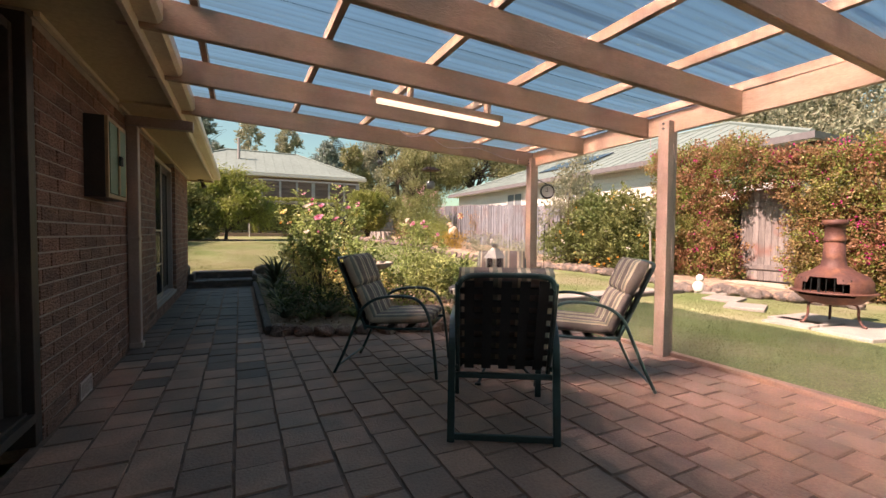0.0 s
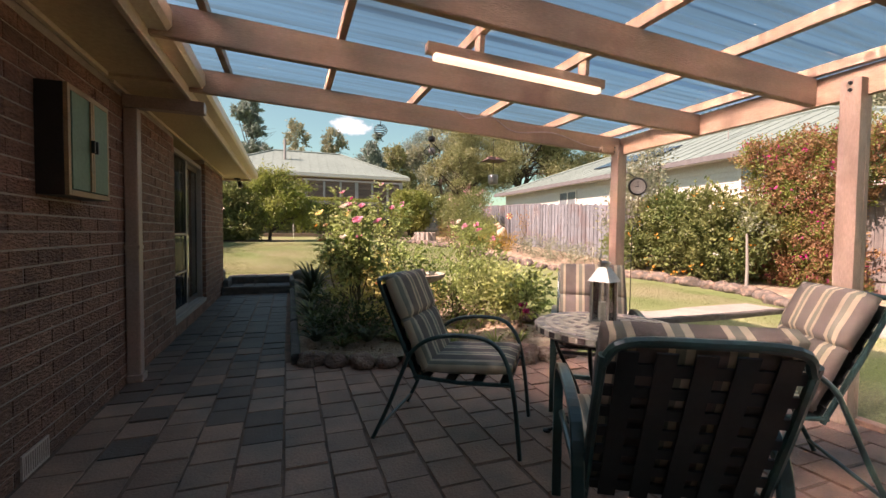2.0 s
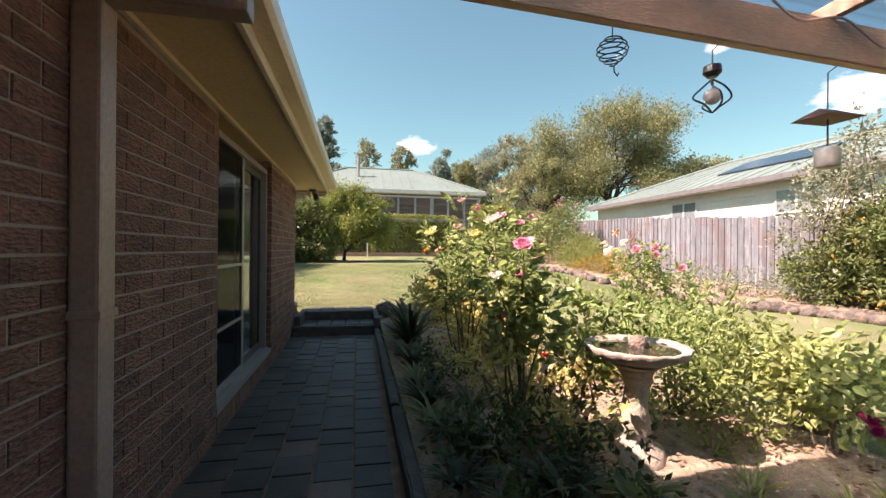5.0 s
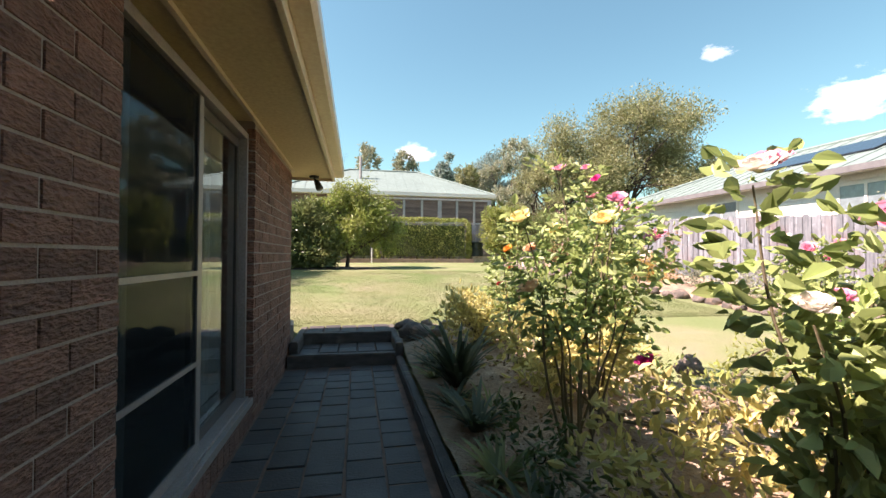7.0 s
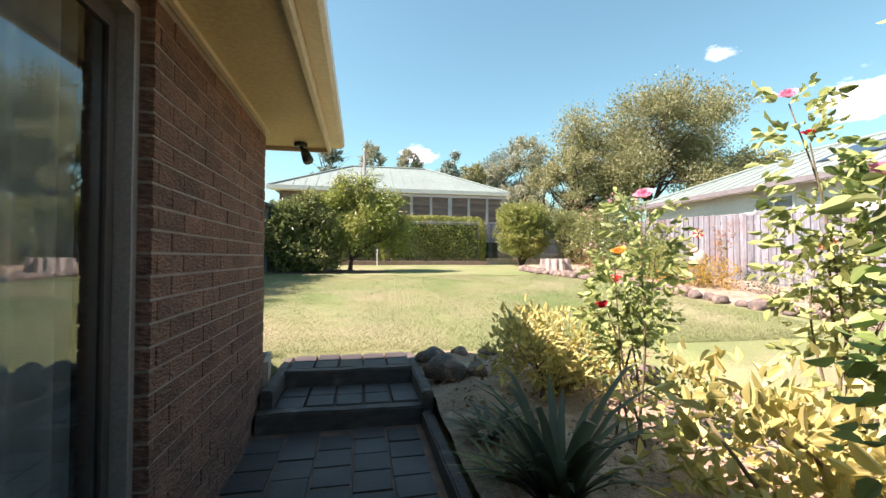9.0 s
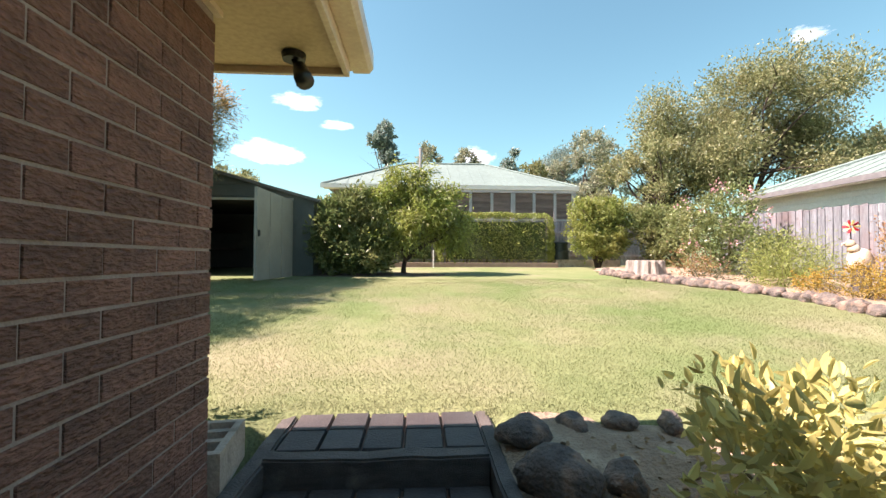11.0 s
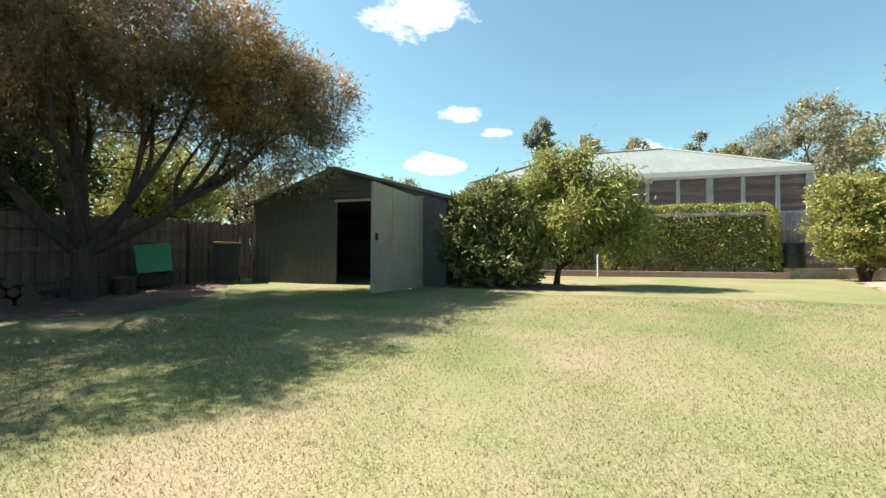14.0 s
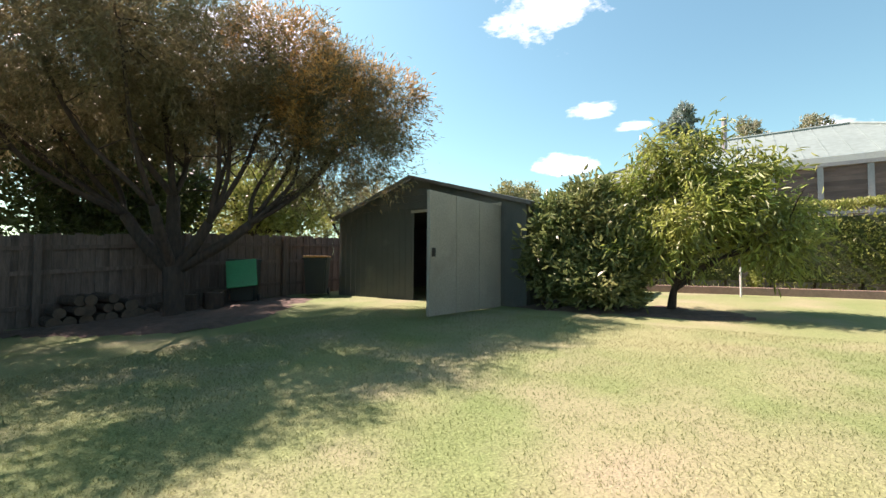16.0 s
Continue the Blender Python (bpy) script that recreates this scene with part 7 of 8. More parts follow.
shrub("garden_shrub", "spreading yellow-green leafy shrub under the roses", [(1.3, 8.1, 0.5, 0.34, 0.36, 0.26), (1.6, 6.6, 0.3, 0.32, 0.3, 0.18), (1.1, 7.75, 0.56, 0.28, 0.3, 0.26), (1.65, 7.9, 0.46, 0.32, 0.3, 0.26), (1.4, 7.55, 0.6, 0.3, 0.28, 0.24), (1.25, 7.3, 0.62, 0.24, 0.25, 0.2), (1.95, 6.7, 0.32, 0.3, 0.3, 0.16)], L_YELLOW, 303, (1.45, 7.6, 0.15), density=24, twig=0.15, leaves=14, size=0.075, width=0.5, stems=12, oval=True)
shrub("garden_shrub", "yellow-green leafy shrub at the rose feet", [(0.95, 6.55, 0.40, 0.25, 0.3, 0.22), (1.15, 6.0, 0.34, 0.28, 0.28, 0.2), (1.2, 5.55, 0.28, 0.22, 0.22, 0.16)], L_YELLOW, 304, (1.05, 6.1, 0.12), density=22, twig=0.14, leaves=14, size=0.065, width=0.5, stems=9, oval=True)
shrub("garden_shrub", "low leafy green plants filling the bed", [(2.6, 6.9, 0.30, 0.35, 0.35, 0.16), (3.6, 8.0, 0.42, 0.4, 0.4, 0.22), (2.3, 7.6, 0.30, 0.35, 0.35, 0.14), (1.7, 8.9, 0.34, 0.3, 0.3, 0.16)], L_HEDGE, 305, (2.2, 7.5, 0.15), density=24, twig=0.15, leaves=16, size=0.055, stems=10)
shrub("garden_shrub", "low dark leafy plants in the shade of the wall", [(0.62, 5.5, 0.26, 0.28, 0.35, 0.16), (0.85, 5.35, 0.3, 0.35, 0.25, 0.2), (1.2, 5.15, 0.26, 0.3, 0.22, 0.16), (0.6, 6.9, 0.26, 0.22, 0.4, 0.14), (1.15, 5.65, 0.32, 0.25, 0.25, 0.18)], L_DARK, 306, (0.8, 5.5, 0.1), density=24, twig=0.12, leaves=16, size=0.06, width=0.45, stems=8)


def strappy(label, x, y, n, ln, seed, mat=L_BLUE, w=0.022, z=None, upright=0.7, name="strap_leaf_plant"):
    """A rosette of long arching strap leaves."""
    rng = random.Random(seed)
    bm = bmesh.new()
    for i in range(n):
        a, up, l2 = rng.uniform(0, 2 * math.pi), rng.uniform(upright * 0.6, upright * 1.4), ln * rng.uniform(0.6, 1.15)
        d, s = Vector((math.cos(a), math.sin(a), 0)), Vector((-math.sin(a), math.cos(a), 0))
        prev = None
        for k in range(6):
            f = k / 5
            c = d * (0.03 + l2 * f * (0.45 + 0.35 * f)) + Vector((0, 0, l2 * (up * f - 0.62 * up * f * f * (0.6 + rng.uniform(0, 0.1)))))
            ww = w * (1 - f) ** 0.6 + 0.001
            cur = (bm.verts.new(c - s * ww + Vector((0, 0, ww * 0.4))), bm.verts.new(c), bm.verts.new(c + s * ww + Vector((0, 0, ww * 0.4))))
            if prev:
                bm.faces.new((prev[0], prev[1], cur[1], cur[0]))
                bm.faces.new((prev[1], prev[2], cur[2], cur[1]))
            prev = cur
    return solo(name, bm, mat, label, "plant", smooth=True, at=(x, y, z if z is not None else 0.12))


for i, (x, y, n, ln) in enumerate(((0.62, 8.35, 70, 0.48), (0.55, 7.55, 45, 0.34), (0.5, 6.45, 45, 0.34), (0.58, 5.75, 40, 0.3), (0.95, 5.15, 40, 0.3), (0.55, 9.15, 40, 0.32))):
    strappy("dark green strap-leaved plant in the shaded bed", x, y, n, ln, 400 + i, upright=1.5 if i == 0 else 0.9, w=0.03 if i == 0 else 0.02)
for i, (x, y) in enumerate(((1.72, 4.86), (2.15, 4.75), (2.45, 4.8), (1.3, 4.95), (1.9, 5.05), (2.0, 5.4))):
    strappy("small green grass tuft in the bed", x, y, 40, 0.17, 430 + i, mat=L_HEDGE, w=0.006, z=0.1, upright=1.0, name="grass_tuft")
for i, (x, y, n, ln) in enumerate(((0.48, 5.35, 40, 0.26), (0.75, 5.62, 40, 0.3), (0.5, 6.05, 45, 0.3), (0.78, 6.3, 40, 0.28), (0.5, 6.95, 45, 0.3), (0.72, 7.75, 45, 0.32), (0.5, 8.0, 45, 0.3), (0.5, 8.75, 45, 0.32), (0.75, 9.1, 40, 0.3), (1.05, 5.35, 40, 0.26), (1.25, 5.05, 40, 0.24), (0.7, 5.1, 40, 0.24))):
    strappy("dark green strap-leaved plant in the shaded bed", x, y, n, ln, 450 + i, mat=L_CAM if i % 3 else L_BLUE, w=0.012 if i % 2 else 0.02)
sol = thing("solar_light", "small clear garden light on a stake", "garden light")
bm = bmesh.new()
bmesh.ops.create_uvsphere(bm, u_segments=14, v_segments=8, radius=0.03)
part("globe", bm, LANTERN_GLASS, sol, smooth=True).location = (0.62, 6.75, 0.33)
part("stake", tubed([(0.62, 6.75, 0.1), (0.62, 6.75, 0.3)], 0.005, 6), ALU, sol)

# bed litter: fallen leaves and chips
rng = np.random.default_rng(8)
n = 2600
P = np.stack([rng.uniform(0.4, 2.9, n), rng.uniform(4.8, 10.6, n), np.zeros(n)], 1)
P[:, 2] = [float(np.interp(y, (4.5, 6, 9, 11), (0.05, 0.09, 0.14, 0.24))) + 0.068 + 0.05 * noise.noise(Vector((x * 2.2, y * 2.2, 1))) for x, y, _ in P]
tagged(new("leaf_litter", leaf_mesh("leaf_litter", P, rng.normal(0, 1, (n, 3)) * np.array([1, 1, 0.15]), 0.045, 0.5, material("dry_leaf", (0.33, 0.22, 0.12), (0.20, 0.12, 0.07), rough=0.9, vary=0.4, island=True), rng)), "dry fallen leaves on the soil", "leaves", kind="stuff")


# ---- east border plants, creeper and gate ----
def creeper():
    t = thing("flowering_creeper", "dense creeper with red and green leaves over the fence", "creeper")
    rng = random.Random(12)
    cl = []
    y = 1.6
    while y < 7.3:
        topz = 2.55 + 0.14 * (y - 3) if y > 3 else 2.5
        zz = 0.35
        while zz < topz:
            if not (4.3 < y < 5.6 and zz < 2.1):
                cl.append((9.62 + rng.uniform(-0.12, 0.1), y + rng.uniform(-0.12, 0.12), zz, 0.34, 0.34, 0.32))
            zz += 0.42
        y += 0.42
    bm = bmesh.new()
    for i in range(14):
        yy = rng.choice([rng.uniform(1.8, 4.2), rng.uniform(5.7, 7.0)])
        tube(bm, curve_pts([(9.8, yy, 0.1), (9.75, yy + rng.uniform(-0.2, 0.2), 0.9), (9.8, yy + rng.uniform(-0.4, 0.4), 2.0)], 4), 0.018, 6)
    part("stem", bm, BARK, t)
    foliage("leaves", t, cl, L_RED, 501, density=30, twig=0.16, leaves=34, size=0.058, width=0.6, shell=0.5)
    foliage("green_leaves", t, cl, L_HEDGE, 502, density=20, twig=0.16, leaves=30, size=0.055, width=0.6, shell=0.5)
    foliage("blossom", t, cl, PETAL["magenta"], 503, density=1.6, twig=0.14, leaves=9, size=0.05, width=0.8, shell=0.9, label="small magenta blossoms")
    foliage("arch_leaf", t, [(9.42, 4.5 + 0.22 * k, 2.3 + 0.1 * math.sin(k), 0.22, 0.18, 0.2) for k in range(5)], L_DARK, 504, density=26, twig=0.14, leaves=18, size=0.06)


creeper()
gate = thing("garden_gate", "weathered timber gate with peeling red stain under the creeper", "gate")
GATE = material("peeling_gate_board", (0.25, 0.215, 0.20), (0.15, 0.13, 0.125), rough=0.9, scale=5, fine=25, bump=0.6, vary=0.2, stretch=(4, 4, 0.7), dirt=(0.21, 0.10, 0.08), dirt_scale=2.4, dirt_lo=0.52, dirt_hi=0.7)
for k in range(9):
    part("board", boxed((9.83, 9.855, 4.42 + k * 0.12, 4.535 + k * 0.12, 0.22, 2.12), bevel=0.004), GATE, gate)
for zz in (0.45, 1.75):
    part("ledge", boxed((9.80, 9.83, 4.43, 5.49, zz, zz + 0.1), bevel=0.004), GATE, gate)
part("threshold", boxed((9.25, 9.7, 4.2, 5.5, 0.0, 0.2), bevel=0.01), CONCRETE, gate, "pale concrete step under the gate")

shrub("camellia_shrub", "large camellia shrub with pale and orange blooms", [(8.9, 8.2, 1.2, 0.8, 0.8, 0.9), (8.9, 7.3, 1.1, 0.75, 0.8, 0.85), (9.0, 9.1, 1.15, 0.75, 0.8, 0.9), (8.8, 8.6, 1.75, 0.6, 0.7, 0.5), (8.75, 7.7, 1.7, 0.55, 0.6, 0.5), (8.6, 9.7, 0.8, 0.6, 0.6, 0.6)], L_CAM, 311, (9.0, 8.2, 0.25), density=30, twig=0.2, leaves=26, size=0.10, width=0.5, stems=14, stem_r=0.03)
foliage("blossom", shrub("climbing_rose", "tall climbing rose with pale leaves above the border", [(8.7, 9.5, 2.2, 0.55, 0.6, 0.7), (8.7, 9.3, 2.9, 0.4, 0.45, 0.6), (9.0, 9.9, 2.5, 0.5, 0.5, 0.6), (8.5, 9.8, 1.6, 0.55, 0.55, 0.6), (8.6, 9.0, 3.4, 0.2, 0.22, 0.4)], L_GUM, 312, (8.7, 9.6, 0.25), density=18, twig=0.22, leaves=16, size=0.085, width=0.55, stems=14, stem_r=0.02, shell=0.3), [(8.6, 8.0, 1.5, 0.85, 1.0, 0.7)], PETAL["orange"], 313, density=1.0, twig=0.08, leaves=6, size=0.06, width=0.8, shell=0.98, label="small orange and white blooms")
foliage("blossom", bpy.data.objects["camellia_shrub"], [(8.75, 8.2, 1.3, 0.9, 1.6, 0.95)], PETAL["orange"], 331, density=2.2, twig=0.06, leaves=5, size=0.06, width=0.8, shell=0.97, label="small orange blooms")
foliage("blossom", bpy.data.objects["camellia_shrub"], [(8.75, 8.3, 1.4, 0.9, 1.5, 0.9)], PETAL["white"], 332, density=0.8, twig=0.05, leaves=6, size=0.06, width=0.8, shell=0.97, label="pale blooms")
st = thing("standard_rose", "small standard rose tied to a pale stake", "rose")
part("trunk", tubed([(8.15, 6.4, 0.1), (8.16, 6.4, 0.6), (8.15, 6.42, 1.25)], [0.03, 0.025, 0.02], 8), PALE_SLAB, st)
foliage("leaves", st, [(8.15, 6.4, 1.45, 0.3, 0.3, 0.22)], L_GUM, 314, density=22, twig=0.18, leaves=12, size=0.06, shell=0.3)
shrub("garden_shrub", "low grey-green lavender-like plants along the fence", [(8.6, 11.2, 0.6, 0.6, 0.7, 0.35), (8.4, 12.4, 0.66, 0.6, 0.7, 0.35), (8.2, 13.5, 0.75, 0.6, 0.6, 0.4), (7.6, 12.4, 0.55, 0.5, 0.6, 0.25), (8.9, 10.4, 0.6, 0.5, 0.5, 0.4), (7.7, 11.3, 0.5, 0.5, 0.6, 0.25)], L_GUM, 315, (8.4, 12, 0.3), density=16, twig=0.18, leaves=18, size=0.06, stems=12)
shrub("conifer_shrub", "soft round bright green shrub", [(7.5, 16.7, 1.15, 0.75, 0.75, 0.6), (7.2, 16.4, 0.9, 0.5, 0.5, 0.4), (7.8, 16.4, 1.0, 0.5, 0.5, 0.45)], L_HEDGE, 316, (7.5, 16.7, 0.65), density=26, twig=0.25, leaves=30, size=0.085, width=0.14, stems=8)
shrub("orange_shrub", "low dense shrub with orange and yellow leaves", [(7.35, 15.3, 0.85, 0.55, 0.55, 0.32), (7.5, 14.6, 0.8, 0.5, 0.5, 0.3), (7.8, 15.1, 0.95, 0.5, 0.5, 0.3), (7.0, 15.6, 0.75, 0.35, 0.35, 0.25)], leaf_material("orange_leaf", (0.42, 0.23, 0.03), (0.33, 0.24, 0.05)), 317, (7.4, 15.1, 0.6), density=30, twig=0.12, leaves=20, size=0.045, width=0.5, stems=8)
shrub("pink_flowering_shrub", "tall shrub with pink blossom along the fence", [(8.5, 20.2, 1.7, 0.95, 1.0, 0.9), (8.7, 19.3, 1.5, 0.85, 0.9, 0.8), (8.3, 20.9, 2.2, 0.8, 0.8, 0.8), (8.7, 20.0, 2.7, 0.75, 0.8, 0.65), (8.8, 18.6, 1.2, 0.6, 0.6, 0.6)], L_CAM, 318, (8.6, 20, 0.8), density=14, twig=0.25, leaves=22, size=0.1, stems=12, stem_r=0.03)
o = bpy.data.objects["pink_flowering_shrub"]
foliage("blossom", o, [(8.5, 20.0, 2.2, 1.1, 1.3, 1.2)], material("dusty_pink_petal", (0.55, 0.24, 0.28), (0.5, 0.3, 0.3), vary=0.3, island=True), 319, density=2.6, twig=0.15, leaves=9, size=0.06, width=0.8, shell=0.95)
shrub("bronze_shrub", "small bronze-leaved shrub by the stump", [(6.9, 18.9, 1.15, 0.45, 0.45, 0.45), (7.1, 18.5, 0.95, 0.4, 0.4, 0.3)], leaf_material("bronze_leaf", (0.30, 0.16, 0.07), (0.24, 0.18, 0.08)), 320, (6.95, 18.8, 0.8), density=18, twig=0.2, leaves=16, size=0.06, stems=9)
shrub("grey_shrub", "low straggly grey-purple plants behind the edging rocks", [(6.7, 17.9, 0.85, 0.45, 0.4, 0.2), (7.0, 17.5, 0.85, 0.4, 0.4, 0.25), (7.9, 14.0, 0.75, 0.4, 0.4, 0.25)], L_BLUE, 321, (6.8, 17.8, 0.7), density=18, twig=0.15, leaves=12, size=0.06, stems=7)
shrub("red_leaf_shrub", "upright red-leaved shrub against the fence", [(9.3, 16.4, 1.3, 0.25, 0.25, 0.5), (9.3, 16.2, 1.8, 0.2, 0.2, 0.4)], L_RED, 322, (9.3, 16.3, 0.7), density=16, twig=0.15, leaves=10, size=0.07, stems=5)

stump = thing("tree_stump", "broad silver-grey weathered tree stump", "stump", at=(6.15, 19.75, rise(6, 19.7)))
bm = bmesh.new()
lathe(bm, [(0.56, -0.05), (0.50, 0.1), (0.46, 0.3), (0.45, 0.44), (0.42, 0.46)], 36, lambda k, z: 0.05 * math.sin(k * 2.1) + 0.03 * math.sin(k * 4.7))
part("stump", bm, material("silver_stump_wood", (0.44, 0.38, 0.34), (0.28, 0.23, 0.2), rough=0.9, scale=5, fine=25, bump=0.9, stretch=(4, 4, 0.8), bump_dist=0.03), stump)
bird = rock_bm(random.Random(21), 0.2, 0.13, 0.26, 0.05)
for cx_, cz_, s in ((0.10, 0.24, 0.10), (0.15, 0.33, 0.085)):
    b2 = rock_bm(random.Random(22), s, s * 0.85, s, 0.03)
    me = bpy.data.meshes.new("tmp")
    b2.to_mesh(me)
    b2.free()
    me.transform(Matrix.Translation((cx_, 0, cz_)))
    bird.from_mesh(me)
    bpy.data.meshes.remove(me)
tube(bird, [(0.2, 0, 0.35), (0.27, 0, 0.33), (0.29, 0, 0.29)], [0.03, 0.02, 0.004], 8)
solo("bird_statue", bird, material("painted_bird_cement", (0.68, 0.60, 0.52), (0.45, 0.25, 0.12), rough=0.7, scale=4), "pale painted cement bird on a post", "statue", smooth=True, at=(8.05, 15.75, 1.22), turn=160)
solo("statue_post", tubed([(8.05, 15.75, 0.55), (8.05, 15.75, 1.12)], [0.16, 0.13], 14), SLEEPER, "short timber post under the bird statue", "post")
pw = thing("garden_windmill", "small red and yellow garden windmill on a stake", "windmill")
part("stake", tubed([(8.9, 16.7, 0.6), (8.9, 16.7, 1.95)], 0.012, 6), BLACK_STEEL, pw)
for k in range(10):
    a = 2 * math.pi * k / 10
    bm = bmesh.new()
    box(bm, 0.03, 0.14, -0.022, 0.022, -0.003, 0.003)
    o = part("blade", bm, PETAL["red"] if k % 2 else PETAL["yellow"], pw)
    o.matrix_local = Matrix.Translation((8.87, 16.66, 1.95)) @ Matrix.Rotation(radians(-40), 4, "Z") @ Matrix.Rotation(radians(90), 4, "X") @ Matrix.Rotation(a, 4, "Z") @ Matrix.Rotation(radians(25), 4, "X")
tank = thing("compost_bin", "dark ribbed plastic compost bin by the back fence", "compost bin", at=(5.62, 25.2, rise(5.6, 25.2) + 0.28))
bm = bmesh.new()
lathe(bm, [(0.34, 0), (0.33, 0.3), (0.36, 0.31), (0.36, 0.34), (0.31, 0.36), (0.30, 0.62), (0.32, 0.63), (0.32, 0.68), (0.2, 0.72)], 24)
part("drum", bm, BIN, tank)
solo("low_wall", boxed((5.35, 8.0, 24.95, 25.6, 0.8, 1.25), bevel=0.01), CONCRETE, "low pale concrete retaining wall", "wall", kind="structure")
solo("retaining_edge", boxed((-2.8, 5.3, 24.45, 24.6, 0.8, 1.12), bevel=0.01), material("dull_brick_edge", (0.28, 0.19, 0.15), (0.22, 0.15, 0.12), scale=4, fine=30), "low brick garden edge under the hedge", "wall", kind="structure")
solo("white_pole", tubed([(0.45, 24.0, 0.85), (0.45, 24.0, 1.6)], 0.02, 8), material("white_pole_paint", (0.75, 0.73, 0.7), rough=0.5), "short white pole standing in the lawn", "pole")
solo("garden_stake", tubed([(8.4, 10.9, 0.25), (8.4, 10.9, 0.85)], 0.012, 6), material("white_stake", (0.75, 0.72, 0.68)), "thin white plant stake in the border", "stake")


# ---- bins, logs, hose ----
def wheelie_bin(label, x, y, turn, lid_mat, lid_open):
    b = thing("wheelie_bin", label, "rubbish bin", "bins by the fence", at=(x, y, rise(x, y)), turn=turn)
    bm = bmesh.new()
    vs = box(bm, -0.28, 0.28, -0.30, 0.30, 0.06, 0.98)
    for v in vs:
        if v.co.z < 0.5:
            v.co.x *= 0.8
            v.co.y *= 0.8
    bmesh.ops.bevel(bm, geom=bm.edges[:], offset=0.03, segments=2, affect="EDGES")
    part("body", bm, BIN, b)
    part("rim", boxed((-0.30, 0.30, -0.32, 0.32, 0.95, 1.0), bevel=0.01), BIN, b)
    lid = part("lid", boxed((-0.30, 0.31, -0.31, 0.31, 0, 0.05), bevel=0.02), lid_mat, b, "open lid hanging down" if lid_open else "closed lid")
    lid.matrix_local = (Matrix.Translation((0.36, 0.02, 0.68)) @ Matrix.Rotation(radians(76), 4, "Y") @ Matrix.Rotation(radians(7), 4, "Z")) if lid_open else Matrix.Translation((0, 0, 1.0))
    for s in (-1, 1):
        bm = bmesh.new()
        lathe(bm, [(0.03, -0.025), (0.1, -0.02), (0.1, 0.02), (0.03, 0.025)], 18)
        w = part("wheel", bm, BLACK_STEEL, b)
        w.matrix_local = Matrix.Translation((-0.2, s * 0.27, 0.1)) @ Matrix.Rotation(radians(90), 4, "X")


wheelie_bin("dark wheelie bin with a green lid hanging open", -8.75, 17.55, -42, BIN_LID, True)
wheelie_bin("dark wheelie bin with a dull yellow lid beside the shed", -8.75, 19.55, -50, material("dull_yellow_lid", (0.30, 0.17, 0.03), rough=0.5), False)
LOG_END = material("pale_cut_wood", (0.12, 0.085, 0.06), (0.08, 0.058, 0.043), rough=0.9, scale=9, fine=50)
lr = random.Random(6)
for i in range(20):
    row = 0 if i < 11 else (1 if i < 17 else 2)
    yy = 14.3 + (i if row == 0 else (i - 11 + 0.5) if row == 1 else (i - 17 + 1.5)) * 0.2 + lr.uniform(-0.03, 0.03)
    r = lr.uniform(0.08, 0.12)
    bm = bmesh.new()
    tube(bm, [(-0.28, 0, 0), (0.28 + lr.uniform(-0.05, 0.08), 0.02, 0)], [r, r * 0.95], 10)
    lg = solo("log", bm, [BARK, LOG_END], "split firewood log stacked by the fence", "log", "firewood stack", at=(-9.05, yy, rise(-9, yy) + 0.08 + 0.17 * row), turn=lr.uniform(-10, 10))
    for p in lg.data.polygons:
        if len(p.vertices) > 4:
            p.material_index = 1
for x, y, s in ((-8.6, 16.3, 0.17), (-8.5, 16.75, 0.2), (-8.8, 17.0, 0.16)):
    bm = bmesh.new()
    lathe(bm, [(s, -0.03), (s * 0.98, 0.3), (s * 0.9, 0.32)], 14, lambda k, z: 0.012 * math.sin(k * 2.3))
    sg = solo("log_round", bm, [BARK, LOG_END], "upright sawn log round under the tree", "log", "log rounds", at=(x, y, rise(x, y) + 0.03))
    sg.data.polygons[-1].material_index = 1

reel = thing("hose_reel", "green garden hose wound on a wire reel at the end wall", "hose reel", at=(-1.36, 10.62, 0.28))
HOSE = material("green_hose", (0.015, 0.10, 0.085), (0.012, 0.075, 0.065), rough=0.4, scale=10, fine=80, bump=0.05)
hp = []
for i in range(9 * 24):
    a = 2 * math.pi * i / 24
    turn_no = i // 24
    rad = 0.15 + 0.012 * (turn_no // 4) + 0.004 * math.sin(i * 1.7)
    hp.append((-0.10 + 0.022 * (turn_no % 5) + 0.02 * (i % 24) / 24, rad * math.cos(a), 0.22 + rad * math.sin(a)))
part("hose", tubed(hp, 0.013, 6), HOSE, reel, "wound green hose", smooth=True)
part("drum", tubed([(-0.13, 0, 0.22), (0.06, 0, 0.22)], 0.09, 16), BLACK_STEEL, reel)
for dx in (-0.14, 0.07):
    rim = [(dx, 0.22 * math.cos(2 * math.pi * i / 28), 0.22 + 0.22 * math.sin(2 * math.pi * i / 28)) for i in range(29)]
    part("rim", tubed(rim, 0.005, 6), ALU, reel)
    for a in (0.4, 2.5, 4.6):
        part("spoke", boxed((dx - 0.004, dx + 0.004, 0.02, 0.21, -0.016, 0.016)), ALU, reel).matrix_local = Matrix.Translation((0, 0, 0.22)) @ Matrix.Rotation(a, 4, "X")
part("arm", tubed([(-0.08, -0.05, 0.5), (0.03, 0.02, 0.3), (0.08, 0.05, 0.16)], 0.016, 8), TRIM, reel, "pale plastic hose wand")
part("stand", boxed((-0.12, 0.06, -0.03, 0.03, 0.0, 0.02), (-0.03, 0.0, -0.02, 0.02, 0.0, 0.22)), BLACK_STEEL, reel)


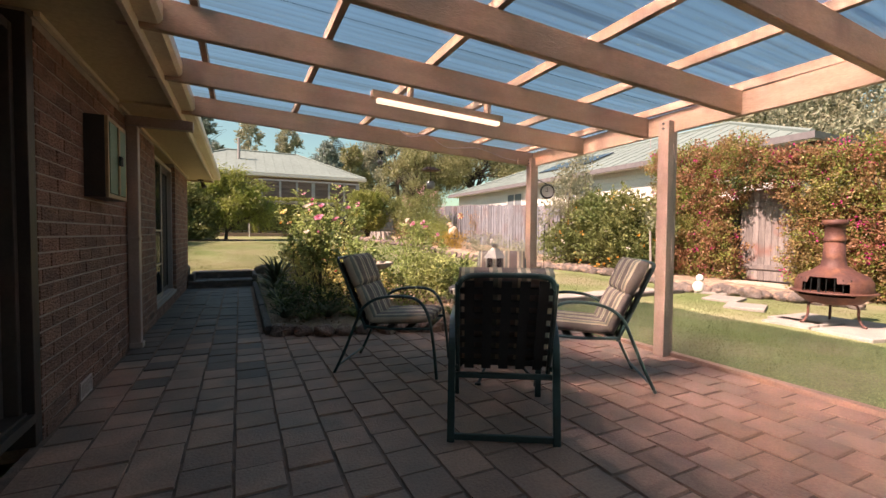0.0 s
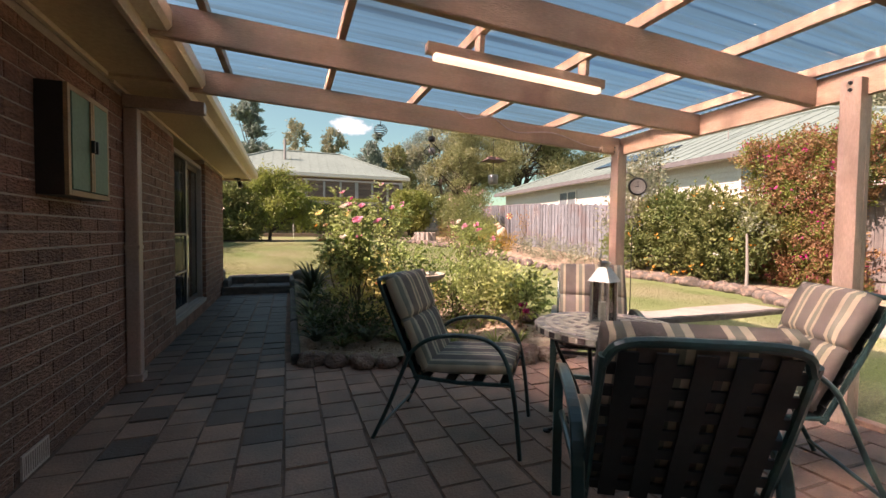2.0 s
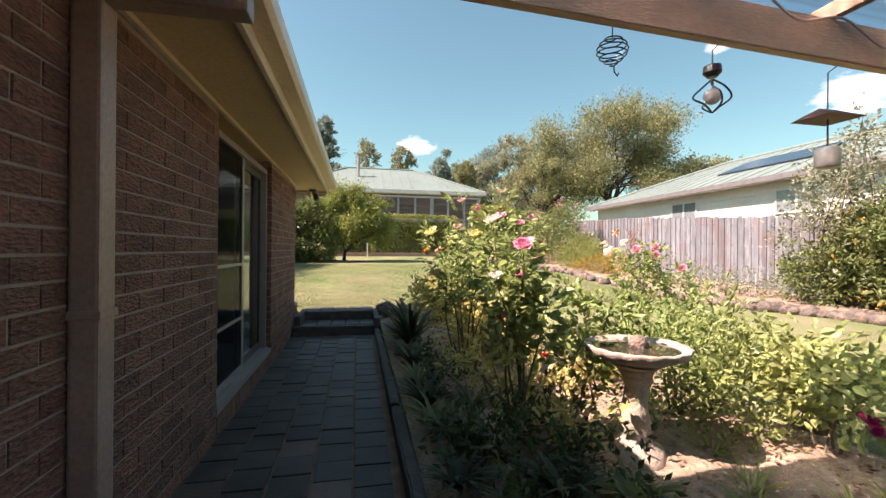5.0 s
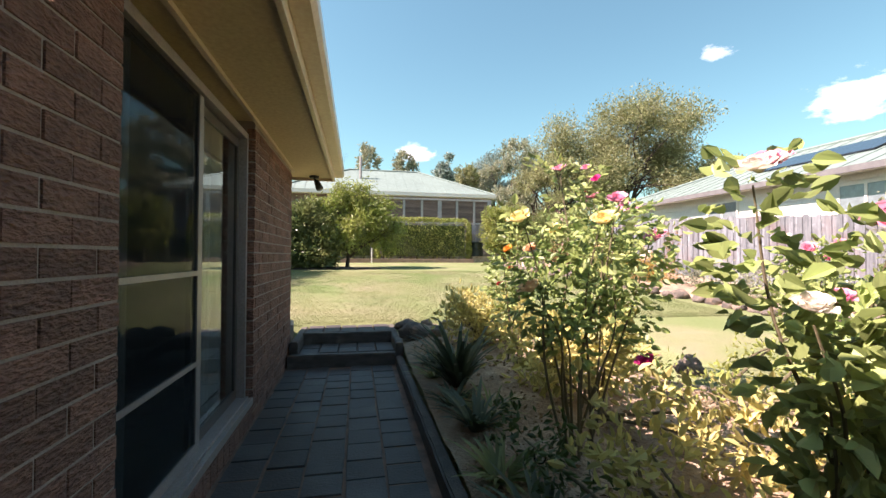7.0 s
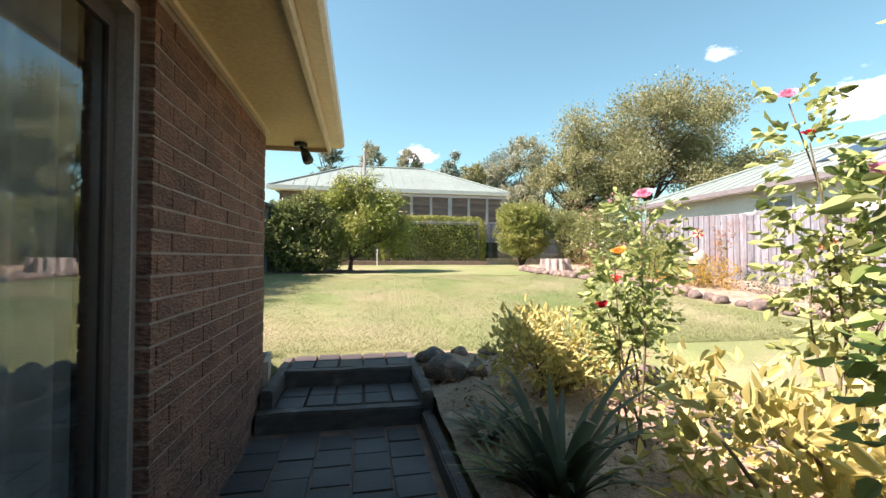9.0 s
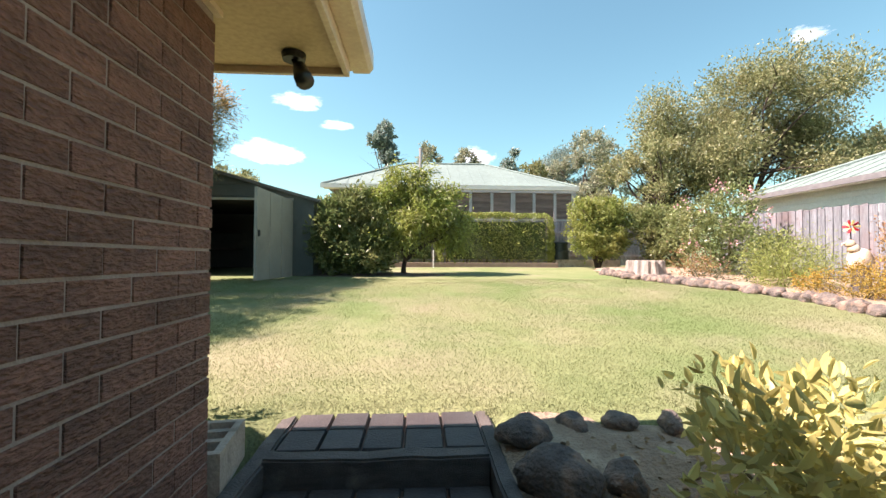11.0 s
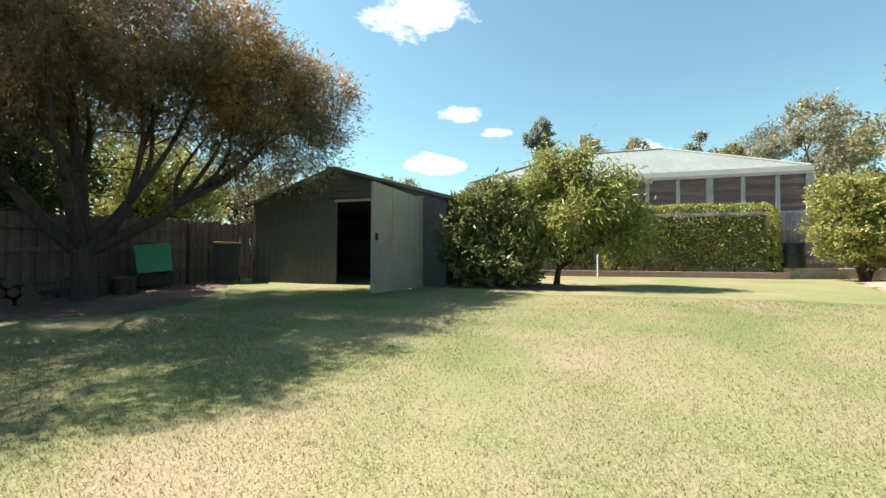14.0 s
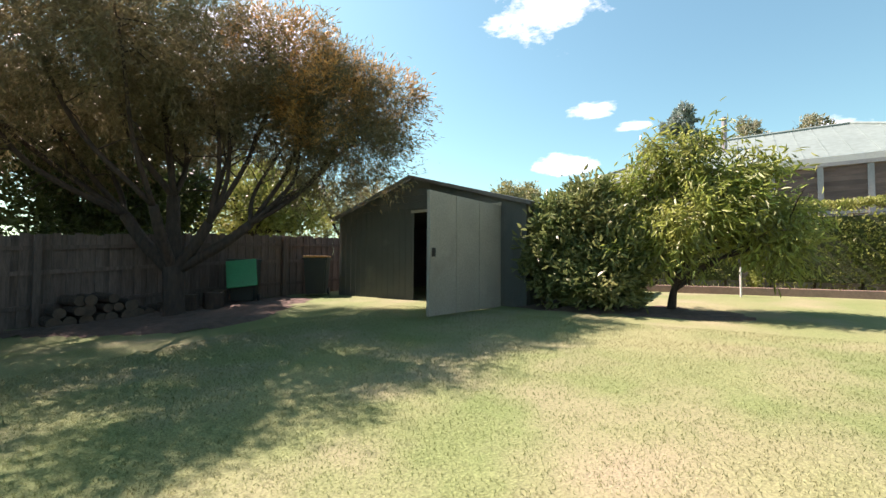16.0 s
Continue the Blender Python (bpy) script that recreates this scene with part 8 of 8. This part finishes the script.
# ---- grass ----
def grass():
    rng = np.random.default_rng(5)
    n = 430000
    P = np.stack([rng.uniform(-5.5, 6.2, n), 10.95 + 8.0 * rng.uniform(0, 1, n) ** 1.55, np.zeros(n)], 1)
    m = 90000
    Q = np.stack([rng.uniform(3.74, 8.2, m), rng.uniform(0.2, 8.0, m), np.zeros(m)], 1)
    P = np.concatenate([P, Q])
    keep = []
    for i, (x, y, _) in enumerate(P):
        bare = noise.noise(Vector((x * 0.9, y * 0.9, 4.0))) + 0.5 * noise.noise(Vector((x * 3.1, y * 3.1, 9.0)))
        if bare + rng.normal(0, 0.3) < -0.5 or (-0.95 < x < 0.3 and y < 11.16) or (x < 1.5 and y < 11.02) or (0.3 < x < 3.15 and y < 10.9) or (5.9 < x < 7.3 and 1.9 < y < 3.2) or (4.5 < x < 7.3 and 4.95 < y < 5.8) or x > 6.35 and y > 11 or (x > 7.5 and y > 4):
            continue
        P[i, 2] = rise(x, y) + 0.018 * noise.noise(Vector((x * 0.8, y * 0.8, 0.3))) - 0.004
        keep.append(i)
    P = P[keep]
    D = np.tile(np.array([[0, 0, 1.0]]), (len(P), 1))
    o = new("grass", leaf_mesh("grass", P, D, 0.024, 0.16, GRASS, rng, jitter=0.75, fold=0.1))
    tagged(o, "short dry green and straw-coloured lawn grass", "grass", kind="stuff")


grass()


# ---- bricks and pavers, piece by piece ----
def bricks():
    rng = random.Random(14)
    one = mesh_of("brick", boxed((-0.03, 0.0, -(BRICK_L - 0.011) / 2, (BRICK_L - 0.011) / 2, -(COURSE - 0.011) / 2, (COURSE - 0.011) / 2)), BRICK)
    rest = bmesh.new()
    count = 0
    for y0, y1 in ((FIRST_Y, DOOR_Y0), (DOOR_Y1, CORNER_Y)):
        for c in range(27):
            z = -0.02 + (c + 0.5) * COURSE
            if z + COURSE / 2 > 2.30:
                continue
            edges = []
            yy = y1
            first = BRICK_L if c % 2 else BRICK_L / 2
            while yy > y0 + 0.01:
                ln = min(first, yy - y0)
                edges.append((yy - ln, yy))
                yy -= ln
                first = BRICK_L
            for a, b in edges:
                if y0 == DOOR_Y1 and a < y0 + 0.001:
                    a -= 0.0085
                ln, x = b - a - 0.011, WALL_X + rng.uniform(-0.002, 0.003)
                if ln < 0.02:
                    continue
                near = y0 == DOOR_Y1 or (a > 5.05 and 6 < c < 26)
                if near and count < 300:
                    o = new("brick", one)
                    o.parent = house_wall
                    o.matrix_world = Matrix.Translation((x, (a + b) / 2, z)) @ Matrix.Diagonal((1, ln / (BRICK_L - 0.011), 1, 1))
                    count += 1
                else:
                    box(rest, x - 0.03, x, a + 0.0055, b - 0.0055, z - COURSE / 2 + 0.0055, z + COURSE / 2 - 0.0055)
    # reveal beside the door and end wall
    for c in range(27):
        z = -0.02 + (c + 0.5) * COURSE
        if z + COURSE / 2 < 2.3:
            for yv, s in ((DOOR_Y1, -1), (DOOR_Y0, 1)):
                box(rest, -1.03, WALL_X - 0.028, yv - 0.004 if s < 0 else yv - 0.02, yv + 0.02 if s < 0 else yv + 0.003, z - COURSE / 2 + 0.0055, z + COURSE / 2 - 0.0055)
            x = WALL_X - 0.034 - (0.12 if c % 2 else 0)
            if c % 2:
                box(rest, x + 0.0055, WALL_X - 0.034, CORNER_Y - 0.03, CORNER_Y, z - COURSE / 2 + 0.0055, z + COURSE / 2 - 0.0055)
            while x > -3.2:
                box(rest, x - BRICK_L + 0.0055, x - 0.0055, CORNER_Y - 0.03, CORNER_Y, z - COURSE / 2 + 0.0055, z + COURSE / 2 - 0.0055)
                x -= BRICK_L
    yy = DOOR_Y0
    while yy < DOOR_Y1 - 0.05:          # bricks on edge under the door
        box(rest, WALL_X - 0.03, WALL_X + 0.002, yy + 0.005, min(yy + 0.115, DOOR_Y1) - 0.005, -0.02, 0.115)
        yy += 0.115
    part("brick", rest, BRICKS_JOINED, house_wall, kind="stuff")


bricks()


def pavers():
    rng = random.Random(15)
    base = bpy.data.objects["patio_base"]
    S = 0.23
    bm = boxed((-0.5, 0.5, -0.5, 0.5, -0.05, 0.0))
    top_edges = [e for e in bm.edges if all(v.co.z > -0.01 for v in e.verts)]
    bmesh.ops.bevel(bm, geom=top_edges, offset=0.03, segments=1, affect="EDGES")
    one = mesh_of("paver", bm, PAVER)
    # shade-coloured copies for the path beside the wall and for the steps
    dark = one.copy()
    dark.materials[0] = PAVER_SHADED
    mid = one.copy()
    mid.materials[0] = PAVER_HALF_SHADED
    verts, faces = [], []
    tv, tf = [v.co.copy() for v in one.vertices], [tuple(p.vertices) for p in one.polygons]
    count = 0
    spots = []
    for i in range(20):
        for j in range(-22, 48):
            x, y = -0.955 + (i + 0.5) * S, (j + (0.5 if i % 2 else 0.0) + 0.12 * math.sin(i * 5.3)) * S - 1.15
            if y > 4.5 and x > 0.15 and not (y < 4.95 - 0.17 * x * 0.7 + 0.1) or y > 9.8 or y < -5:
                continue
            if x > 3.62:
                continue
            spots.append((x, y))
    for x, y in spots:
        sx, sy, dz, a = S - rng.uniform(0.001, 0.009), S - rng.uniform(0.001, 0.009), rng.uniform(-0.005, 0.004), rng.uniform(-0.02, 0.02)
        m = Matrix.Translation((x + rng.uniform(-0.003, 0.003), y + rng.uniform(-0.003, 0.003), dz)) @ Matrix.Rotation(a, 4, "Z") @ Matrix.Rotation(rng.uniform(-0.012, 0.012), 4, "X") @ Matrix.Diagonal((sx, sy, 0.9, 1))
        if count < 300 and (x < 0.3 and y > 3.5 or 1.7 < y < 3.4 and x < 2.2):
            # painted shade: pavers step down to the darker copies along the path
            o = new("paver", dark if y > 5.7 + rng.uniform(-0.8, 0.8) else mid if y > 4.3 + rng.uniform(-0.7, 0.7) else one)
            o.parent = base
            o.matrix_world = m
            count += 1
        else:
            k = len(verts)
            verts += [tuple(m @ v) for v in tv]
            faces += [tuple(q + k for q in f) for f in tf]
    me = bpy.data.meshes.new("paver")
    me.from_pydata(verts, [], faces)
    me.materials.append(PAVER_JOINED)
    o = new("paver", me)
    o.parent = base
    tagged(o, kind="stuff")
    fill = bpy.data.objects["step_fill"]
    for y0, zt, n, x0 in ((9.985, 0.135, 2, -0.85), (10.62, 0.262, 2, -0.85)):
        for r in range(2):
            for k in range(5):
                w, d = 0.215, 0.245 if y0 < 10.2 else (0.255 if r == 0 else 0.25)
                # step pavers use the copy with shade in its colour
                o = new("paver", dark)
                o.parent = fill
                o.matrix_world = Matrix.Translation((x0 + 0.11 + k * 0.219, y0 + d / 2 + r * (d + 0.008), zt + rng.uniform(-0.004, 0.003))) @ Matrix.Rotation(rng.uniform(-0.02, 0.02), 4, "Z") @ Matrix.Diagonal((w - 0.008, d, 0.6, 1))


pavers()
